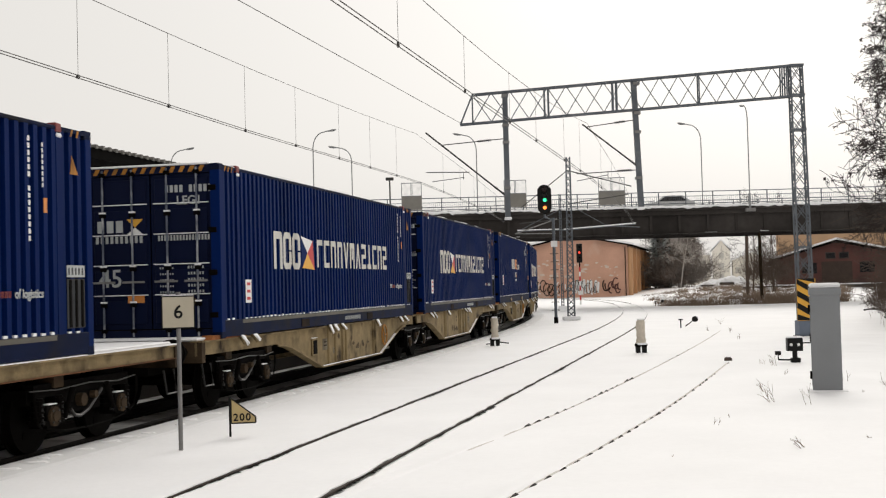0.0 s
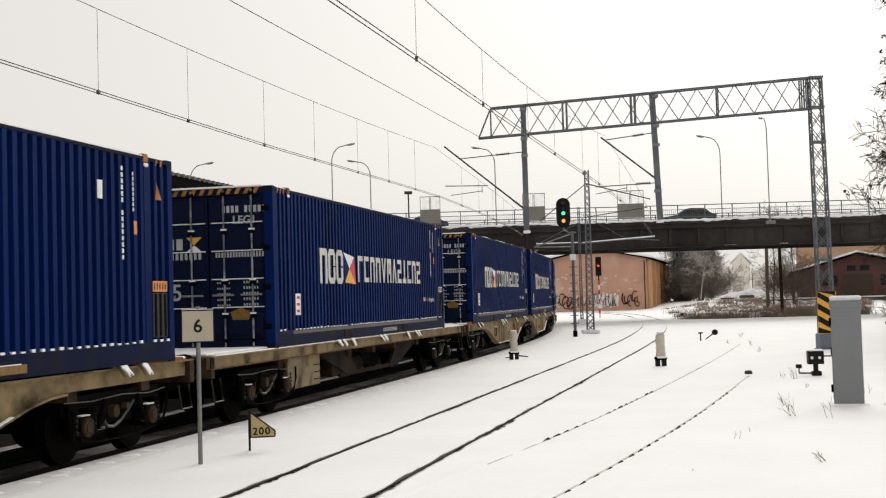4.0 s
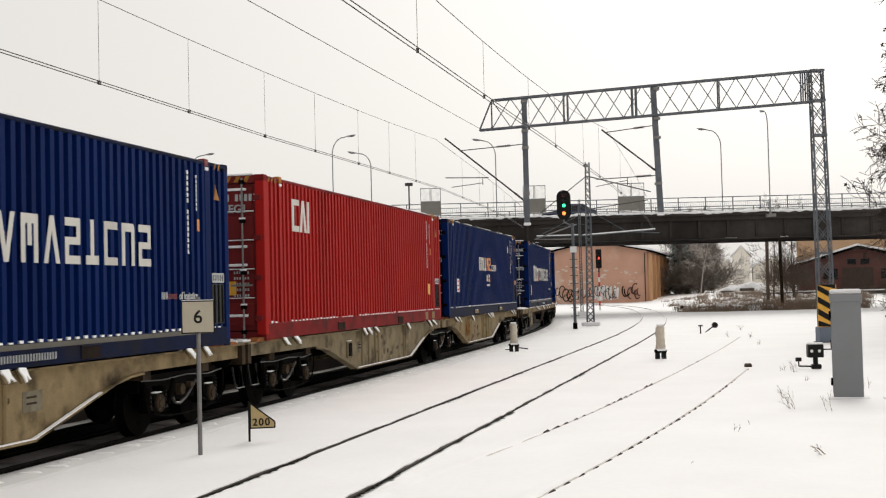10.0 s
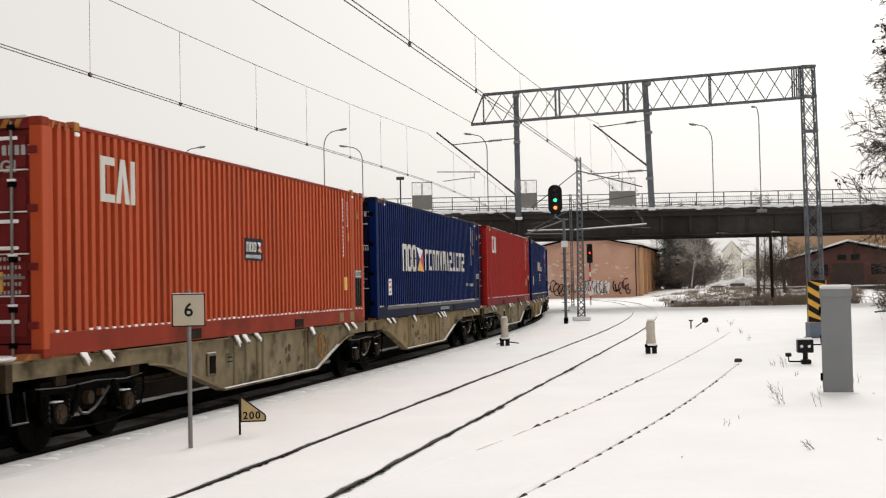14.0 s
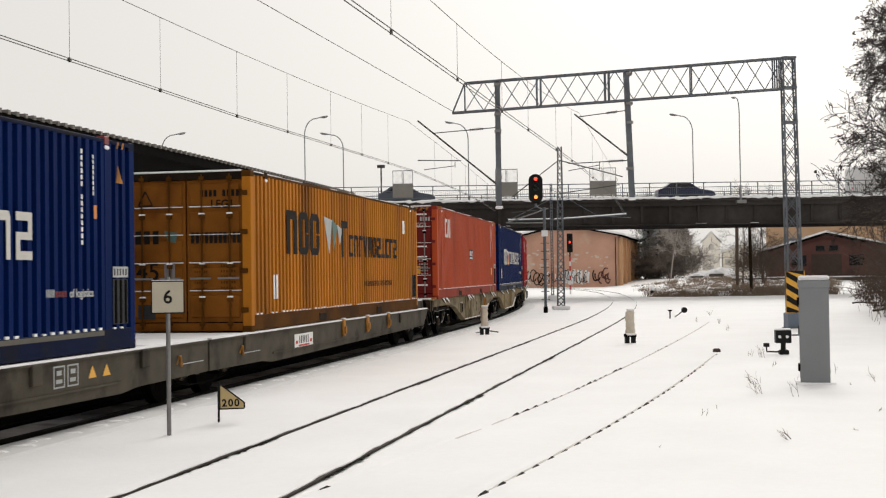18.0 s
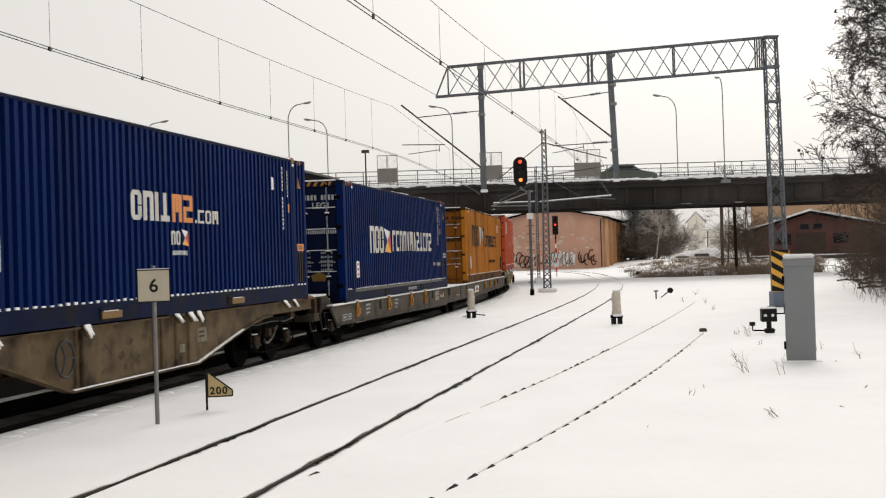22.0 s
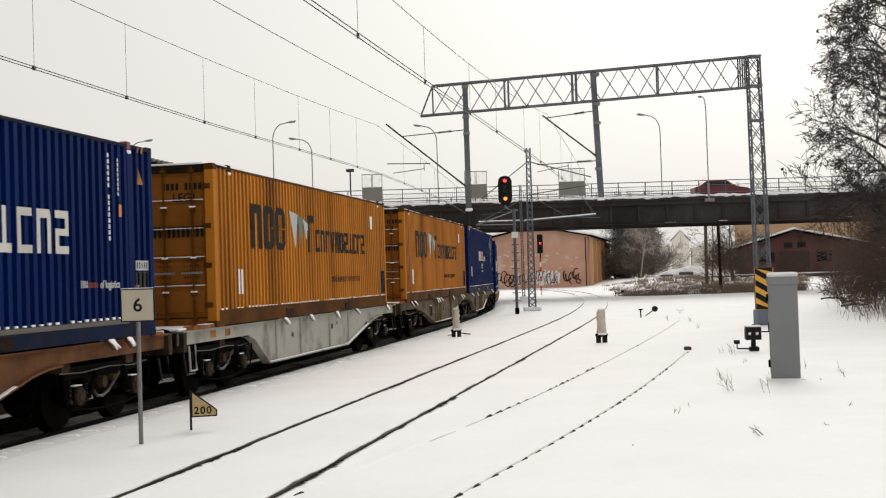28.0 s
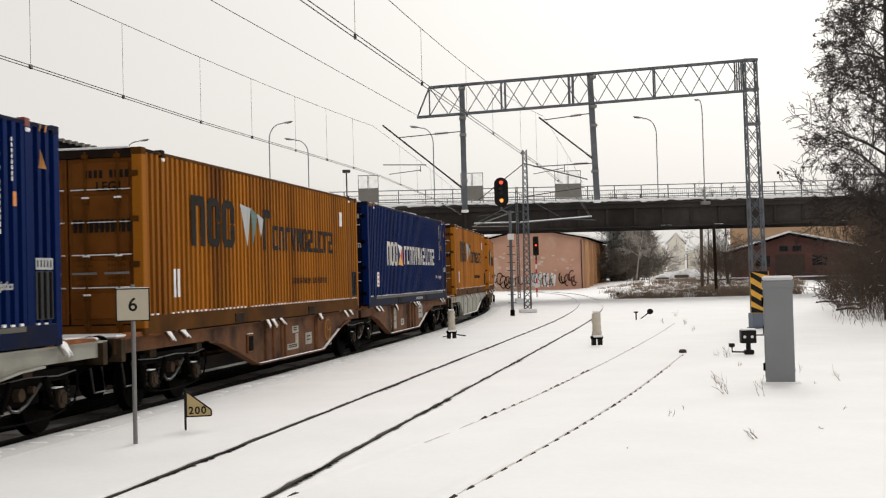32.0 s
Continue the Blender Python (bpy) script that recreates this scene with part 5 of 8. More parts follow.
def add_bogie(w, y):
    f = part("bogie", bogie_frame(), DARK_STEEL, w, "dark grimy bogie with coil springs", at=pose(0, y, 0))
    for sx in (-1, 1):
        part("brake_rod", chain([(sx * 1.12, y_, z_) for y_, z_ in ((-0.45, 0.50), (-0.36, 0.42), (-0.2, 0.40), (0.0, 0.46), (0.2, 0.58), (0.38, 0.70))], 0.024), ROD_PALE, f, "bent brake lever")
        part("brake_line", chain([(sx * 1.10, y_, z_) for y_, z_ in ((-1.4, 0.80), (-0.7, 0.77), (0.1, 0.80), (0.9, 0.76), (1.4, 0.80))], 0.010), GRIMY_ROD, f, "thin brake pipe")
    for dy in (-1.14, -0.66, 0.66, 1.14):
        part("spring_hanger", tubes(((1.12, dy, 0.40), (1.12, dy, 0.62), 0.014), ((1.10, dy, 0.40), (1.14, dy, 0.40), 0.03)), GRIMY_ROD, f, "bare steel spring hanger")
    part("tie_bar", chain([(1.13, y_, z_) for y_, z_ in ((-1.05, 0.30), (-0.6, 0.25), (0.0, 0.235), (0.6, 0.25), (1.05, 0.30))], 0.012), DARK_STEEL, f, "thin bar between the axle boxes")
    part("brake_cylinder", tubes(((1.02, -0.16, 0.60), (1.16, -0.16, 0.60), 0.085), n=12), GRIMY_BROWN, f)
    part("bearing_pin", tubes(((1.02, 0.18, 0.64), (1.15, 0.18, 0.64), 0.05), n=12), GRIMY_BROWN, f)
    for dy in (-0.9, 0.9):
        cover = part("axle_cover", tubes(((1.12, dy, 0.46), (1.165, dy, 0.46), 0.125), ((1.165, dy, 0.46), (1.18, dy, 0.46), 0.07), n=14), GRIMY_BROWN, f, "round axle cover")
        for k in range(4):
            a = math.pi * (0.25 + 0.5 * k)
            part("bolt", tubes(((1.165, dy + 0.098 * math.cos(a), 0.46 + 0.098 * math.sin(a)), (1.18, dy + 0.098 * math.cos(a), 0.46 + 0.098 * math.sin(a)), 0.014), n=6), ROD_PALE, cover)
        part("damper", tubes(((1.15, dy * 0.72, 0.42), (1.15, dy * 0.52, 0.74), 0.030), ((1.15, dy * 0.60, 0.60), (1.15, dy * 0.50, 0.77), 0.040), n=8), DARK_STEEL, f, "slanting damper")
        part("brake_hanger", chain([(1.14, dy * 1.52, 0.78), (1.15, dy * 1.50, 0.58), (1.14, dy * 1.42, 0.40), (1.12, dy * 1.30, 0.33)], 0.018), DARK_STEEL, f, "hanging brake lever")
        part("axle_box_snow", soft_box(1.02, 1.13, dy - 0.12, dy + 0.10, 0.60, 0.615, 0.005, 1), SNOW, f, "dusting of snow")
    for dy in (-0.9, 0.9):
        if not WHEELS:
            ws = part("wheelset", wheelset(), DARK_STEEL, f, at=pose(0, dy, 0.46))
        else:
            ws = again(WHEELS[0], pose(0, dy, 0.46), f)
        WHEELS.append(ws)


def stop_flap():
    return soft_box(0, 0.04, -0.10, 0.10, -0.16, 0.02, 0.01, 1)


def add_stops(w, ys, x, z, mat):
    rng = random.Random(len(WHEELS) + 17)
    for k, y in enumerate(ys):
        f = part("stop_flap", stop_flap(), mat, w, "folding container stop", at=pose(x, y, z, 0, -38 + 7 * (k % 3), 4 * (k % 2)))
        j = rng.uniform
        f.scale = (1.0, 1.05, 1.0)
        out = [(-0.075, 0.03), (-0.02, 0.045), (0.05, 0.035), (0.08, 0.0), (0.07, -0.08), (0.075 + j(-0.01, 0.02), -0.15 + j(-0.03, 0.02)), (0.045, -0.13), (0.02, -0.09 + j(-0.02, 0.02)),
               (-0.005, -0.15 + j(-0.03, 0.03)), (-0.035, -0.17 + j(-0.03, 0.03)), (-0.05, -0.08), (-0.085, -0.03)]
        part("snow_pad", prism(out, "x", 0.036, 0.058), SNOW, f, "ragged pad of snow")
        part("snow_lump", soft_box(-0.05, 0.035, -0.14 + j(-0.03, 0.03), 0.05 + j(0, 0.05), 0.03, 0.055 + j(0, 0.02), 0.012, 1), SNOW, f)


def fish_outline(l0, l1, deep, flat0, flat1, slope, slope1):
    """Side view of a fish-bellied beam, as (y, z)."""
    top, shallow = DECK - 0.03, 0.93

    def ease(f):
        return (f * f / 0.7 if f < 0.35 else f - 0.175) / 0.825

    pts = [(l0, top), (l0, shallow)]
    n = 7
    for k in range(n + 1):
        f = k / n
        e = ease(f)
        pts.append((flat0 - slope + slope * f, shallow + (deep - shallow) * e))
    for k in range(n + 1):
        f = 1 - k / n
        e = ease(f)
        pts.append((flat1 + slope1 - slope1 * f, shallow + (deep - shallow) * e))
    return pts + [(l1, shallow), (l1, top)]


def blot(x, y, z, wide, high, rng):
    """A thin patch with an uneven outline where the paint is stained."""
    return prism([(y + wide * rng.uniform(0.6, 1.15) * math.cos(a), z + high * rng.uniform(0.6, 1.15) * math.sin(a)) for a in [k * math.tau / 9 for k in range(9)]], "x", x - 0.003, x + 0.001)


def build_wagon(name, label, mat, kind, ahead, behind, bogies, buffers, wheel_ring=False, seed=1, belly=(-2.9, 2.9, 2.6, 2.6)):
    """A container wagon under one container: ahead and behind, the frame's reach past its middle."""
    w = thing(name, label, "container wagon", "wagons of the train")
    rng = random.Random(seed)
    top = 0.90 if kind == "flat" else DECK - 0.03
    single = mat is PALE_WAGON
    lean = 1 if "ahead" in buffers else -1
    if kind == "fish":
        outline = fish_outline(-behind, ahead, 0.34, *belly)
        for sx in (-1, 1):
            b = part("side_beam", prism(outline, "x", *sorted((sx * 1.08, sx * 1.12))), mat, w, "fish-bellied side beam")
            for z, f0, f1 in ((0.34, belly[0] - 0.05, belly[1] + 0.05),):
                part("lower_flange", box((*sorted((sx * 1.02, sx * 1.19)), f0, f1, z - 0.03, z)), mat, b)
            for sgn in (-1, 1):
                pts = outline[17:9:-1] if sgn > 0 else outline[2:10]
                bm = bmesh.new()
                last = None
                for y, z in pts:
                    row = [bm.verts.new(c) for c in ((sx * 1.02, y, z), (sx * 1.19, y, z), (sx * 1.19, y, z - 0.03), (sx * 1.02, y, z - 0.03))]
                    if last:
                        for k in range(4):
                            bm.faces.new((last[k], last[(k + 1) % 4], row[(k + 1) % 4], row[k]))
                    last = row
                bmesh.ops.recalc_face_normals(bm, faces=bm.faces[:])
                part("flange_slope", bm, mat, b)
                if sgn > 0:
                    line = bmesh.new()
                    last = None
                    for y, z in pts[3:]:
                        row = [line.verts.new(c) for c in ((sx * 1.14, y, z), (sx * 1.14, y, z + 0.012), (sx * 1.195, y, z + 0.012), (sx * 1.195, y, z))]
                        if last:
                            for k in range(3):
                                line.faces.new((last[k], last[k + 1], row[k + 1], row[k]))
                        last = row
                    part("snow_strip", line, SNOW, b)
            part("upper_flange", box((*sorted((sx * 1.0, sx * 1.2)), -behind, ahead, top, top + 0.025)), mat, b)
            part("snow_strip", box((*sorted((sx * 1.14, sx * 1.195)), belly[0], belly[1], 0.34, 0.352)), SNOW, b, "thin line of snow")
            if sx > 0:
                for y in (-3.1, -1.36, 1.06, 2.84) if single else [lean * v for v in (-3.22, -3.05, -0.72, -0.45, 0.10, 0.62)]:
                    part("web_rib", tubes(((1.12, y, 0.36), (1.12, y, top), 0.042), n=10), mat, b, "round upright stiffener")
                if lean < 0 and not single:
                    box_part = part("instrument_box", soft_box(1.118, 1.16, -1.78, -1.46, 0.58, 0.94, 0.015, 1), mat, b, "small box on the beam")
                    part("box_lid", soft_box(1.16, 1.168, -1.74, -1.50, 0.62, 0.90, 0.01, 1), DARK_STEEL, box_part)
                    part("box_snow", soft_box(1.12, 1.16, -1.78, -1.46, 0.94, 0.955, 0.006, 1), SNOW, box_part)
                if mat is RUST:
                    patches = ((-3.28, -2.48, 0.44, 1.05), (-1.76, -1.26, 0.50, 0.70), (1.36, 2.14, 0.62, 1.08)) if lean > 0 else ((1.28, 1.74, 0.82, 0.97), (0.90, 1.72, 0.47, 0.60), (1.50, 1.72, 0.60, 0.80), (2.28, 2.78, 0.52, 0.78))
                elif single:
                    patches = ((1.62, 1.95, 0.80, 0.95),)
                else:
                    patches = ((lean * 1.0, lean * 1.0 + 0.42, 0.66, 0.90), (lean * 0.25, lean * 0.25 + 0.22, 0.55, 0.68))
                for y0, y1, z0, z1 in patches:
                    label = part("label_patch", box((1.1205, 1.1245, y0, y1, z0, z1)), PALE_WAGON if mat in (RUST, PALE_WAGON) else CREAM_WORN, b, "faded painted patch")
                    for n in range(2):
                        part("patch_line", box((1.1245, 1.1255, y0 + 0.08, y1 - 0.12, z0 + (z1 - z0) * (0.35 + 0.3 * n), z0 + (z1 - z0) * (0.35 + 0.3 * n) + 0.025)), GRIMY_BROWN, label)
                if not single and mat is not RUST:
                    for n in range(5):
                        y, z = lean * rng.uniform(-2.5, -1.0), rng.uniform(0.48, 0.84)
                        part("worn_patch", blot(1.1215, y, z, rng.uniform(0.06, 0.16), rng.uniform(0.04, 0.10), rng), STAIN, b, "dark grimy patch")
                for e, reach in ((-1, behind), (1, ahead)):
                    y0, y1 = sorted((e * (reach - 0.35), e * (reach - 1.95)))
                    rusty = part("end_plate", prism([(y0, top + 0.026), (y1, top + 0.026), (y1 - 0.08, top + 0.075), (y0 + 0.55 if e > 0 else y0 + 0.12, top + 0.095)], "x", 1.02, 1.215), RUST_ORANGE, b, "bright rusty plate on the beam's end")
                    part("plate_snow", soft_box(1.03, 1.19, (y0 + y1) / 2 - 0.1, (y0 + y1) / 2 + 0.35, top + 0.088, top + 0.105, 0.006, 1), SNOW, rusty)
                for k in range(2 if single else 6):
                    y, z = rng.uniform(belly[0] + 0.3, belly[1] - 0.3), rng.uniform(0.42, 0.98)
                    part("worn_patch", blot(1.1215, y, z, rng.uniform(0.04, 0.13), rng.uniform(0.03, 0.08), rng), STAIN, b, "dark grimy patch")
    elif kind == "low":
        for sx in (-1, 1):
            b = part("side_beam", box((*sorted((sx * 1.12, sx * 1.18)), -behind, ahead, 0.97, top)), mat, w, "shallow side beam")
            part("lower_flange", box((*sorted((sx * 1.10, sx * 1.22)), -behind, ahead, 0.955, 0.97)), RUST, b, "rusty lower lip")
            part("upper_flange", box((*sorted((sx * 1.02, sx * 1.24)), -behind, ahead, top, top + 0.025)), mat, b)
            part("snow_strip", box((*sorted((sx * 1.13, sx * 1.24)), -behind + 0.1, ahead - 0.1, top + 0.025, top + 0.04)), SNOW, b, "thin line of snow")
            for y in (-3.2, 3.6):
                e = 1 if y > 0 else -1
                part("brace", prism([(y - e * 1.3, 0.95), (y + e * 0.75, 0.95), (y - e * 0.1, 0.72), (y - e * 1.3, 0.40), (y - e * 2.1, 0.40)], "x", *sorted((sx * 0.98, sx * 1.05))), RUSTY_PLATE, w, "slanting brace under the beam")
        part("air_tank", tubes(((0.55, -1.6, 0.55), (0.55, 0.2, 0.55), 0.22), n=16), RUSTY_PLATE, w, "brown air tank")
        panel = part("side_panel", soft_box(1.02, 1.12, -5.9, -4.02, 0.36, 0.95, 0.015, 1), TAUPE, w, "pale panel under the beam")
        for z in (0.46, 0.60, 0.74):
            part("panel_ridge", soft_box(1.118, 1.132, -4.42, -4.06, z, z + 0.02, 0.004, 1), RUSTY_PLATE, panel)
        part("tool_locker", soft_box(0.62, 1.02, -2.9, -1.7, 0.42, 0.88, 0.03, 1), RUSTY_PLATE, w, "rusty brown locker under the beam")
        part("under_beam", box((0.98, 1.04, -2.4, 2.4, 0.38, 0.46), (-1.04, -0.98, -2.4, 2.4, 0.38, 0.46)), RUSTY_PLATE, w, "low rusty tie beam")
        part("brake_gear", box((-0.6, 0.6, 0.6, 2.2, 0.42, 0.80)), DARK_STEEL, w)
    else:
        for sx in (-1, 1):
            lead = "ahead" in buffers
            # the tapered end carries buffers, the square end meets the other half
            far, near = (ahead - 0.7, -behind) if lead else (-behind + 0.7, ahead)
            g = 1 if lead else -1
            out = [(near, top), (near, 0.42), (near + g * 2.6, 0.40), (near + g * 3.1, 0.35), (far - g * 0.6, 0.46), (far, top)]
            b = part("side_beam", prism(out if lead else out[::-1], "x", *sorted((sx * 1.20, sx * 1.25))), mat, w, "long straight side beam")
            part("upper_flange", box((*sorted((sx * 1.10, sx * 1.28)), *sorted((near, far)), top, top + 0.025)), mat, b)
            part("lower_rib", box((*sorted((sx * 1.25, sx * 1.275)), *sorted((near + g * 3.1, far - g * 0.6)), 0.50, 0.53)), mat, b, "ridge along the beam")
            part("snow_strip", box((*sorted((sx * 1.12, sx * 1.27)), *sorted((near + g * 0.05, far - g * 0.1)), top + 0.025, top + 0.055)), SNOW, b, "snow along the top flange")
            if sx > 0:
                for y in (-1.0, 1.1, 3.2) if lead else (-5.9, -2.4, 0.54, 2.7):
                    latch = part("latch", soft_box(1.25, 1.31, y - 0.085, y + 0.085, 0.58, top + 0.06, 0.02, 1), OLD_ORANGE, b, "orange folding latch")
                    part("latch_arm", soft_box(1.31, 1.345, y - 0.05, y + 0.06, 0.64, 0.80, 0.015, 1), OLD_ORANGE, latch)
                    part("snow_pad", soft_box(1.24, 1.32, y - 0.09, y + 0.09, top + 0.06, top + 0.09, 0.015, 1), SNOW, latch)
                for y in (-7.2, 4.6) if lead else (-3.3, 4.1, 7.1):
                    part("post_socket", soft_box(1.25, 1.30, y - 0.12, y + 0.12, 0.66, top + 0.02, 0.01, 1), mat, b, "dark folding socket")
                if lead:
                    part("name_plate", box((1.251, 1.256, -4.45, -3.25, 0.52, 0.79)), WHITE_PAINT, b, "white plate with a red frame")
                    part("plate_frame", box((1.256, 1.259, -4.2, -3.5, 0.54, 0.575), (1.256, 1.259, -4.38, -4.24, 0.60, 0.66), (1.256, 1.259, -3.46, -3.32, 0.60, 0.66)), RED_PAINT, b)
                    part("plate_strokes", box(*[(1.256, 1.259, -4.16 + k * 0.11, -4.11 + k * 0.11, 0.60, 0.75) for k in range(6)]), LETTER_DARK, b)
                else:
                    for y in (4.55, 4.9):
                        part("code_frame", box((1.251, 1.254, y, y + 0.28, 0.58, 0.60), (1.251, 1.254, y, y + 0.28, 0.84, 0.86), (1.251, 1.254, y, y + 0.02, 0.60, 0.84), (1.251, 1.254, y + 0.26, y + 0.28, 0.60, 0.84),
                                               (1.251, 1.254, y + 0.06, y + 0.21, 0.64, 0.69), (1.251, 1.254, y + 0.08, y + 0.20, 0.74, 0.80)), FADED_WHITE, b, "small framed painted marks")
                    for y in (5.45, 5.85):
                        part("warning_mark", prism([(y, 0.64), (y + 0.22, 0.64), (y + 0.11, 0.80)], "x", 1.251, 1.254), YELLOW_PAINT, b, "small yellow warning triangle")
                    for row in range(3):
                        tagged(part("data_line", box(*[(1.251, 1.255, y, y + 0.04, 0.80 - row * 0.1, 0.85 - row * 0.1) for y in [yy + k * 0.07 for yy in (-4.9, -1.6) for k in range(7 - row)]]), FADED_WHITE, b, "small painted line"), kind="stuff")
                    for y in (-7.2, -6.75):
                        part("code_frame", box((1.251, 1.254, y, y + 0.36, 0.55, 0.57), (1.251, 1.254, y, y + 0.36, 0.67, 0.69), (1.251, 1.254, y, y + 0.02, 0.57, 0.67), (1.251, 1.254, y + 0.34, y + 0.36, 0.57, 0.67), (1.251, 1.254, y + 0.06, y + 0.28, 0.60, 0.64)), FADED_WHITE, b)
                y = near + g * 1.3
                part("side_hook", chain([(1.28, y, 0.62), (1.30, y + 0.05, 0.74), (1.28, y + 0.14, 0.74), (1.28, y + 0.18, 0.58)], 0.02), OLD_ORANGE, b, "orange hook")
                part("data_line", box((1.251, 1.255, y + 0.3, y + 1.1, 0.60, 0.615)), FADED_WHITE, b)
    if kind == "flat":
        e, reach = (1, ahead) if "ahead" in buffers else (-1, behind)
        block = part("end_block", prism([(e * (reach - 0.1), 0.62), (e * (reach - 0.1), 1.16), (e * (reach - 1.3), 1.16), (e * (reach - 1.75), 0.90), (e * (reach - 1.75), 0.62)], "x", -1.0, 1.0), mat, w, "raised end of the wagon")
        part("block_snow", box((-0.98, 0.98, *sorted((e * (reach - 0.12), e * (reach - 1.28))), 1.16, 1.20)), SNOW, block, "snow on the raised end")
        j = -e * (behind if e > 0 else ahead)
        part("joint_deck", box((-1.19, 1.19, *sorted((j, j + e * 2.0)), 0.86, 0.90)), mat, w)
        part("deck_snow", soft_box(-1.15, 1.15, *sorted((j + e * 0.03, j + e * 1.9)), 0.90, 0.95, 0.02, 1), SNOW, w, "snow lying on the wagon's end")
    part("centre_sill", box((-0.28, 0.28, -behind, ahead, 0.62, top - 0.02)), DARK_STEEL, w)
    cross = [y for y in (-6.2, -4.2, -1.9, 0, 1.9, 4.2, 6.2)]
    for y in cross:
        part("cross_member", box((-1.1, 1.1, y - 0.12, y + 0.12, 0.80, top)), GRIMY_BROWN, w)
    for e, reach in ((-1, behind), (1, ahead)):
        if (e < 0 and "behind" in buffers) or (e > 0 and "ahead" in buffers):
            y = e * reach
            part("headstock", box((-1.2, 1.2, *sorted((y, y - e * 0.14)), 0.82, 1.16)), GRIMY_BROWN, w, "grimy end beam")
            if kind != "flat":
                part("end_deck", box((-1.15, 1.15, *sorted((y, y - e * (reach - LONG / 2 + 0.3))), top, top + 0.02)), GRIMY_BROWN, w)
                part("deck_snow", soft_box(-1.1, 1.1, *sorted((y - e * 0.05, y - e * (reach - LONG / 2 + 0.1))), top + 0.02, top + 0.07, 0.02, 1), SNOW, w, "snow lying on the wagon's end")
            for sx in (-1, 1):
                buf = part("buffer", tubes(((sx * 0.875, y, 1.0), (sx * 0.875, y + e * 0.36, 1.0), 0.085), n=12), DARK_STEEL, w, "dark round buffer")
                part("buffer_head", tubes(((sx * 0.875, y + e * 0.36, 1.0), (sx * 0.875, y + e * 0.40, 1.0), 0.22), n=16), DARK_STEEL, buf)
            part("coupling", tubes(((0, y, 0.95), (0, y + e * 0.35, 0.80), 0.04), ((0, y + e * 0.35, 0.80), (0, y + e * 0.42, 0.95), 0.03)), DARK_STEEL, w, "screw coupling")
            part("handrail", chain([(1.15, y - e * 0.1, 0.80), (1.2, y - e * 0.1, 0.45), (1.2, y - e * 0.45, 0.45), (1.15, y - e * 0.45, 0.80)], 0.018), GRIMY_ROD, w, "step bracket")
    if single:
        part("step_loop", chain([(1.20, -8.08, 0.92), (1.22, -8.08, 0.50), (1.22, -7.80, 0.50), (1.20, -7.80, 0.92)], 0.022), PALE_WAGON, w, "pale step loop")
        for y, z in ((-6.85, 0.98), (-6.10, 0.98)):
            part("worn_mark", soft_box(1.118, 1.126, y, y + 0.26, z, z + 0.13, 0.002, 1), OLD_ORANGE, w, "worn orange mark")
    for y in bogies:
        add_bogie(w, y)
    if kind in ("fish", "low"):
        add_stops(w, (-3.14, -2.78, -2.12, 0.1, 0.42, 2.6, 3.44, 3.72) if kind == "low" else (-2.78, -0.88, 1.38, 3.34, 6.9) if single else [lean * v for v in (-5.9, -5.4, -3.1, -0.1, 0.45, 0.8, 5.3, 5.9)], 1.2, top + 0.02, mat)
    if wheel_ring:
        ring = bmesh.new()
        n = 20
        for k in range(n):
            a, b = k * math.tau / n, (k + 1) * math.tau / n
            add_tube(ring, (0, 0.24 * math.cos(a), 0.24 * math.sin(a)), (0, 0.24 * math.cos(b), 0.24 * math.sin(b)), 0.02, 6)
        for k in range(3):
            a = k * math.tau / 3
            add_tube(ring, (0, 0, 0), (0, 0.24 * math.cos(a), 0.24 * math.sin(a)), 0.014, 6)
        part("brake_wheel", ring, OLD_STEEL if mat is BROWN_WAGON else OLD_ORANGE, w, "bare grimy hand-brake wheel" if mat is BROWN_WAGON else "faded orange hand-brake wheel", at=pose(1.19, -3.62 if lean > 0 else 3.92, 0.78))
    return w


# ---- lineside things ----
def make_six():
    s = thing("stop_board", "square cream sign with a black 6 on a thin steel post", "railway sign", at=pose(-3.37, 15.85, 0, 0, 0, 10))
    part("post", tubes(((0, 0.03, -0.2), (0, 0.03, 1.95), 0.028), n=10), STEEL, s, "thin zinc post")
    b = part("board", soft_box(-0.205, 0.205, -0.012, 0.004, 1.49, 1.90, 0.004, 1), CREAM, s, "cream enamel board")
    part("border", box((-0.208, 0.208, -0.0135, -0.0125, 1.487, 1.502), (-0.208, 0.208, -0.0135, -0.0125, 1.888, 1.903), (-0.208, -0.193, -0.0135, -0.0125, 1.502, 1.888), (0.193, 0.208, -0.0135, -0.0125, 1.502, 1.888)), BLACK_PAINT, b)
    lettering("figure", "6", 0.235, BLACK_PAINT, b, pose(0, -0.014, 1.69, 90, 0, 0), "black figure 6")
    part("snow_cap", soft_box(-0.2, 0.2, -0.012, 0.004, 1.90, 1.912, 0.004, 1), SNOW, s)


make_six()


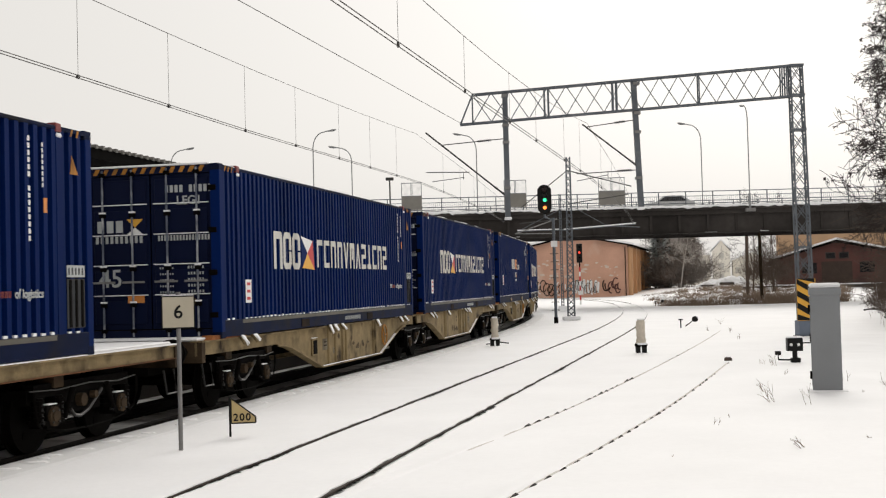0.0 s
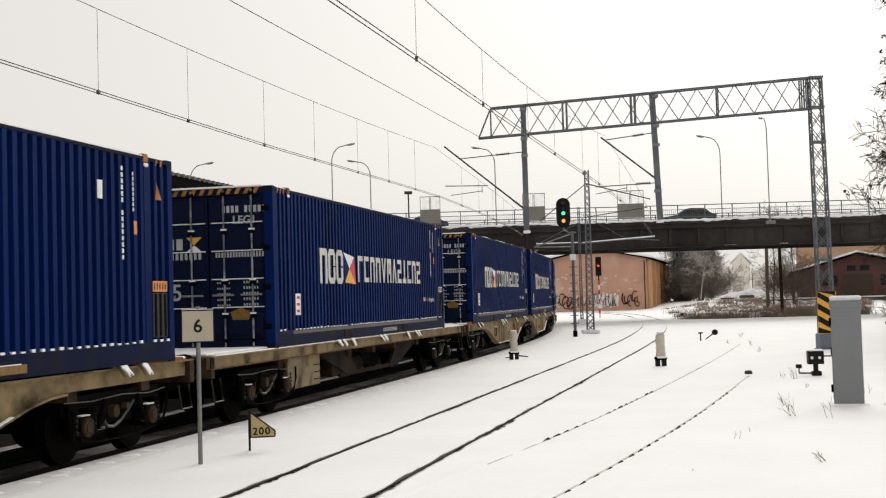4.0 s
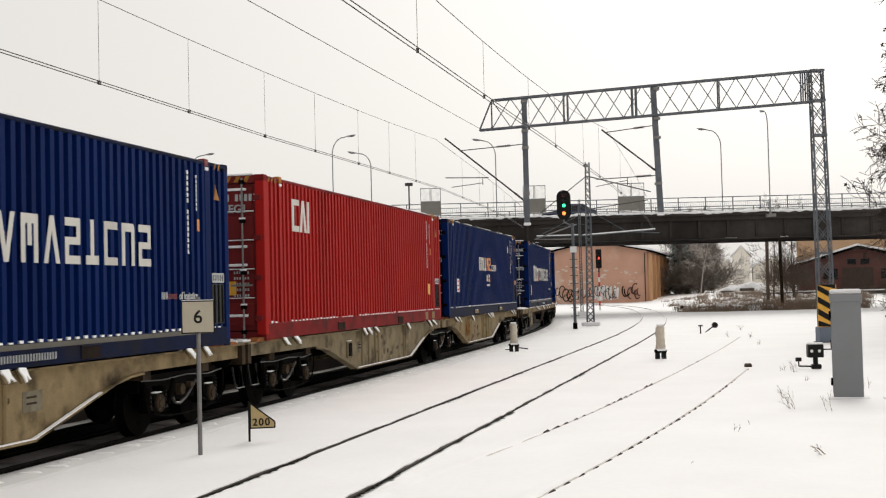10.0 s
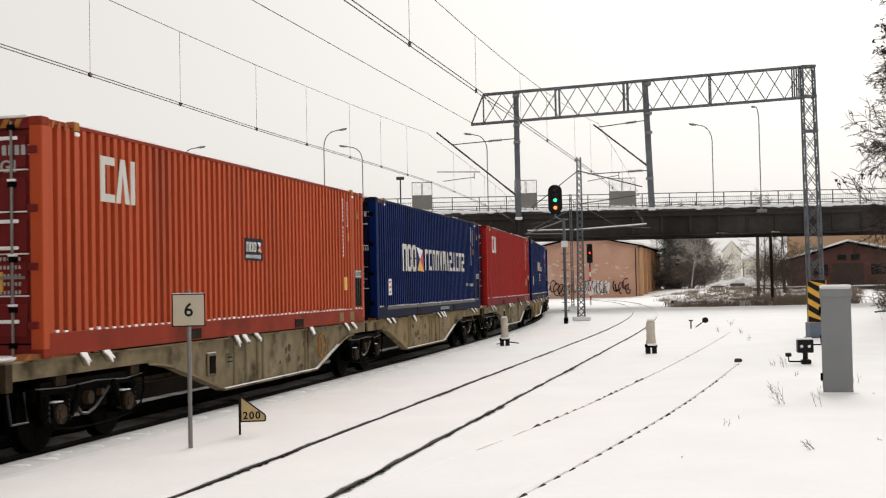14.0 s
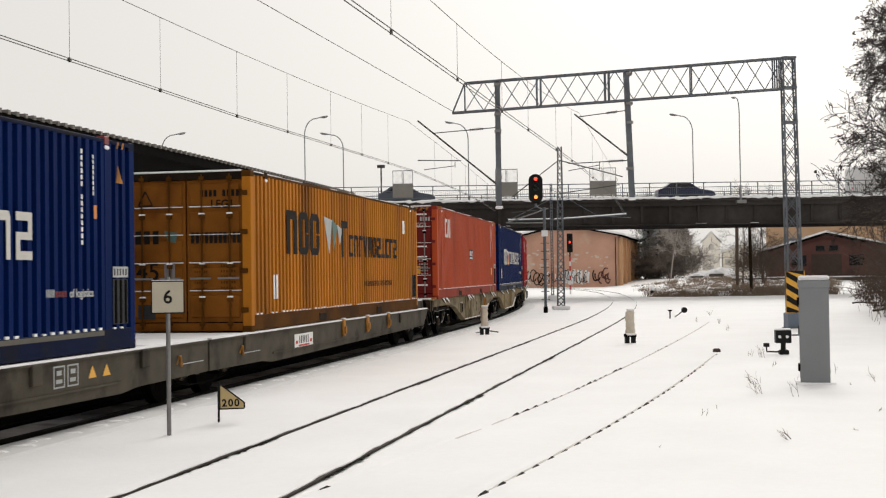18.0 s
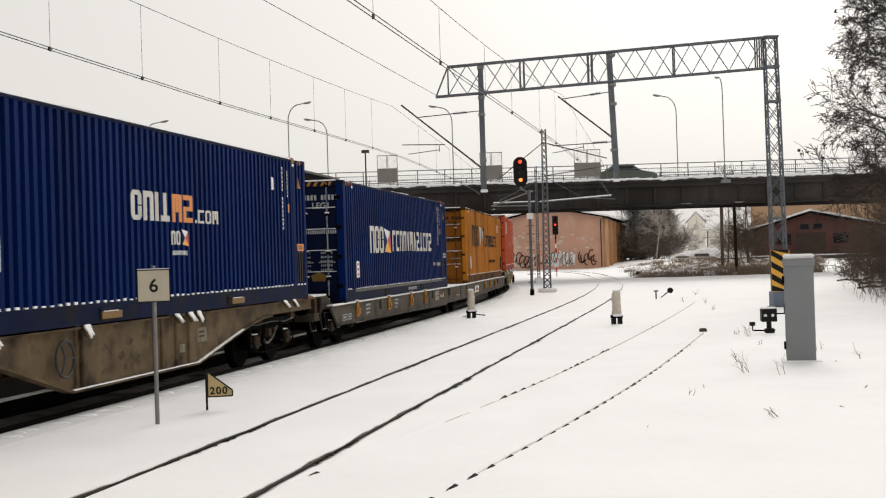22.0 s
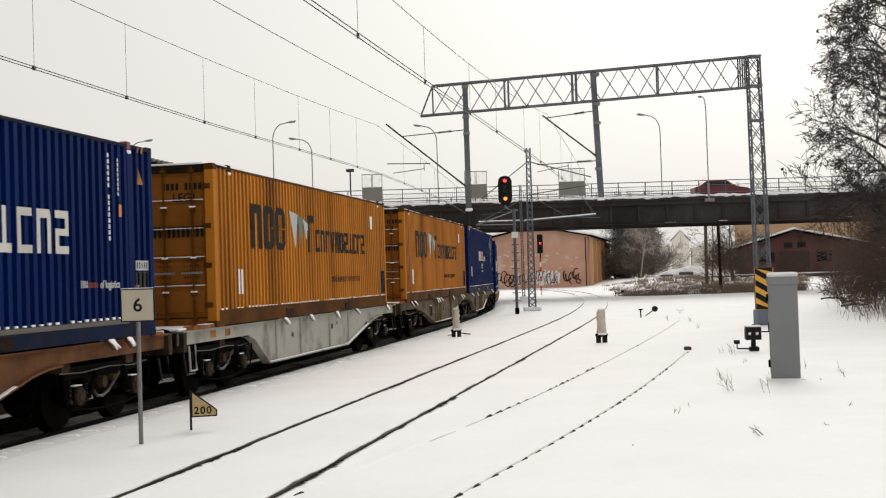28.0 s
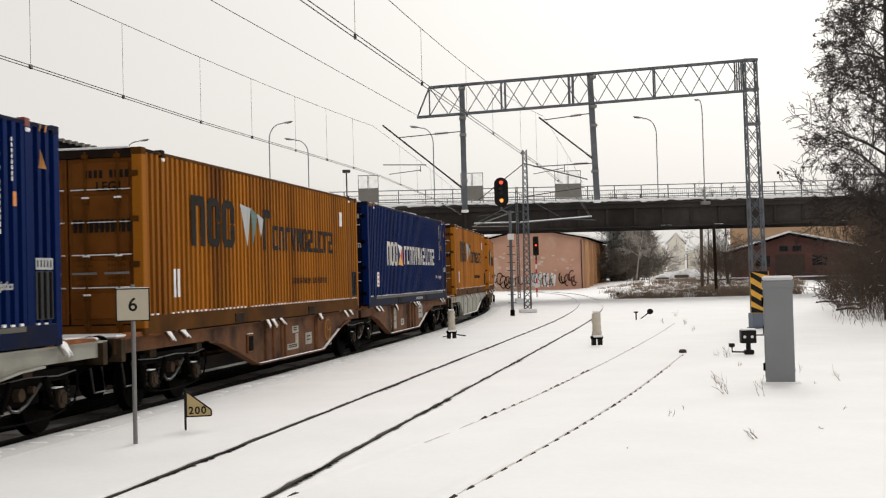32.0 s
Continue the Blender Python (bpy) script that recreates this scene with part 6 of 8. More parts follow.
def make_flag_sign():
    s = thing("distance_marker", "small ochre flag-shaped marker with a black 200", "railway sign", at=pose(-2.95, 17.14, 0, 0, 0, 10))
    part("post", box((-0.03, 0.0, -0.01, 0.01, -0.15, 0.50)), BLACK_PAINT, s, "short black stake")
    b = part("board", prism([(0, 0.14), (0.33, 0.14), (0.33, 0.22), (0.0, 0.48)], "y", -0.012, -0.002), AMBER_BOARD, s, "ochre board cut to a slope")
    edge = [((0, 0.14), (0.33, 0.14)), ((0.33, 0.14), (0.33, 0.22)), ((0.33, 0.22), (0, 0.48)), ((0, 0.48), (0, 0.14))]
    part("border", tubes(*[((a[0], -0.008, a[1]), (c[0], -0.008, c[1]), 0.011) for a, c in edge], n=6), BLACK_PAINT, b, "black border")
    for k, figure in enumerate("200"):
        lettering("figure", figure, 0.138, BLACK_PAINT, b, pose(0.062 + k * 0.084, -0.014, 0.215, 90, 0, 0), "black figure " + figure)


make_flag_sign()


def make_cabinet():
    c = thing("switch_cabinet", "tall grey sheet-metal cabinet with a snow cap standing in snow", "cabinet", at=pose(6.565, 21.62, 0, 0, 0, -15.5))
    part("body", soft_box(-0.245, 0.245, -0.17, 0.17, -0.2, 1.68, 0.012, 2), CABINET, c, "grey painted body")
    part("roof", soft_box(-0.268, 0.268, -0.195, 0.195, 1.61, 1.74, 0.02, 2), CABINET, c, "overhanging lid")
    part("snow_cap", soft_box(-0.262, 0.262, -0.19, 0.19, 1.735, 1.82, 0.045, 3), SNOW, c, "rounded cap of snow", True)
    part("door", soft_box(-0.252, -0.243, -0.15, 0.15, 0.05, 1.60, 0.004, 1), CABINET, c, "narrow door")
    for z in (0.18, 1.32):
        part("hinge", soft_box(-0.285, -0.250, -0.17, -0.09, z, z + 0.13, 0.008, 1), DARK_STEEL, c, "dark door hinge")
    part("handle", soft_box(-0.268, -0.250, 0.08, 0.11, 0.80, 0.95, 0.006, 1), DARK_STEEL, c, "dark door handle")
    part("plinth_snow", soft_box(-0.34, 0.36, -0.27, 0.24, -0.12, -0.015, 0.05, 3), SNOW, c, "low drift of snow round the foot", True)


make_cabinet()


def make_point_lantern():
    c = thing("point_indicator", "black boxy point lantern with two white lights on a short stem", "railway lamp", at=pose(8.13, 29.2, 0, 0, 0, -6))
    part("stem", tubes(((0, 0, -0.1), (0, 0, 0.24), 0.06), n=10), BLACK_PAINT, c)
    part("foot", soft_box(-0.10, 0.12, -0.1, 0.1, -0.05, 0.06, 0.02, 1), BLACK_PAINT, c)
    b = part("lantern", soft_box(-0.18, 0.17, -0.14, 0.14, 0.22, 0.52, 0.012, 1), BLACK_PAINT, c, "black lantern box")
    part("snow_cap", soft_box(-0.17, 0.17, -0.13, 0.13, 0.52, 0.56, 0.015, 2), SNOW, c)
    for x in (-0.10, 0.07):
        part("light", tubes(((x, -0.135, 0.37), (x, -0.146, 0.37), 0.035), n=14), WHITE_PAINT, b, "white round pane")
    part("rod", tubes(((-0.06, 0, 0.01), (-0.38, 0, 0.02), 0.018), ((-0.38, 0, 0.02), (-0.38, 0, 0.14), 0.014)), DARK_STEEL, c, "setting rod")
    part("weight", soft_box(-0.45, -0.32, -0.05, 0.05, 0.13, 0.22, 0.01, 1), BLACK_PAINT, c)
    part("side_rod", tubes(((0.17, 0, 0.40), (0.5, 0, 0.40), 0.015)), DARK_STEEL, c)


make_point_lantern()


def make_dwarf(x, y, turn, label, rod):
    s = thing("dwarf_signal", label, "railway signal", "dwarf signals", at=pose(x, y, 0, 0, 0, turn))
    for dx in (-0.09, 0.09):
        part("foot", soft_box(dx - 0.06, dx + 0.06, -0.06, 0.06, -0.1, 0.13, 0.015, 1), BLACK_PAINT, s, "black foot")
    part("bracket", soft_box(-0.16, 0.16, -0.1, 0.1, 0.12, 0.21, 0.02, 1), DARK_STEEL, s)
    cover = bmesh.new()
    rings = []
    prof = [(0.12, 0.20), (0.135, 0.28), (0.114, 0.37), (0.132, 0.45), (0.110, 0.54), (0.130, 0.64), (0.114, 0.73), (0.126, 0.81), (0.07, 0.87)]
    for r, z in prof:
        ring = []
        for k in range(14):
            a = k * math.tau / 14
            e = 1 + 0.36 * noise.noise((math.cos(a) * 2, math.sin(a) * 2, z * 6 + x)) + 0.16 * noise.noise((math.cos(a) * 5, math.sin(a) * 5, z * 15 + x))
            ring.append(cover.verts.new((r * e * math.cos(a), 0.85 * r * e * math.sin(a), z)))
        rings.append(ring)
    for a, b in zip(rings, rings[1:]):
        for k in range(14):
            cover.faces.new((a[k], a[(k + 1) % 14], b[(k + 1) % 14], b[k]))
    cover.faces.new(rings[-1])
    part("cover", cover, WRAPPING, s, "crumpled pale plastic cover", True)
    part("snow_cap", soft_box(-0.09, 0.09, -0.08, 0.08, 0.855, 0.905, 0.02, 2), SNOW, s)
    part("base_snow", soft_box(-0.13, 0.13, -0.14, -0.02, 0.17, 0.23, 0.02, 2), SNOW, s, "lump of snow on the foot")
    if rod:
        part("rod", tubes(((0.1, 0, 0.08), (0.48, 0.1, 0.02), 0.02), ((-0.1, 0, 0.03), (-0.3, -0.1, 0.02), 0.015)), GRIMY_ROD, s, "thin rod over the snow")


make_dwarf(1.62, 40.9, 8, "dwarf signal wrapped in pale crumpled plastic between the tracks", True)
make_dwarf(5.43, 34.8, 8, "dwarf signal wrapped in pale crumpled plastic beside the siding", False)


def lens_disc():
    """A round lens whose one face shines and whose other face is dark."""
    bm = bmesh.new()
    add_tube(bm, (0, -0.012, 0), (0, 0.0, 0), 0.088, 18)
    return bm


TURNING = []


def make_signal():
    s = thing("colour_light_signal", "tall railway colour-light signal with a black five-lamp head", "railway signal", at=pose(5.52, 62.1, 0))
    part("mast", tubes(((0, 0, -0.2), (0, 0, 5.2), 0.075), n=12), GREY_STEEL, s, "grey tube mast")
    part("foot", tubes(((0, 0, -0.1), (0, 0, 0.26), 0.11), n=12), DARK_STEEL, s)
    head = part("head", prism([(0.34 * math.cos(a), 6.12 + (0.40 if math.sin(a) > 0 else -0.40) + 0.32 * math.sin(a)) for a in [k * math.tau / 32 for k in range(32)]], "y", -0.06, 0.06), BLACK_PAINT, s, "black rounded background board", at=pose(-0.42, -0.1, 0))
    part("border", chain([(0.335 * math.cos(a), -0.06, 6.12 + (0.40 if math.sin(a) > 0 else -0.40) + 0.315 * math.sin(a)) for a in [k * math.tau / 32 for k in range(33)]], 0.014), DARK_STEEL, head)
    for z, mat, now in ((6.60, RED_GLOW, "late"), (6.30, DARK_LENS, ""), (6.08, GREEN_GLOW, "early"), (5.70, AMBER_GLOW, "always")):
        hood = bmesh.new()
        n = 12
        for k in range(n):
            a, b = math.pi * k / n, math.pi * (k + 1) / n
            q = [(0.13 * math.cos(a), -0.06, z + 0.13 * math.sin(a)), (0.13 * math.cos(b), -0.06, z + 0.13 * math.sin(b)), (0.13 * math.cos(b), -0.30, z + 0.13 * math.sin(b)), (0.13 * math.cos(a), -0.30, z + 0.13 * math.sin(a))]
            hood.faces.new([hood.verts.new(c) for c in q])
        part("hood", hood, BLACK_PAINT, head, "black half-round hood")
        back = part("lamp", tubes(((0, -0.10, z), (0, -0.06, z), 0.11), n=18), DARK_LENS, head, "round lamp")
        lens = part("lens", lens_disc(), mat, back, at=pose(0, -0.13, z))
        if now in ("late", "early"):
            TURNING.append((lens, now, z))
            part("lens_back", tubes(((0, 0.002, 0), (0, 0.012, 0), 0.089), n=18), DARK_LENS, lens)
    part("arm", tubes(((0, 0, 5.05), (-0.42, -0.05, 5.25), 0.04), ((-0.42, -0.05, 5.2), (-0.42, -0.05, 5.5), 0.05)), GREY_STEEL, s)
    part("shade_bar", tubes(((-1.9, 0.1, 4.45), (0.2, 0.0, 5.15), 0.03), ((-1.9, 0.1, 4.45), (0.1, 0.0, 4.42), 0.022)), STEEL, s, "slanting brace")
    part("white_plate", box((-0.16, 0.16, -0.10, -0.08, 3.75, 4.05)), WHITE_PAINT, s, "small white plate")
    for k in range(8):
        part("step", box((-0.2, 0.2, -0.05, 0.05, 0.6 + k * 0.4, 0.63 + k * 0.4)), OLD_STEEL, s)


make_signal()


def make_mast():
    s = thing("catenary_mast", "slim lattice steel mast with a small bracket arm", "catenary mast", at=pose(6.8, 67.2, 0))
    bm = bmesh.new()
    lattice(bm, (0, 0, 0.1), (0.05, 0, 8.72), 0.36, 0.36, 26, 0.018, 0.036, narrow=0.55)
    part("lattice", bm, GREY_STEEL, s, "lattice shaft")
    part("foot", soft_box(-0.42, 0.42, -0.4, 0.4, -0.3, 0.07, 0.05, 2), CONCRETE, s, "wide concrete foot under snow")
    part("foot_snow", soft_box(-0.46, 0.46, -0.44, 0.42, -0.05, 0.16, 0.05, 2), SNOW, s)
    part("arm", tubes(((0, 0, 8.0), (3.5, 0.5, 7.1), 0.03), ((0, 0, 6.2), (3.3, 0.3, 6.65), 0.025)), OLD_STEEL, s, "slanting arm")
    part("arm", tubes(((0, 0, 8.0), (-2.6, -0.5, 6.0), 0.025), ((0, 0, 5.4), (-2.6, 0, 5.2), 0.022)), OLD_STEEL, s)


make_mast()


def make_far_mast(x, y):
    """A mast just before the bridge whose cantilevers carry snow."""
    s = thing("catenary_mast", "slim grey mast with snow-topped arms before the bridge", "catenary mast", at=pose(x, y, 0))
    bm = bmesh.new()
    lattice(bm, (0, 0, 0.1), (0, 0, 8.3), 0.17, 0.17, 40, 0.012, 0.03, narrow=0.7)
    part("lattice", bm, GREY_STEEL, s, "lattice shaft")
    part("foot", soft_box(-0.3, 0.3, -0.3, 0.3, -0.2, 0.35, 0.06, 2), SNOW, s, "snow-covered foot")
    for (x0, z0), (x1, z1), r in (((0, 5.72), (5.3, 6.02), 0.055), ((3.0, 5.96), (5.6, 5.78), 0.030), ((0, 5.75), (-3.1, 5.72), 0.045), ((0, 7.2), (-2.9, 5.78), 0.022), ((0, 7.9), (3.2, 5.98), 0.018)):
        part("arm", tubes(((x0, 0, z0), (x1, -0.3, z1), r)), GREY_STEEL, s, "cantilever arm")
        if r > 0.04:
            part("arm_snow", tubes(((x0 * 0.96 + x1 * 0.04, -0.02, z0 + 0.045), (x1, -0.32, z1 + 0.05), r * 0.9)), SNOW, s, "snow lying along the arm")


make_far_mast(8.42, 89.0)


def make_lamp(x, y, z, h, turn, label):
    s = thing("street_lamp", label, "street lamp", "street lamps", at=pose(x, y, z, 0, 0, turn))
    pts = [(0, 0, 0), (0, 0, h * 0.80)] + [(-0.95 * (1 - math.cos(a)), 0, h * 0.80 + h * 0.17 * math.sin(a)) for a in [k * math.pi / 2 / 8 for k in range(1, 9)]] + [(-1.35, 0, h * 0.985)]
    part("pole", chain(pts, 0.042, 8), LAMP_GREY, s, "bent grey pole")
    part("base", tubes(((0, 0, 0), (0, 0, 1.1), 0.085)), LAMP_GREY, s)
    head = part("lantern", prism([(-0.06, -0.05), (0.16, -0.075), (0.50, -0.05), (0.62, 0.0), (0.50, 0.045), (0.20, 0.06), (-0.06, 0.035)], "y", -0.11, 0.11), LAMP_GREY, s, "flat tilted lantern head", at=pose(-1.3, 0, h * 0.98, 0, -10, 180))
    part("glass", soft_box(0.12, 0.50, -0.09, 0.09, -0.10, -0.055, 0.02, 1), DARK_LENS, head, "dim glass under the lantern")


for lx, ly, lh, tn, lb in ((22.65, BRIDGE_Y - 0.2, 7.9, -90, "tall street lamp on the bridge's near edge"), (21.4, BRIDGE_Y + 10.4, 7.8, 0, "street lamp on the bridge's far edge"),
                           (2.95, BRIDGE_Y + 10.4, 7.4, 0, "street lamp on the bridge's far edge"), (-10.2, BRIDGE_Y + 8, 7.7, 180, "street lamp on the bridge road"),
                           (-7.3, BRIDGE_Y + 10.4, 6.6, 0, "street lamp on the bridge's far edge"), (-21.6, BRIDGE_Y + 8, 6.5, 180, "street lamp on the bridge road")):
    make_lamp(lx, ly, 7.1, lh, tn, lb)
lamp_foot = part("lamp_bracket", soft_box(22.3, 23.0, BRIDGE_Y - 0.5, BRIDGE_Y, 6.85, 7.1, 0.03, 1), STEEL)
tagged(lamp_foot, "snowy steel bracket under the bridge lamp", "bracket")
dim_lamp = thing("floodlight_pole", "short dark floodlight pole beyond the bridge", "floodlight", at=pose(-4.2, 102.0, 0))
part("pole", tubes(((0, 0, 0), (0, 0, 10.8), 0.06)), OLD_STEEL, dim_lamp)
part("lamp_head", soft_box(-0.32, 0.32, -0.1, 0.1, 10.7, 10.95, 0.03, 1), OLD_STEEL, dim_lamp, "flat floodlight head")


def make_screen(x0, x1):
    """A safety screen on the railing above a live wire: solid panel below, glazed frames above."""
    s = thing("safety_screen", "grey safety screen with glazed frames on the bridge railing", "screen", "safety screens")
    y = BRIDGE_Y - 0.06
    part("post", box((x0, x0 + 0.06, y - 0.03, y, 7.2, 7.62), (x1 - 0.06, x1, y - 0.03, y, 7.2, 7.62)), GREY_STEEL, s, "short posts")
    part("panel", box((x0, x1, y - 0.03, y, 7.62, 8.62)), SCREEN, s, "solid grey lower panel")
    mid = (x0 + x1) / 2
    for a, b in ((x0, mid - 0.02), (mid + 0.02, x1)):
        bm = box((a, b, y - 0.03, y, 9.58, 9.63), (a, b, y - 0.03, y, 8.62, 8.66), (a, a + 0.04, y - 0.03, y, 8.66, 9.58), (b - 0.04, b, y - 0.03, y, 8.66, 9.58))
        f = part("frame", bm, GREY_STEEL, s, "thin grey frame")
        part("pane", box((a + 0.04, b - 0.04, y - 0.02, y - 0.012, 8.66, 9.58)), GLASS, f, "clear pane").visible_shadow = False


for sx0, sx1 in ((-2.95, -1.45), (4.6, 6.25), (11.55, 13.5)):
    make_screen(sx0, sx1)
part("bridge_pier", tubes(((24.75, 97.5, -0.2), (24.70, 97.5, 5.45), 0.125), n=12), GRIMY_BROWN)
tagged(scene.objects["bridge_pier"], "slim dark steel pier under the bridge", "pier", kind="structure")
tagged(part("wooden_pole", tubes(((29.1, 120.0, -0.3), (29.2, 120.0, 9.0), 0.16), n=12), SHRUB_BARK), "grey wooden line pole beyond the bridge", "pole")


def gable_roof(b, name, label, mat, a, ridge, c, thick, y0, y1):
    """Two slabs that meet at a ridge: a, ridge and c are (x, z) of the left eave, the ridge and the right eave."""
    for p, q in ((a, ridge), (ridge, c)):
        part(name, prism([p, q, (q[0], q[1] + thick), (p[0], p[1] + thick)], "y", y0, y1), mat, b, label)


def make_warehouse():
    b = thing("brick_warehouse", "long red-brick warehouse with graffiti and a snow-edged low gable roof", "building", at=pose(24.75, 168.0, 0, 0, 0, -13.3))
    w, d, h, r = 17.0, 36.0, 7.0, 8.45
    mid = -7.2
    part("gable_wall", prism([(-w, -0.6), (0, -0.6), (0, h), (mid, r), (-w, h - 0.5)], "y", 0, 0.45), BRICK, b, "red-brick gable wall")
    part("side_wall", box((-0.4, 0, 0.45, d, -0.6, h)), BRICK, b)
    gable_roof(b, "roof", "snow-covered roof slope", SNOW, (-w - 0.9, h - 0.86), (mid, r + 0.05), (0.95, h - 0.15), 0.24, -1.0, d + 0.5)
    gable_roof(b, "eave", "dark eave", DARK_STEEL, (-w - 0.8, h - 1.05), (mid, r - 0.15), (0.8, h - 0.32), 0.19, -0.85, d + 0.4)
    part("timber_side", box((0, 0.15, 0.3, d, -0.3, h - 0.45)), TIMBER, b, "timber-clad side")
    post = part("timber_post", box((0.15, 0.6, 0, 0.9, -0.3, h - 0.4)), TIMBER, b, "upright timber")
    for k in range(1, 6):
        again(post, pose(0, 0.3 + k * 6.8, 0))
    post.matrix_basis = pose(0, 0.2, 0)
    part("down_pipe", tubes(((-0.3, -0.12, 0), (-0.3, -0.12, h - 0.4), 0.06)), GRIMY_BROWN, b, "brown rain pipe")
    rng = random.Random(5)
    # plaster scars on the brick, and sprayed blocks and loops along its foot
    for k in range(46):
        x, z, u = rng.uniform(-13.0, -1.0), 2.6 + 2.6 * rng.random() ** 1.4, rng.uniform(0.10, 0.32)
        part("plaster_scar", prism([(x + u * rng.uniform(0.7, 1.5) * math.cos(a), z + u * rng.uniform(0.4, 0.8) * math.sin(a)) for a in [q * math.tau / 7 for q in range(7)]], "y", -0.012, 0.0), PLASTER, b)
    for k in range(9):
        x = -7.5 + k * 0.42
        lo, hi, lean = rng.uniform(0.35, 0.6), rng.uniform(1.9, 2.5), rng.uniform(-0.18, 0.18)
        part("sprayed_block", prism([(x - 0.10, lo), (x + 0.17, lo - 0.1), (x + 0.22 + lean, hi), (x - 0.02 + lean, hi + 0.12), (x - 0.16 + lean, hi - 0.3)], "y", -0.016, -0.0125), WHITE_PAINT, b, "white sprayed block" if k == 0 else "")
    for x0, x1, mats, thick, deep in ((-16.5, -8.0, (LETTER_DARK, LETTER_DARK, WHITE_PAINT), 0.07, -0.03), (-7.8, -4.0, (LETTER_DARK,), 0.04, -0.045), (-3.0, -1.0, (LETTER_DARK, DARK_BRICK), 0.085, -0.03)):
        x = x0
        while x < x1:
            r0, z0 = rng.uniform(0.45, 0.9), rng.uniform(1.0, 1.8)
            a0, a1 = rng.uniform(0, 3), rng.uniform(4.0, 6.6)
            pts = [(x + r0 * 0.55 * math.cos(a0 + (a1 - a0) * k / 12), deep, z0 + r0 * math.sin(a0 + (a1 - a0) * k / 12)) for k in range(13)]
            part("sprayed_stroke", chain(pts, thick, 5), rng.choice(mats), b)
            x += rng.uniform(0.22, 0.5)
    return b


make_warehouse()


def make_goods_shed():
    b = thing("brick_goods_shed", "dark red-brick shed with a wide snow-edged gable roof", "building", at=pose(38.0, 142.0, 0, 0, 0, -14))
    x0, x1, y, z, ridge = 0.0, 17.0, 0.0, 0.9, 6.35
    part("gable_wall", prism([(x0, z - 1), (x1, z - 1), (x1, z + 2.6), (ridge, z + 4.9), (x0, z + 3.2)], "y", y, y + 0.4), DARK_BRICK, b, "dark brick gable wall")
    part("side_wall", box((x0, x0 + 0.4, y + 0.4, y + 18, z - 1, z + 3.1)), DARK_BRICK, b)
    gable_roof(b, "roof", "snow-covered roof slope", SNOW, (x0 - 0.9, z + 3.05), (ridge, z + 5.15), (x1 + 0.6, z + 2.6), 0.22, y - 0.8, y + 18)
    gable_roof(b, "eave", "dark eave", DARK_STEEL, (x0 - 0.9, z + 2.78), (ridge, z + 4.87), (x1 + 0.6, z + 2.33), 0.26, y - 0.75, y + 18)
    for x, zz, w, h in ((5.15, 3.0, 1.1, 0.75), (6.6, 3.0, 1.1, 0.75)):
        f = part("window", box((x, x + w, y - 0.05, y + 0.02, z + zz, z + zz + h)), CONCRETE, b, "small grey window")
        part("pane", box((x + 0.1, x + w - 0.1, y - 0.07, y - 0.05, z + zz + 0.1, z + zz + h - 0.1)), DARK_LENS, f)
    for x in (2.6, 8.8):
        part("window", box((x, x + 1.6, y - 0.05, y + 0.02, z + 1.4, z + 2.6)), DARK_LENS, b, "dark window")
    part("gate", box((4.7, 8.0, y - 0.08, y + 0.02, z, z + 2.7)), BROWN_WOOD, b, "dark double gate")
    part("loading_ledge", box((x0 - 4, x1, y - 2.4, y - 0.2, z - 1.0, z + 0.12)), CONCRETE, b, "snowy loading ledge")
    part("ledge_snow", box((x0 - 4, x1, y - 2.45, y - 0.2, z + 0.12, z + 0.24)), SNOW, b)


def make_block(name, label, x, y, w, d, h, base, mat, roof, rows, cols, turn=0):
    """A far building with a pitched or flat snowy roof and rows of windows."""
    b = thing(name, label, "building", "far houses", at=pose(x, y, base, 0, 0, turn))
    part("wall", box((0, w, 0, d, -2, h)), mat, b)
    if roof:
        gable_roof(b, "roof", "snowy roof slope", SNOW, (-0.4, h), (w / 2, h + roof), (w + 0.4, h), 0.3, -0.4, d + 0.4)
        part("gable", prism([(0, h), (w, h), (w / 2, h + roof)], "y", 0.0, 0.3), mat, b)
    else:
        part("roof", box((-0.2, w + 0.2, -0.2, d + 0.2, h, h + 0.35)), SNOW, b, "flat snowy roof")
    pane = None
    for r in range(rows):
        for c in range(cols):
            m = pose((c + 0.5) * w / cols, -0.04, (r + 0.55) * h / rows)
            if pane is None:
                pane = part("window", box((-0.5, 0.5, -0.03, 0.03, -0.6, 0.6)), PALE_PANE, b, "dark window", at=m)
            else:
                again(pane, m)
    return b


make_goods_shed()
make_block("ochre_block", "ochre rendered building behind the brick shed", 46.9, 176.0, 26.0, 14.0, 7.6, 1.0, OCHRE_WALL, 0, 0, 9, -15)
make_block("pale_house", "pale tall house fading into winter haze", 55.95, 260.0, 3.6, 14.0, 6.6, 1.2, PALE_WALL, 2.2, 3, 1, -12)
make_block("pale_house", "long pale house with a flat snowy roof far off", 48.6, 266.0, 8.0, 10.0, 5.9, 1.2, PALE_WALL, 0, 2, 3, -11)
make_block("pale_house", "low pale house with a snowy roof fading into haze", 60.6, 262.0, 8.0, 12.0, 4.6, 1.2, PALE_WALL, 1.6, 1, 4, -12)


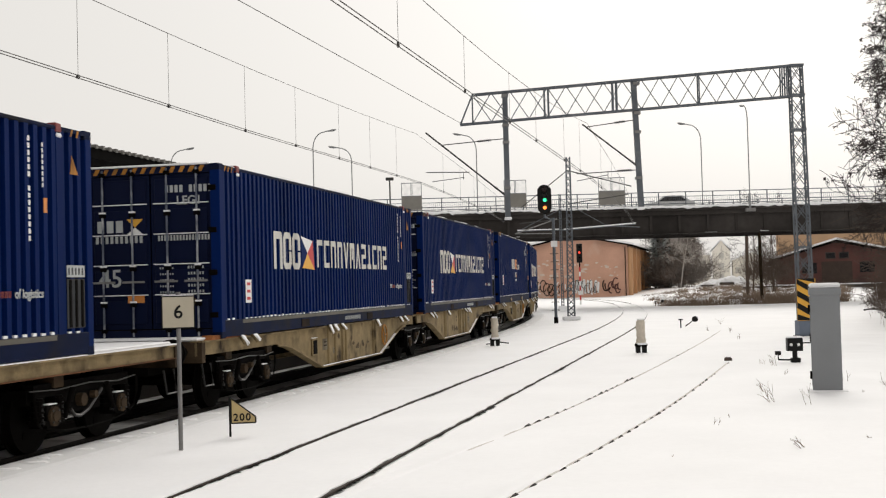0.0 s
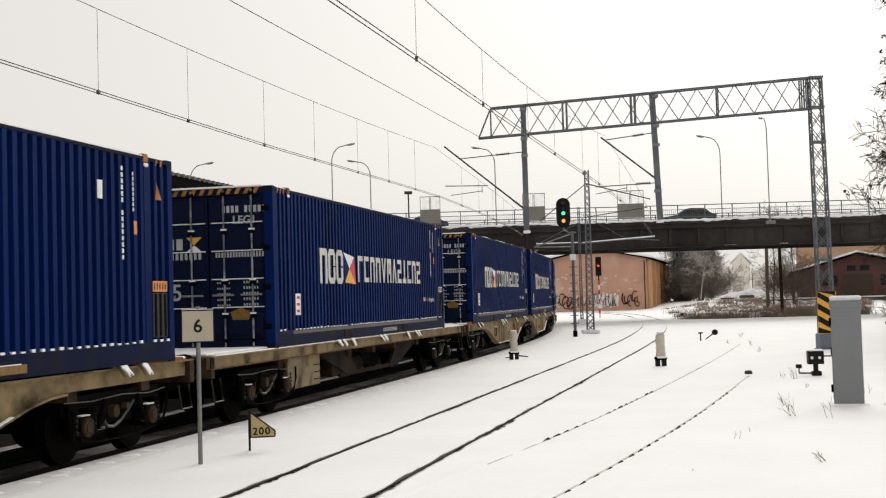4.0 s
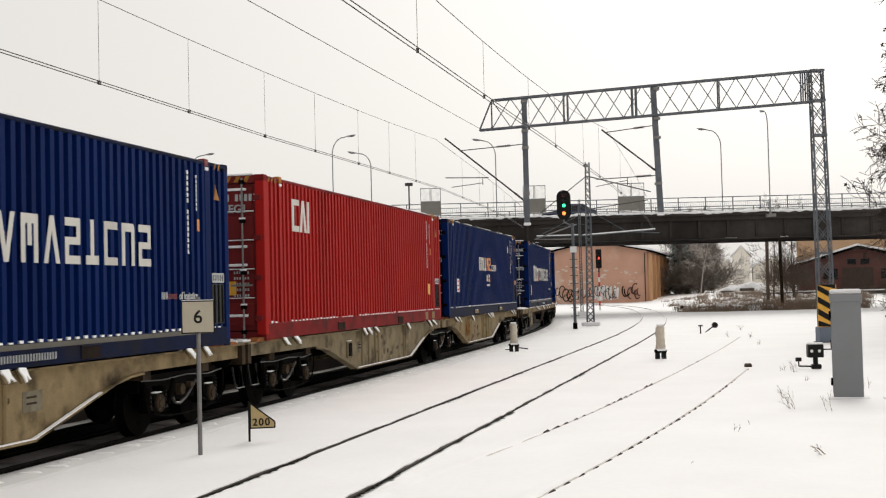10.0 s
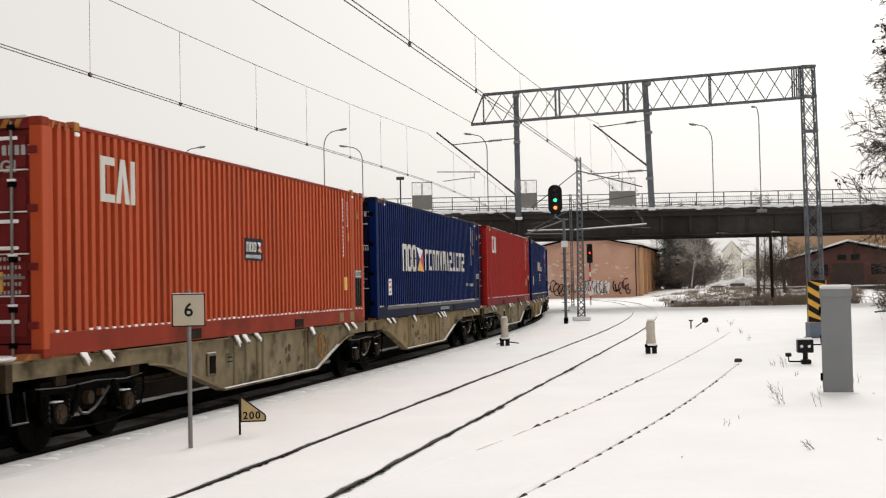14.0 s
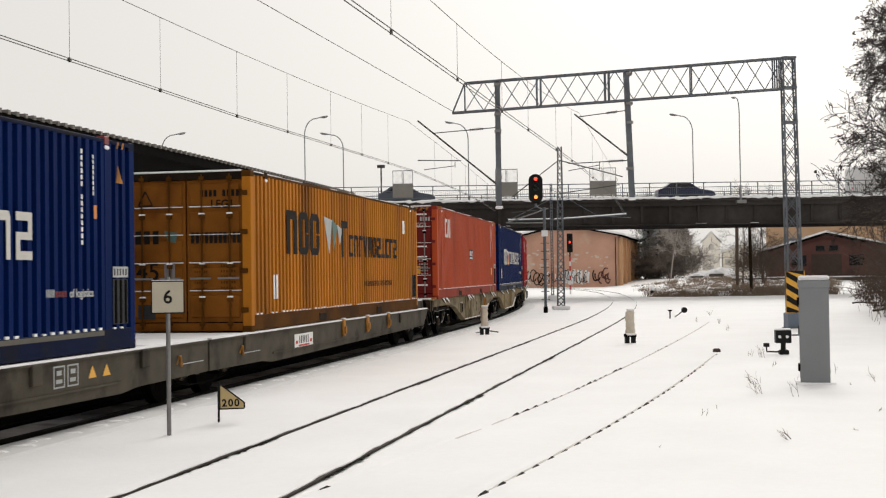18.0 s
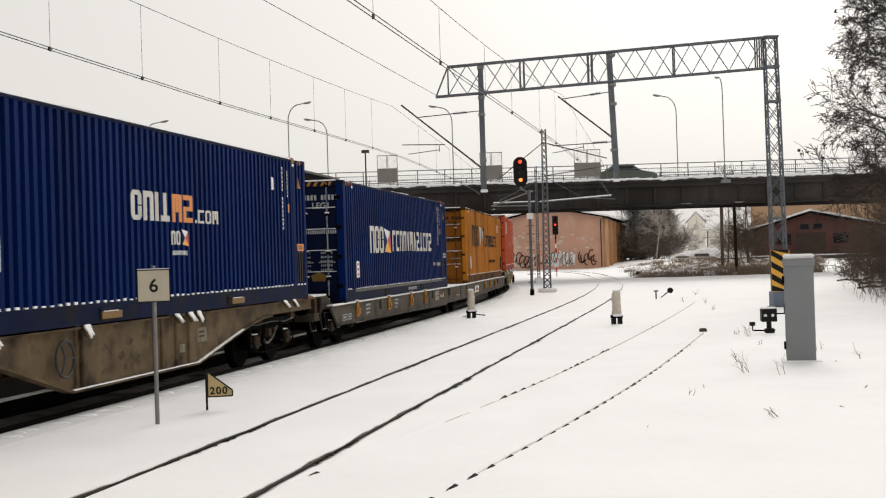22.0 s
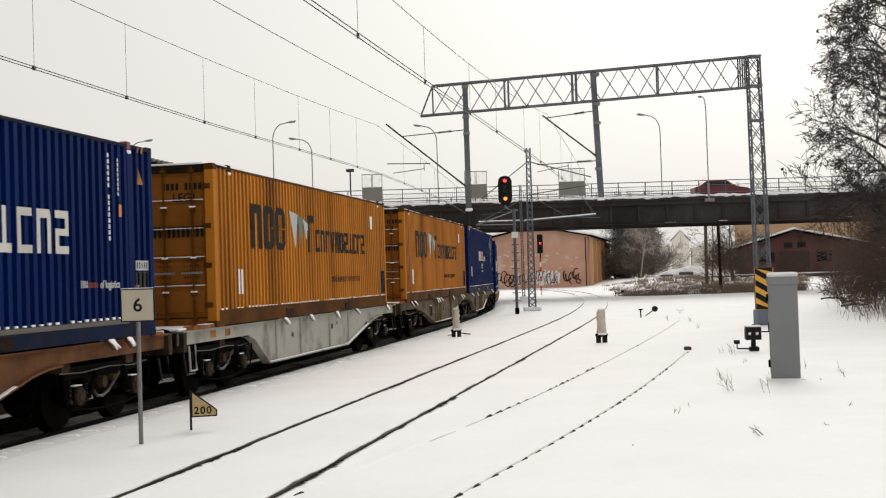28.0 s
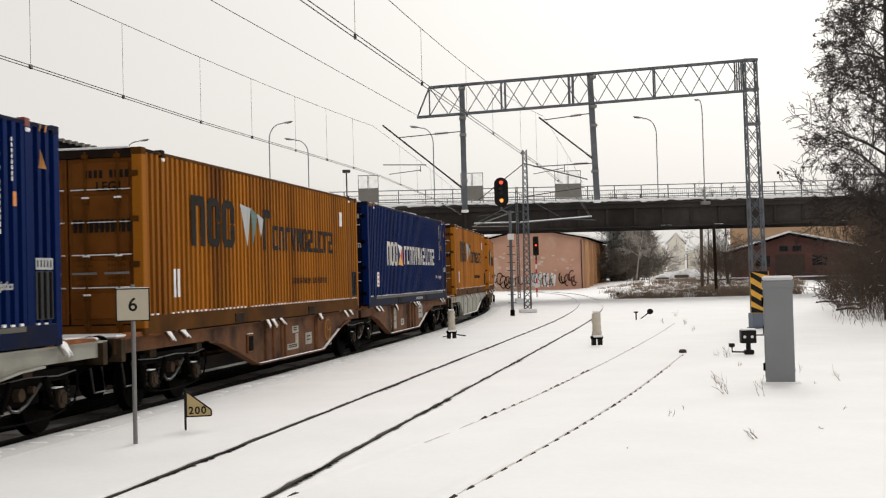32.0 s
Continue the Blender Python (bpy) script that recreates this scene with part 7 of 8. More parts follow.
def make_snow_heap(x, y, z, size, high, seed):
    h = thing("snow_heap", "heap of cleared snow beyond the dry growth", "snow heap", "snow heaps", at=pose(x, y, z))
    bm = bmesh.new()
    bmesh.ops.create_icosphere(bm, subdivisions=4, radius=1.0)
    for v in bm.verts:
        k = 1 + 0.45 * noise.noise((v.co.x * 1.4 + seed, v.co.y * 1.4, v.co.z * 1.4)) + 0.18 * noise.noise((v.co.x * 4 + seed, v.co.y * 4, v.co.z * 4))
        v.co = Vector((v.co.x * k * size, v.co.y * k * size * 0.5, v.co.z * k * high))
    part("snow_mound", bm, SNOW, h)
    part("slab", soft_box(-size * 0.9, size * 0.1, -size * 0.6, -size * 0.5, high * 0.2, high * 0.45, 0.05, 1), CONCRETE, h, "grey slab under the snow")


for hx, hy, hs, hh, hk in ((35.2, 165.0, 1.7, 0.9, 1), (37.6, 164.0, 1.9, 1.5, 2), (39.6, 166.0, 1.3, 1.2, 3)):
    make_snow_heap(hx, hy, 0.85, hs, hh, hk * 7)


# ---- trees, thickets and dry stalks ----
def grow(bm, leaves, p, d, length, r, depth, rng, spread, up, thin=0.011):
    """A limb that bends and forks; its last twigs may bear withered leaves."""
    seg = 3 if depth > 1 else 2
    r = max(r, thin)
    for k in range(seg):
        d = (d + Vector((rng.uniform(-1, 1), rng.uniform(-1, 1), rng.uniform(-0.6, 1) * up)) * 0.20).normalized()
        q = p + d * (length / seg)
        add_tube(bm, p, q, r, 6 if depth > 2 else 3, r * 0.84, caps=False)
        p, r = q, r * 0.84
        if depth > 0 and (k > 0 or depth < 3):
            for n in range(2 if thin > 0.012 else rng.choice((1, 2))):
                side = d.cross(Vector((rng.uniform(-1, 1), rng.uniform(-1, 1), rng.uniform(-1, 1)))).normalized()
                nd = (d * (1 - spread) + side * spread + Vector((0, 0, 0.12 * up))).normalized()
                grow(bm, leaves, p, nd, length * rng.uniform(0.55, 0.8), r * 0.62, depth - 1, rng, spread, up, thin)
    if depth == 0 and leaves is not None and rng.random() < 0.26:
        for n in range(rng.randint(1, 4)):
            c = p + Vector((rng.uniform(-1, 1), rng.uniform(-1, 1), rng.uniform(-1, 0.4))) * 0.14
            u = Vector((rng.uniform(-1, 1), rng.uniform(-1, 1), rng.uniform(-1, 1))).normalized() * rng.uniform(0.05, 0.10)
            v = u.orthogonal().normalized() * rng.uniform(0.03, 0.07)
            leaves.faces.new([leaves.verts.new(c + a) for a in (-u, v, u, -v)])


def make_tree(name, label, x, y, z, height, r, depth, seed, lean=(0, 0), leafy=True, mat=None, first=0.28, spread=0.62, limbs=7, thin=0.011):
    t = thing(name, label, "tree", at=pose(x, y, z))
    rng = random.Random(seed)
    bm, lv = bmesh.new(), bmesh.new()
    p, d = Vector((0, 0, -0.3)), Vector((lean[0], lean[1], 1)).normalized()
    n = 8
    for k in range(n):
        q = p + d * height / n
        add_tube(bm, p, q, r * (1 - 0.85 * k / n), 8, r * (1 - 0.85 * (k + 1) / n), caps=False)
        if (k + 1) / n > first:
            for j in range(max(1, limbs // (n - 2))):
                a = rng.uniform(0, math.tau)
                nd = Vector((math.cos(a), math.sin(a), rng.uniform(0.25, 0.9))).normalized()
                grow(bm, lv if leafy else None, q, nd, height * rng.uniform(0.13, 0.205) * (1.15 - 0.5 * k / n), r * 0.42 * (1.1 - 0.8 * k / n), depth, rng, spread, 0.5, thin)
        p = q
        d = (d + Vector((rng.uniform(-1, 1), rng.uniform(-1, 1), 0)) * 0.07).normalized()
    part("trunk", bm, mat or BARK, t, "bare dark trunk, limbs and twigs")
    if leafy and lv.faces:
        tagged(part("withered_leaf", lv, DEAD_LEAF, t, "scattered withered brown leaves"), kind="stuff")
    else:
        lv.free()
    return t


def make_thicket(label, x, y, z, size, stems, seed, depth=2, mat=None, thin=0.0075):
    t = thing("bare_shrub", label, "shrub", "bare shrubs", at=pose(x, y, z))
    rng = random.Random(seed)
    bm = bmesh.new()
    for k in range(stems):
        a, o = rng.uniform(0, math.tau), rng.uniform(0, 0.35) * size
        d = Vector((math.cos(a) * 0.55, math.sin(a) * 0.55, 1)).normalized()
        grow(bm, None, Vector((o * math.cos(a), o * math.sin(a), -0.15)), d, size * rng.uniform(0.4, 0.75), 0.013 * size ** 0.5, depth, rng, 0.45, 0.3, thin)
    tagged(part("branchwork", bm, mat or SHRUB_BARK, t, "tangle of thin bare stems"), kind="stuff")
    return t


def seed_bunch(leaves, p, rng, size):
    """A hanging bunch of withered seed wings."""
    for n in range(rng.randint(4, 8)):
        c = p + Vector((rng.uniform(-1, 1), rng.uniform(-1, 1), rng.uniform(-1.3, 0.3))) * size
        u = Vector((rng.uniform(-1, 1), rng.uniform(-1, 1), rng.uniform(-1, 1))).normalized() * size * rng.uniform(0.45, 0.9)
        v = u.orthogonal().normalized() * size * rng.uniform(0.3, 0.6)
        leaves.faces.new([leaves.verts.new(c + q) for q in (-u, v, u, -v)])


def limb(bm, leaves, p, d, length, r, depth, rng, sag, thin, forks=0.45):
    """A limb that rises, arches over and forks into ever finer drooping twigs."""
    seg = (3, 4, 5, 7)[min(depth, 3)]
    bend = Vector((rng.uniform(-1, 1), rng.uniform(-1, 1), rng.uniform(-0.5, 0.5))) * 0.07
    for k in range(seg):
        d = (d + bend + Vector((rng.uniform(-1, 1), rng.uniform(-1, 1), rng.uniform(-1, 1))) * 0.11 - Vector((0, 0, sag))).normalized()
        q = p + d * (length / seg)
        r1 = max(r * 0.86, thin)
        add_tube(bm, p, q, max(r, thin), 5 if depth > 2 else 3, r1, caps=False)
        p, r = q, r1
        if depth > 0 and k > 0:
            for n in range(2 if rng.random() < forks else 1):
                side = d.cross(Vector((rng.uniform(-1, 1), rng.uniform(-1, 1), rng.uniform(-1, 1)))).normalized()
                f = rng.uniform(0.42, 0.62)
                nd = (d * (1 - f) + side * f + Vector((0, 0, 0.10))).normalized()
                limb(bm, leaves, p, nd, length * rng.uniform(0.42, 0.62), r * 0.62, depth - 1, rng, sag * 0.9, thin, forks)
    if depth == 0 and leaves is not None and rng.random() < 0.23:
        seed_bunch(leaves, p, rng, rng.uniform(0.05, 0.10))


def make_yard_tree(label, x, y, height, r, limbs, seed):
    t = thing("bare_tree", label, "tree", at=pose(x, y, 0.0))
    rng = random.Random(seed)
    bm, lv = bmesh.new(), bmesh.new()
    p, d = Vector((0, 0, -0.3)), Vector((0.01, 0, 1)).normalized()
    n = 16
    for k in range(n):
        q = p + d * height / n
        add_tube(bm, p, q, r * (1 - 0.8 * k / n), 9, r * (1 - 0.8 * (k + 1) / n), caps=False)
        p = q
        d = (d + Vector((rng.uniform(-1, 1), rng.uniform(-1, 1), 0)) * 0.05 + Vector((0.0, 0, 0.02))).normalized()
        f = (k + 1) / n
        if f > 0.24:
            for j in range(limbs):
                a = (j + rng.uniform(-0.35, 0.35)) * math.tau / limbs + k * 1.1
                nd = Vector((math.cos(a), math.sin(a), rng.uniform(0.30, 0.70))).normalized()
                limb(bm, lv, p, nd, height * (0.225 - 0.11 * f) * rng.uniform(0.8, 1.1), r * 0.36 * (1.15 - 0.7 * f), 3, rng, 0.05, 0.0105, 0.5)
    part("trunk", bm, BARK, t, "bare dark trunk, limbs and twigs")
    tagged(part("dead_foliage", lv, DEAD_LEAF, t, "scattered bunches of withered brown seeds"), kind="stuff")


make_yard_tree("tall bare tree with arching limbs and bunches of withered seeds", 18.15, 46.0, 14.5, 0.21, 3, 11)


def make_canes(x, y, size, stems, seed, mat):
    """A shrub of arching canes that fork near their tips; snow lies on some of the flatter ones."""
    t = thing("bare_shrub", "tangled bare shrub of arching canes standing in snow", "shrub", "bare shrubs", at=pose(x, y, 0.0))
    rng = random.Random(seed)
    bm, snow = bmesh.new(), bmesh.new()
    for k in range(stems):
        a, o = rng.uniform(0, math.tau), rng.uniform(0, 0.18) * size
        d = Vector((math.cos(a) * 0.42, math.sin(a) * 0.42, 1)).normalized()
        limb(bm, None, Vector((o * math.cos(a), o * math.sin(a), -0.15)), d, size * rng.uniform(0.6, 1.1), 0.014, 2 if size > 1.3 else 1, rng, 0.015, 0.0085)
    for k in range(int(1.6 * size)):
        a, o, z = rng.uniform(0, math.tau), rng.uniform(0.1, 0.4) * size, rng.uniform(0.15, 0.75) * size
        p = Vector((o * math.cos(a), o * math.sin(a), z))
        w = Vector((math.cos(a + rng.uniform(-1, 1)), math.sin(a + rng.uniform(-1, 1)), rng.uniform(-0.5, 0.4))) * rng.uniform(0.06, 0.2)
        add_tube(bm, p - w * 1.3, p + w * 1.4, 0.010, 4, 0.006, caps=False)
        add_tube(snow, p - w + Vector((0, 0, 0.012)), p + w + Vector((0, 0, 0.010)), 0.010, 4, 0.006)
    tagged(part("branchwork", bm, mat, t, "tangle of thin bare canes"), kind="stuff")
    tagged(part("cane_snow", snow, SNOW, t, "streaks of snow on the canes"), kind="stuff")


for k, (tx, ty, ts, tn) in enumerate(((17.3, 46.5, 0.7, 3), (18.2, 47.5, 1.6, 4), (18.1, 44.0, 1.0, 3), (19.0, 46.5, 2.6, 5), (18.2, 50.5, 0.9, 4), (19.6, 49.5, 3.4, 6), (19.2, 53.5, 1.4, 4),
                                      (19.9, 44.5, 3.4, 6), (20.4, 52.0, 4.0, 7), (20.8, 47.5, 4.2, 7), (22.2, 56.0, 3.8, 7), (24.9, 63.0, 3.8, 7), (28.2, 72.0, 3.6, 7), (31.6, 82.0, 3.4, 7), (19.4, 48.2, 2.2, 4),
                                      (21.0, 50.5, 3.8, 7), (22.2, 52.5, 4.2, 8), (23.4, 58.0, 3.8, 7), (26.2, 66.0, 3.8, 7), (21.0, 60.0, 0.9, 4), (23.0, 66.0, 0.9, 4), (25.2, 74.0, 1.1, 5), (27.4, 80.0, 1.2, 5), (21.6, 58.0, 1.2, 4), (24.0, 57.0, 4.8, 9), (25.2, 60.0, 5.0, 9), (23.0, 53.5, 4.8, 9), (27.6, 66.0, 5.0, 9), (22.4, 49.5, 4.8, 8),
                                      (20.8, 55.0, 2.2, 7), (22.3, 60.0, 2.2, 7), (24.4, 66.0, 2.0, 7), (20.1, 47.2, 2.2, 6), (20.4, 44.5, 2.4, 6), (26.6, 74.0, 2.2, 7), (29.0, 82.0, 2.2, 7), (20.6, 57.5, 1.4, 8), (21.8, 61.5, 1.5, 8), (23.2, 64.0, 1.4, 8), (24.6, 69.0, 1.5, 8), (26.0, 72.0, 1.4, 8), (19.6, 51.5, 1.4, 7), (20.2, 53.6, 1.6, 8), (18.9, 49.0, 1.4, 6))):
    make_canes(tx, ty, ts, tn + (5 if tx > 19.5 and ts > 3 else 0), 40 + k, SHRUB_BARK)


def make_fallen_branch(x, y, length, turn, seed):
    t = thing("fallen_branch", "dark fallen branch half buried in the snow", "branch", "fallen branches", at=pose(x, y, 0.0, 0, 0, turn))
    rng = random.Random(seed)
    bm, snow = bmesh.new(), bmesh.new()
    pts = [(length * k / 6, rng.uniform(-0.06, 0.06), 0.03 + 0.03 * math.sin(k * math.pi / 6) + rng.uniform(-0.03, 0.03)) for k in range(7)]
    for a, b in zip(pts, pts[1:]):
        add_tube(bm, a, b, 0.055, 6, 0.050)
        if rng.random() < 0.6:
            add_tube(snow, (a[0], a[1], a[2] + 0.04), (b[0], b[1], b[2] + 0.04), 0.034, 5, 0.03)
    for k in range(5):
        p = Vector(pts[rng.randint(1, 6)])
        limb(bm, None, p, Vector((rng.uniform(-0.4, 1), rng.uniform(-0.6, 0.6), 0.55)).normalized(), length * rng.uniform(0.2, 0.4), 0.018, 1, rng, 0.02, 0.009)
    part("bough", bm, BARK, t, "dark bough with a few side twigs")
    part("bough_snow", snow, SNOW, t, "snow lying on the bough")


make_fallen_branch(23.0, 68.6, 2.2, 40, 5)
make_fallen_branch(22.4, 63.5, 1.6, -15, 6)
make_fallen_branch(20.0, 57.0, 1.5, 20, 7)


def make_conifer(x, y, z, h, seed):
    t = thing("conifer", "grey-green conifer paled for haze", "tree", "far trees", at=pose(x, y, z))
    rng = random.Random(seed)
    part("trunk", tubes(((0, 0, -0.5), (0, 0, h * 0.9), 0.16)), BARK, t)
    bm = bmesh.new()
    n = int(h * 70)
    for k in range(n):
        f = rng.random() ** 1.3
        zz = h * (0.03 + 0.97 * f)
        rr = (1 - f) * h * 0.24 * math.sqrt(rng.random()) + 0.1
        a = rng.uniform(0, math.tau)
        c = Vector((rr * math.cos(a), rr * math.sin(a), zz))
        o = Vector((math.cos(a), math.sin(a), -0.45)).normalized() * rng.uniform(0.3, 0.8)
        w = Vector((-math.sin(a), math.cos(a), rng.uniform(-0.2, 0.2))) * rng.uniform(0.10, 0.28)
        bm.faces.new([bm.verts.new(c + q) for q in (-o * 0.3 - w, o, -o * 0.3 + w)])
    part("crown", bm, NEEDLE, t, "uneven crown of drooping sprays")


crng = random.Random(77)
for k in range(9):
    cy = 188 + crng.uniform(0, 16)
    make_conifer(24.75 + (cy - 168) * 0.2364 + 1.9 + crng.uniform(0, 2.3), cy, 0.9, crng.uniform(8.0, 11.5), 300 + k)
for k, (bx, by, bh) in enumerate(((33.7, 178.0, 10.0), (35.6, 190.0, 11.5), (36.4, 192.0, 10.0), (35.6, 194.0, 10.5), (34.4, 190.0, 9.0), (36.9, 196.0, 9.5), (35.9, 188.0, 11.0), (33.6, 187.0, 10.0), (36.2, 190.0, 8.0), (35.2, 185.0, 8.0), (34.0, 195.0, 11.0), (37.0, 193.0, 9.0), (37.6, 190.0, 9.5), (38.0, 194.0, 8.5))):
    make_tree("bare_birch", "slender bare tree at the edge of the far wood", bx, by, 0.9, bh, 0.10, 3, 500 + k, (0.10 if k == 0 else crng.uniform(-0.12, 0.12), 0), False, BIRCH if k in (0, 5) else FAR_TWIG, limbs=22, spread=0.5, thin=0.018)
for k, (bx, by, bh) in enumerate(((30.9, 125.0, 9.0), (32.9, 125.0, 8.0), (34.3, 130.0, 9.0), (58.0, 160.0, 12.0), (62.0, 150.0, 12.0))):
    make_tree("bare_tree", "slender bare tree beyond the bridge", bx, by, 0.3, bh, 0.10, 3, 600 + k, (crng.uniform(-0.03, 0.03), 0), False, SHRUB_BARK, limbs=16, spread=0.5)


for k in range(11):
    make_thicket("haze-paled shrub at the foot of the far wood", 31.4 + k * 0.52 + crng.uniform(-0.3, 0.3), 181.5 + crng.uniform(0, 6), 0.8, crng.uniform(2.2, 4.0), 9, 700 + k, 3, FAR_TWIG, 0.02)
for k, (bx, by) in enumerate(((32.4, 124.0), (34.3, 131.0), (35.6, 136.0), (33.4, 127.0), (36.0, 139.0))):
    make_thicket("bare brown shrub beyond the bridge", bx, by, 0.3, crng.uniform(2.4, 4.2), 6, 730 + k, 3, None, 0.014)


def make_dry_growth():
    """The belt of dead reeds and brush beyond the bridge."""
    rng = random.Random(21)
    bm = bmesh.new()
    for k in range(1800):
        y = 96.5 + 62.0 * rng.random() ** 1.7
        x0, x1 = 16.8 + (y - 97) * 0.14, 31.0 + (y - 97) * 0.34
        f = rng.random()
        x = x0 + (x1 - x0) * f
        edge = noise.noise((x * 0.45, y * 0.3, 9))
        if edge < 0.12 - 1.8 * f:
            continue
        z = ground_rise(x, y) - 0.08
        high = (0.35 + 0.75 * rng.random() ** 1.6) * (0.55 + 0.5 * min(1, 2 * f))
        for n in range(rng.randint(8, 22)):
            u, v = x + rng.gauss(0, 0.28), y + rng.gauss(0, 0.28)
            h = high * rng.uniform(0.4, 1.0)
            lx, ly = rng.uniform(-0.5, 0.5) * h, rng.uniform(-0.5, 0.5) * h
            w = rng.uniform(0.012, 0.03)
            bm.faces.new([bm.verts.new(c) for c in ((u - w, v, z), (u + w, v, z), (u + lx, v + ly, z + h))])
    me = mesh_of("dry_growth", bm, DRY)
    tagged(new("dry_growth", me), "belt of dead brown reeds and brush in the snow", "dry grass", kind="stuff")
    bm = bmesh.new()
    for k in range(1500):
        x, y = rng.uniform(15.0, 28.0), rng.uniform(40.0, 70.0)
        if x < 16.2 + (y - 44) * 0.34 - 1.5 * rng.random() ** 3:
            continue
        h = rng.uniform(0.2, 0.9)
        w = 0.008
        lx, ly = rng.uniform(-0.6, 0.6) * h, rng.uniform(-0.6, 0.6) * h
        bm.faces.new([bm.verts.new(c) for c in ((x - w, y, -0.1), (x + w, y, -0.1), (x + lx, y + ly, h))])
    tagged(new("dry_stalks", mesh_of("dry_stalks", bm, DRY)), "dead stalks poking out of the snowy bank", "dry grass", kind="stuff")


make_dry_growth()


def make_tussocks():
    """Humps of snow lying over the beaten-down reeds."""
    rng = random.Random(66)
    bm = bmesh.new()
    for k in range(150):
        y = 96.5 + 45.0 * rng.random() ** 1.5
        x = rng.uniform(17.5 + (y - 97) * 0.14, 31.0 + (y - 97) * 0.34)
        z, r, h = ground_rise(x, y) - 0.1, rng.uniform(0.3, 0.8), rng.uniform(0.2, 0.55)
        ring = [bm.verts.new((x + r * rng.uniform(0.7, 1.2) * math.cos(a), y + r * 0.6 * math.sin(a), z)) for a in [q * math.tau / 9 for q in range(9)]]
        mid = [bm.verts.new((x + r * 0.6 * rng.uniform(0.6, 1.2) * math.cos(a), y + r * 0.36 * math.sin(a), z + h * rng.uniform(0.7, 1.0))) for a in [q * math.tau / 9 for q in range(9)]]
        bm.faces.new(mid)
        for q in range(9):
            bm.faces.new((ring[q], ring[(q + 1) % 9], mid[(q + 1) % 9], mid[q]))
    tagged(new("snow_tussocks", mesh_of("snow_tussocks", bm, SNOW)), "humps of snow on beaten-down reeds", "snow", kind="stuff")


make_tussocks()


def make_weed(x, y, h, n, seed, lean=0.0):
    t = thing("dry_weed", "small dry weed poking through the snow", "weed", "dry weeds", at=pose(x, y, -0.05))
    rng = random.Random(seed)
    bm = bmesh.new()
    for k in range(n):
        p = Vector((rng.uniform(-0.05, 0.05), rng.uniform(-0.05, 0.05), 0))
        d = Vector((lean + rng.uniform(-0.35, 0.35), rng.uniform(-0.35, 0.35), 1)).normalized()
        grow(bm, None, p, d, h * rng.uniform(0.45, 1.0), 0.0045, 1, rng, 0.35, 0.2, 0.0028)
    tagged(part("stalk", bm, DRY, t, "thin dead stalks"), kind="stuff")


# place, height, stalks and lean of each weed
for k, (wx, wy, wh, wn, wl) in enumerate(((5.16, 19.96, 0.42, 5, -0.6), (5.50, 21.81, 0.25, 3, -0.3), (5.59, 19.42, 0.34, 2, -0.3), (7.63, 21.58, 0.34, 2, -0.2), (7.38, 28.23, 0.26, 5, -0.4), (7.24, 28.73, 0.14, 3, -0.2), (3.67, 17.01, 0.13, 2, 0.0), (4.00, 17.95, 0.08, 1, 0.0), (4.12, 14.57, 0.16, 4, -0.9), (5.14, 15.23, 0.07, 2, -0.9), (6.10, 17.28, 0.09, 2, 0.9), (2.50, 14.00, 0.07, 1, 0.0), (10.11, 48.07, 0.25, 4, -0.3), (10.59, 46.43, 0.30, 5, -0.2), (7.43, 23.38, 0.22, 2, 0.2), (9.59, 41.00, 0.20, 4, 0.3), (12.12, 54.96, 0.30, 4, 0.0), (7.02, 21.22, 0.05, 2, 0.0), (6.87, 25.49, 0.12, 3, 0.3))):
    make_weed(wx, wy, wh * 0.72, wn, 900 + k, wl)


def make_lever(x, y, turn, label):
    s = thing("point_lever", label, "point lever", "point levers", at=pose(x, y, 0, 0, 0, turn))
    part("arm", tubes(((0, 0, 0.0), (0.42, 0, 0.30), 0.022)), DARK_STEEL, s, "slanting arm")
    part("weight", tubes(((0.40, -0.07, 0.29), (0.40, 0.07, 0.29), 0.12), n=16), BLACK_PAINT, s, "round black weight")
    part("stand", tubes(((-0.2, 0, -0.1), (-0.2, 0, 0.28), 0.028), ((-0.29, 0, 0.28), (-0.11, 0, 0.28), 0.028)), DARK_STEEL, s, "short stand")


make_lever(10.1, 52.6, 0, "hand point lever with a round weight in the snow")
make_lever(17.2, 101.0, 10, "hand point lever with a round weight under the bridge")
stub = part("buried_sleeper", soft_box(6.75, 6.92, 30.3, 30.45, -0.15, 0.04, 0.03, 1), BROWN_WOOD)
tagged(stub, "end of a dark wooden sleeper in the snow", "sleeper")


def make_far_signal():
    s = thing("colour_light_signal", "distant railway signal showing red on a red and white post", "railway signal", at=pose(12.2, 112.0, 0))
    for k in range(8):
        part("mast_band", tubes(((0, 0, k * 0.42), (0, 0, (k + 1) * 0.42), 0.08), n=10), RED_PAINT if k % 2 else WHITE_PAINT, s)
    h = part("head", soft_box(-0.26, 0.26, -0.1, 0.1, 3.75, 5.45, 0.05, 2), BLACK_PAINT, s, "black signal head")
    part("mast", tubes(((0, 0, 3.3), (0, 0, 3.8), 0.06)), DARK_STEEL, s)
    for z, m in ((5.1, DARK_LENS), (4.65, RED_GLOW), (4.2, DARK_LENS)):
        part("lens", tubes(((0, -0.13, z), (0, -0.1, z), 0.085), n=14), m, h)


make_far_signal()


# ---- cars on the bridge ----
CARS = []


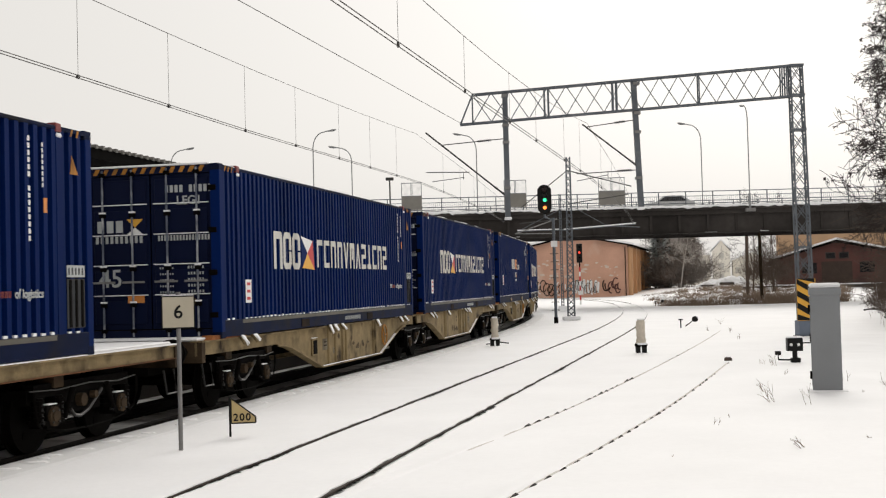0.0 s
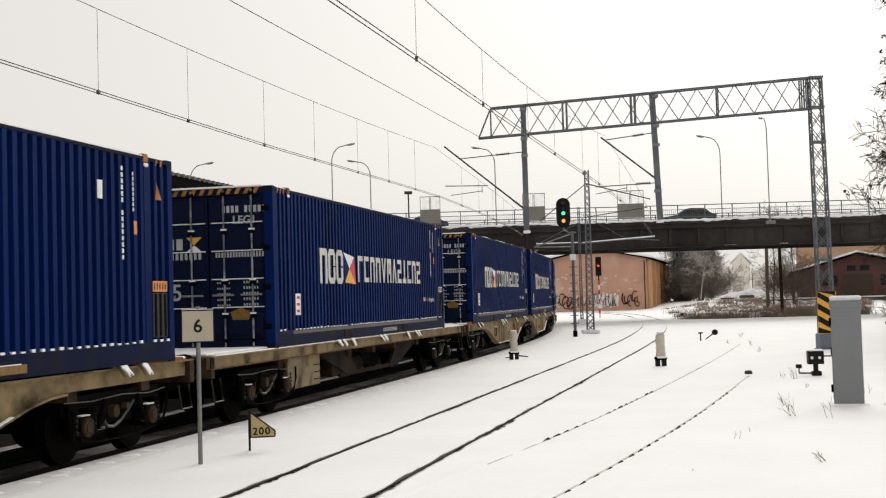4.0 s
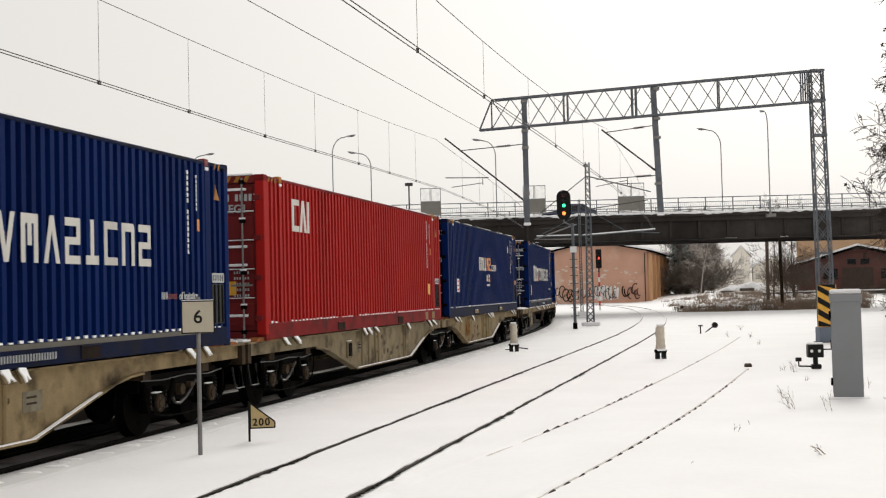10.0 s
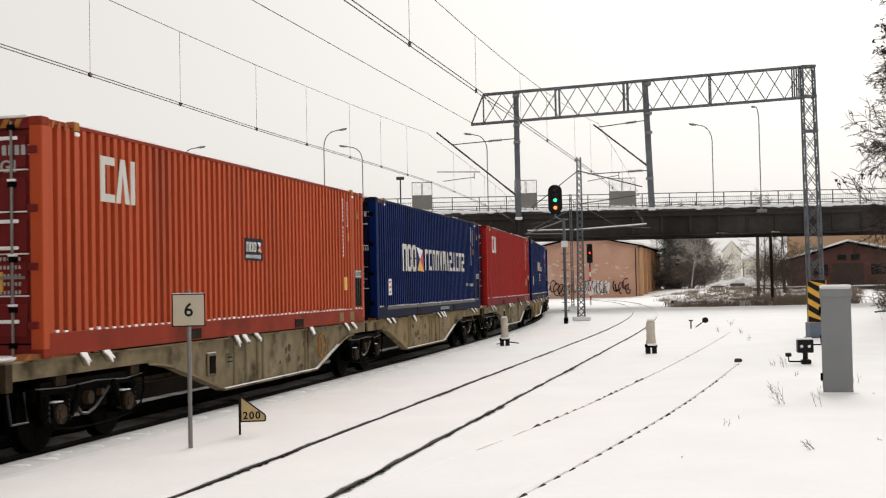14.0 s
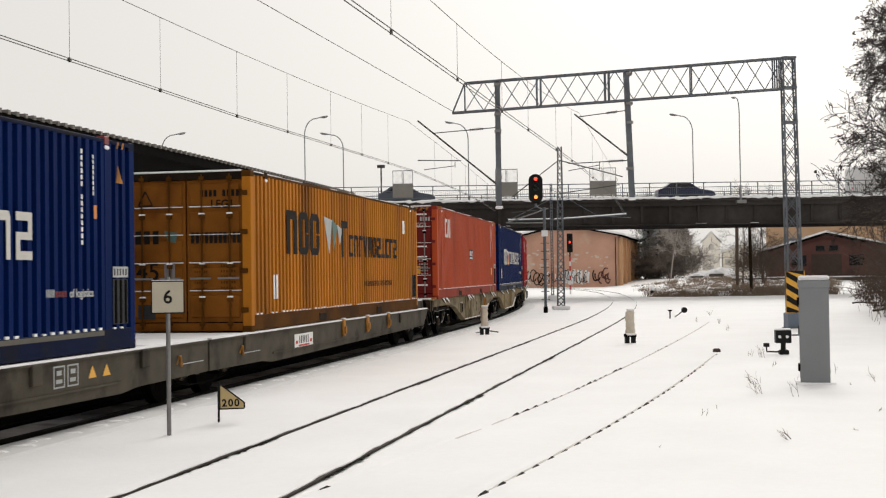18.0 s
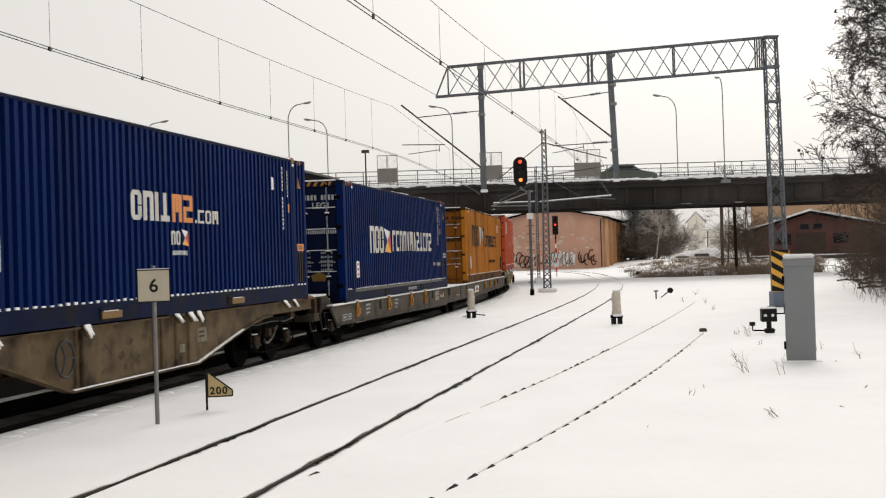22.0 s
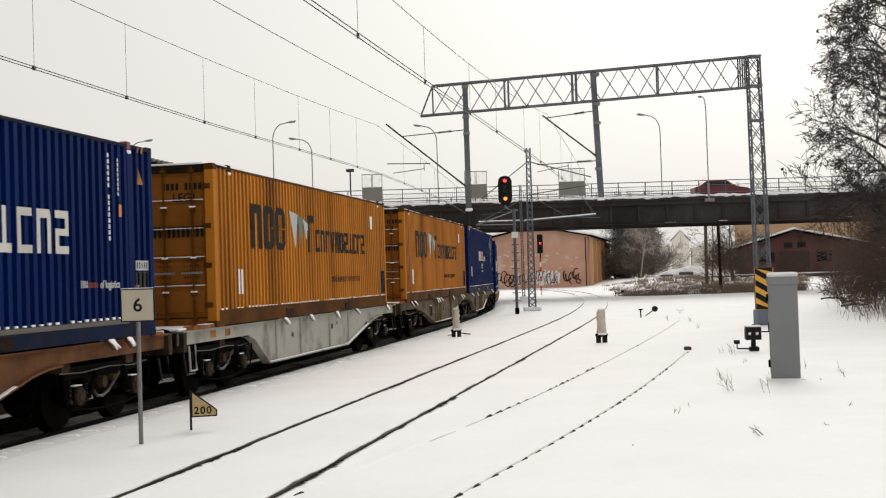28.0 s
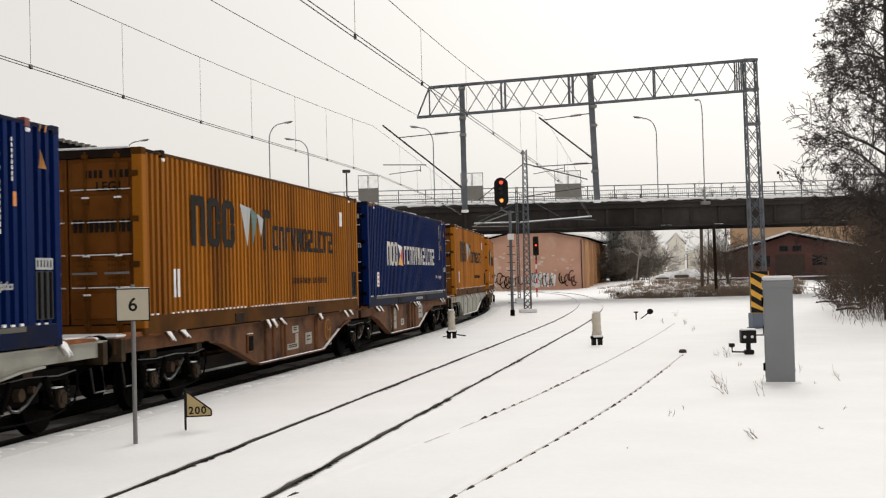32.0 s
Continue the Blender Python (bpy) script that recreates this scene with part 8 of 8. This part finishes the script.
def make_car(label, paint, van=False):
    c = thing("van" if van else "car", label, "van" if van else "car", "cars on the bridge")
    l, w, h = (6.0, 2.0, 2.45) if van else (4.3, 1.72, 1.46)
    if van:
        side = [(-l / 2, 0.35), (l / 2, 0.35), (l / 2, 1.0), (l / 2 - 0.9, 1.25), (l / 2 - 1.6, h - 0.15), (l / 2 - 2.0, h), (-l / 2 + 0.1, h), (-l / 2, h - 0.15)]
        glass = [(l / 2 - 1.02, 1.28), (l / 2 - 1.62, h - 0.35), (l / 2 - 2.4, h - 0.35), (l / 2 - 2.4, 1.28)]
    else:
        side = [(-l / 2, 0.32), (l / 2, 0.32), (l / 2 + 0.02, 0.62), (l / 2 - 0.25, 0.80), (l / 2 - 1.15, 0.95), (l / 2 - 1.85, h - 0.06), (l / 2 - 2.3, h), (-l / 2 + 1.0, h - 0.02), (-l / 2 + 0.35, 1.0), (-l / 2, 0.92)]
        glass = [(l / 2 - 1.35, 0.98), (l / 2 - 1.92, h - 0.14), (-l / 2 + 1.08, h - 0.14), (-l / 2 + 0.62, 0.98)]
    body = prism(side, "y", -w / 2, w / 2)
    bmesh.ops.bevel(body, geom=body.edges[:], offset=0.05, segments=2, affect="EDGES", profile=0.5)
    part("body", body, paint, c, smooth=False)
    for y in (-w / 2 - 0.012, w / 2 + 0.002):
        part("side_window", prism(glass, "y", y, y + 0.01), DARK_LENS, c, "dark side windows")
    for x in (-l / 2 + 0.75, l / 2 - 0.8):
        for y in (-w / 2 + 0.02, w / 2 - 0.22):
            wh = part("wheel", tubes(((x, y, 0.31), (x, y + 0.2, 0.31), 0.31), n=18), BLACK_PAINT, c, "dark wheel")
            part("rim", tubes(((x, y - 0.012, 0.31), (x, y + 0.212, 0.31), 0.18), n=12), STEEL, wh)
    part("headlight", soft_box(l / 2 - 0.12, l / 2 + 0.015, -w / 2 + 0.1, -w / 2 + 0.4, 0.58, 0.72, 0.02, 1), WHITE_PAINT, c, "headlight")
    part("headlight", soft_box(l / 2 - 0.12, l / 2 + 0.015, w / 2 - 0.4, w / 2 - 0.1, 0.58, 0.72, 0.02, 1), WHITE_PAINT, c)
    part("tail_light", soft_box(-l / 2 - 0.012, -l / 2 + 0.1, -w / 2 + 0.08, -w / 2 + 0.3, 0.72, 0.9, 0.02, 1), RED_PAINT, c, "red tail light")
    return c


# passing time at a place along the bridge, speed to the right, paint
for t0, x0, v, van, words, col in ((0.0, 17.8, -11.0, False, "white car driving over the bridge", (0.6, 0.6, 0.6)), (2.0, 20.5, -11.8, False, "dark blue car driving over the bridge", (0.02, 0.025, 0.05)),
                                   (3.0, 26.0, -8.0, False, "dark green car driving over the bridge", (0.03, 0.06, 0.045)), (9.0, 22.5, -14.0, False, "dark blue estate car driving over the bridge", (0.02, 0.03, 0.07)),
                                   (17.0, 21.8, 13.0, True, "white delivery van driving over the bridge", (0.65, 0.65, 0.65)), (18.5, 26.2, 14.0, False, "dark blue car driving over the bridge", (0.015, 0.02, 0.06)),
                                   (21.0, 29.2, 10.4, False, "grey-blue car driving over the bridge", (0.07, 0.08, 0.11)), (23.0, 29.0, 13.0, False, "grey-green car driving over the bridge", (0.10, 0.13, 0.10)),
                                   (28.0, 24.4, 13.5, False, "dark red car driving over the bridge", (0.16, 0.015, 0.02)), (30.5, 28.5, 14.0, False, "silver car driving over the bridge", (0.42, 0.42, 0.42))):
    CARS.append((t0, x0, v, make_car(words, material("car_paint", col, 0.3, 0.2, 0.05), van)))


# units from the front of the train to its rear: rear end at the start, container style, wagon paint and form
CONSIST = ((64.5, "blue", "beige", "lead"), (49.5, "unit", "beige", "rear"), (34.45, "blue", "beige", "lead"), (19.35, "blue", "beige", "rear"), (1.3, "blue", "beige", "low"),
           (-16.5, "unit", "beige", "lead"), (-31.3, "red", "taupe", "rear"), (-46.6, "blue", "beige", "lead"), (-61.4, "orange", "taupe", "rear"), (-78.1, "gold", "grey", "flat_lead"),
           (-96.5, "blue", "grey", "flat_rear"), (-113.2, "unit", "brown", "deep_lead"), (-128.1, "gold", "brown", "deep_rear"), (-144.6, "gold", "pale", "single"), (-160.95, "blue", "rust", "lead"),
           (-175.85, "old_gold", "rust", "rear"), (-192.2, "blue", "pale", "single"))
# Last entry, the doors: wall colour darkened for the shade on rear ends.
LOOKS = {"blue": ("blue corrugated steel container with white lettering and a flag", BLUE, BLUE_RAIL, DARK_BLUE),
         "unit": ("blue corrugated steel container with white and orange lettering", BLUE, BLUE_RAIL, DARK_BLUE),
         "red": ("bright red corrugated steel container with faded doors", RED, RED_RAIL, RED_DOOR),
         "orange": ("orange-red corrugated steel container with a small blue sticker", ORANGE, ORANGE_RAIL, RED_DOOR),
         "gold": ("weathered ochre corrugated steel container with dark lettering", GOLD, GOLD_DOOR, GOLD_END_SHADED),
         "old_gold": ("grimy brown-streaked ochre steel container with dark lettering", OLD_GOLD, GOLD_DOOR, OLD_GOLD_END_SHADED)}
PAINTS = {"beige": BEIGE, "taupe": TAUPE, "grey": GREY_WAGON, "pale": PALE_WAGON, "rust": RUST, "brown": BROWN_WAGON}
FORMS = {"lead": ("fish", 7.6, 7.3, (5.4, -7.45), "ahead", "articulated wagon half with a fish-bellied frame"),
         "rear": ("fish", 7.3, 7.6, (-5.4,), "behind", "articulated wagon half with a fish-bellied frame"),
         "deep_lead": ("fish", 7.6, 7.3, (4.75, -7.45), "ahead", "articulated wagon half with a short fish-bellied frame"),
         "deep_rear": ("fish", 7.3, 7.6, (-4.75,), "behind", "articulated wagon half with a short fish-bellied frame"),
         "flat_lead": ("flat", 8.9, 8.87, (6.9, -8.87), "ahead", "low container wagon half with straight beams and a snowy deck"),
         "flat_rear": ("flat", 9.5, 8.9, (-6.9,), "behind", "low container wagon half with straight beams and a snowy deck"),
         "low": ("low", 9.6, 9.6, (6.9, -6.9), "ahead behind", "container wagon with shallow side beams and snowy ends"),
         "single": ("fish", 8.3, 8.3, (6.1, -6.1), "ahead behind", "short container wagon with a fish-bellied frame")}
BELLIES = {"lead": (-3.6, 1.15, 2.6, 2.8), "rear": (-1.15, 3.6, 2.8, 2.6), "single": (-3.7, 2.6, 1.25, 3.9), "deep_lead": (-3.4, 0.9, 2.6, 3.8), "deep_rear": (-0.9, 3.4, 3.8, 2.6)}
SHADES = {"brown": "grimy brown", "beige": "grimy beige", "taupe": "grimy brown-grey", "grey": "grey", "pale": "pale grey", "rust": "rust-brown"}
TRAIN = []


def make_train():
    made = {}
    for k, (rear, style, paint, form) in enumerate(CONSIST):
        if style not in made:
            c = made[style] = build_container("shipping_container", LOOKS[style][0], *LOOKS[style][1:], style)
        else:
            c = copy_thing(made[style], Matrix.Identity(4))
        kind, ahead, behind, bogies, buf, words = FORMS[form]
        w = build_wagon("container_wagon", SHADES[paint] + " " + words, PAINTS[paint], kind, ahead, behind, bogies, buf, k in (1, 3, 5, 8, 11, 15), k, BELLIES.get(form, (-2.9, 2.9, 2.6, 2.6)))
        TRAIN.append((rear, c, w, 0.955 if kind == "flat" else DECK))


make_train()


def unit_pose(rear, t, z):
    s = rear + travelled(t)
    ax, ay, _ = at_main(s + 0.6)
    bx, by, _ = at_main(s + LONG - 0.6)
    return pose((ax + bx) / 2, (ay + by) / 2, z, 0, 0, math.degrees(math.atan2(-(bx - ax), by - ay)))


def motions():
    times = [k * 1.0 for k in range(33)]
    for rear, c, w, deck in TRAIN:
        walk(c, [(t, unit_pose(rear, t, deck)) for t in times])
        walk(w, [(t, unit_pose(rear, t, 0.0)) for t in times])
    # wheels roll: the same turn for every wheelset of the train
    rolls = [(k * 0.1, -math.degrees(travelled(k * 0.1) / 0.46)) for k in range(321)]
    for ws in WHEELS:
        y = ws.matrix_basis.translation.y
        walk(ws, [(t, pose(0, y, 0.46, a)) for t, a in rolls])
    waiting = {1: 0, -1: 0}
    for t0, x0, v, car in CARS:
        way = 1 if v > 0 else -1
        y, turn = (BRIDGE_Y + 3.2, 0) if v > 0 else (BRIDGE_Y + 7.2, 180)
        start = -way * (66 + 8 * waiting[way])
        end = way * (66 + 8 * (len(CARS) - waiting[way]))
        waiting[way] += 1
        t1, t2 = t0 + (start - x0) / v, t0 + (end - x0) / v
        rows = [(t, pose(min(max(x0 + v * (t - t0), min(start, end)), max(start, end)), y, 7.2, 0, 0, turn)) for t in sorted({0.0, 32.0, *[k * 0.5 for k in range(65) if t1 - 0.5 < k * 0.5 < t2 + 0.5]})]
        walk(car, rows)
    for lens, when, z in TURNING:
        a, b = (0, 180) if when == "early" else (180, 0)
        walk(lens, [(0.0, pose(0, -0.13, z, 0, 0, a)), (15.3, pose(0, -0.13, z, 0, 0, a)), (15.4, pose(0, -0.13, z, 0, 0, a + (b - a) * 0.34)),
                    (15.5, pose(0, -0.13, z, 0, 0, a + (b - a) * 0.67)), (15.6, pose(0, -0.13, z, 0, 0, b)), (32.0, pose(0, -0.13, z, 0, 0, b))])


motions()
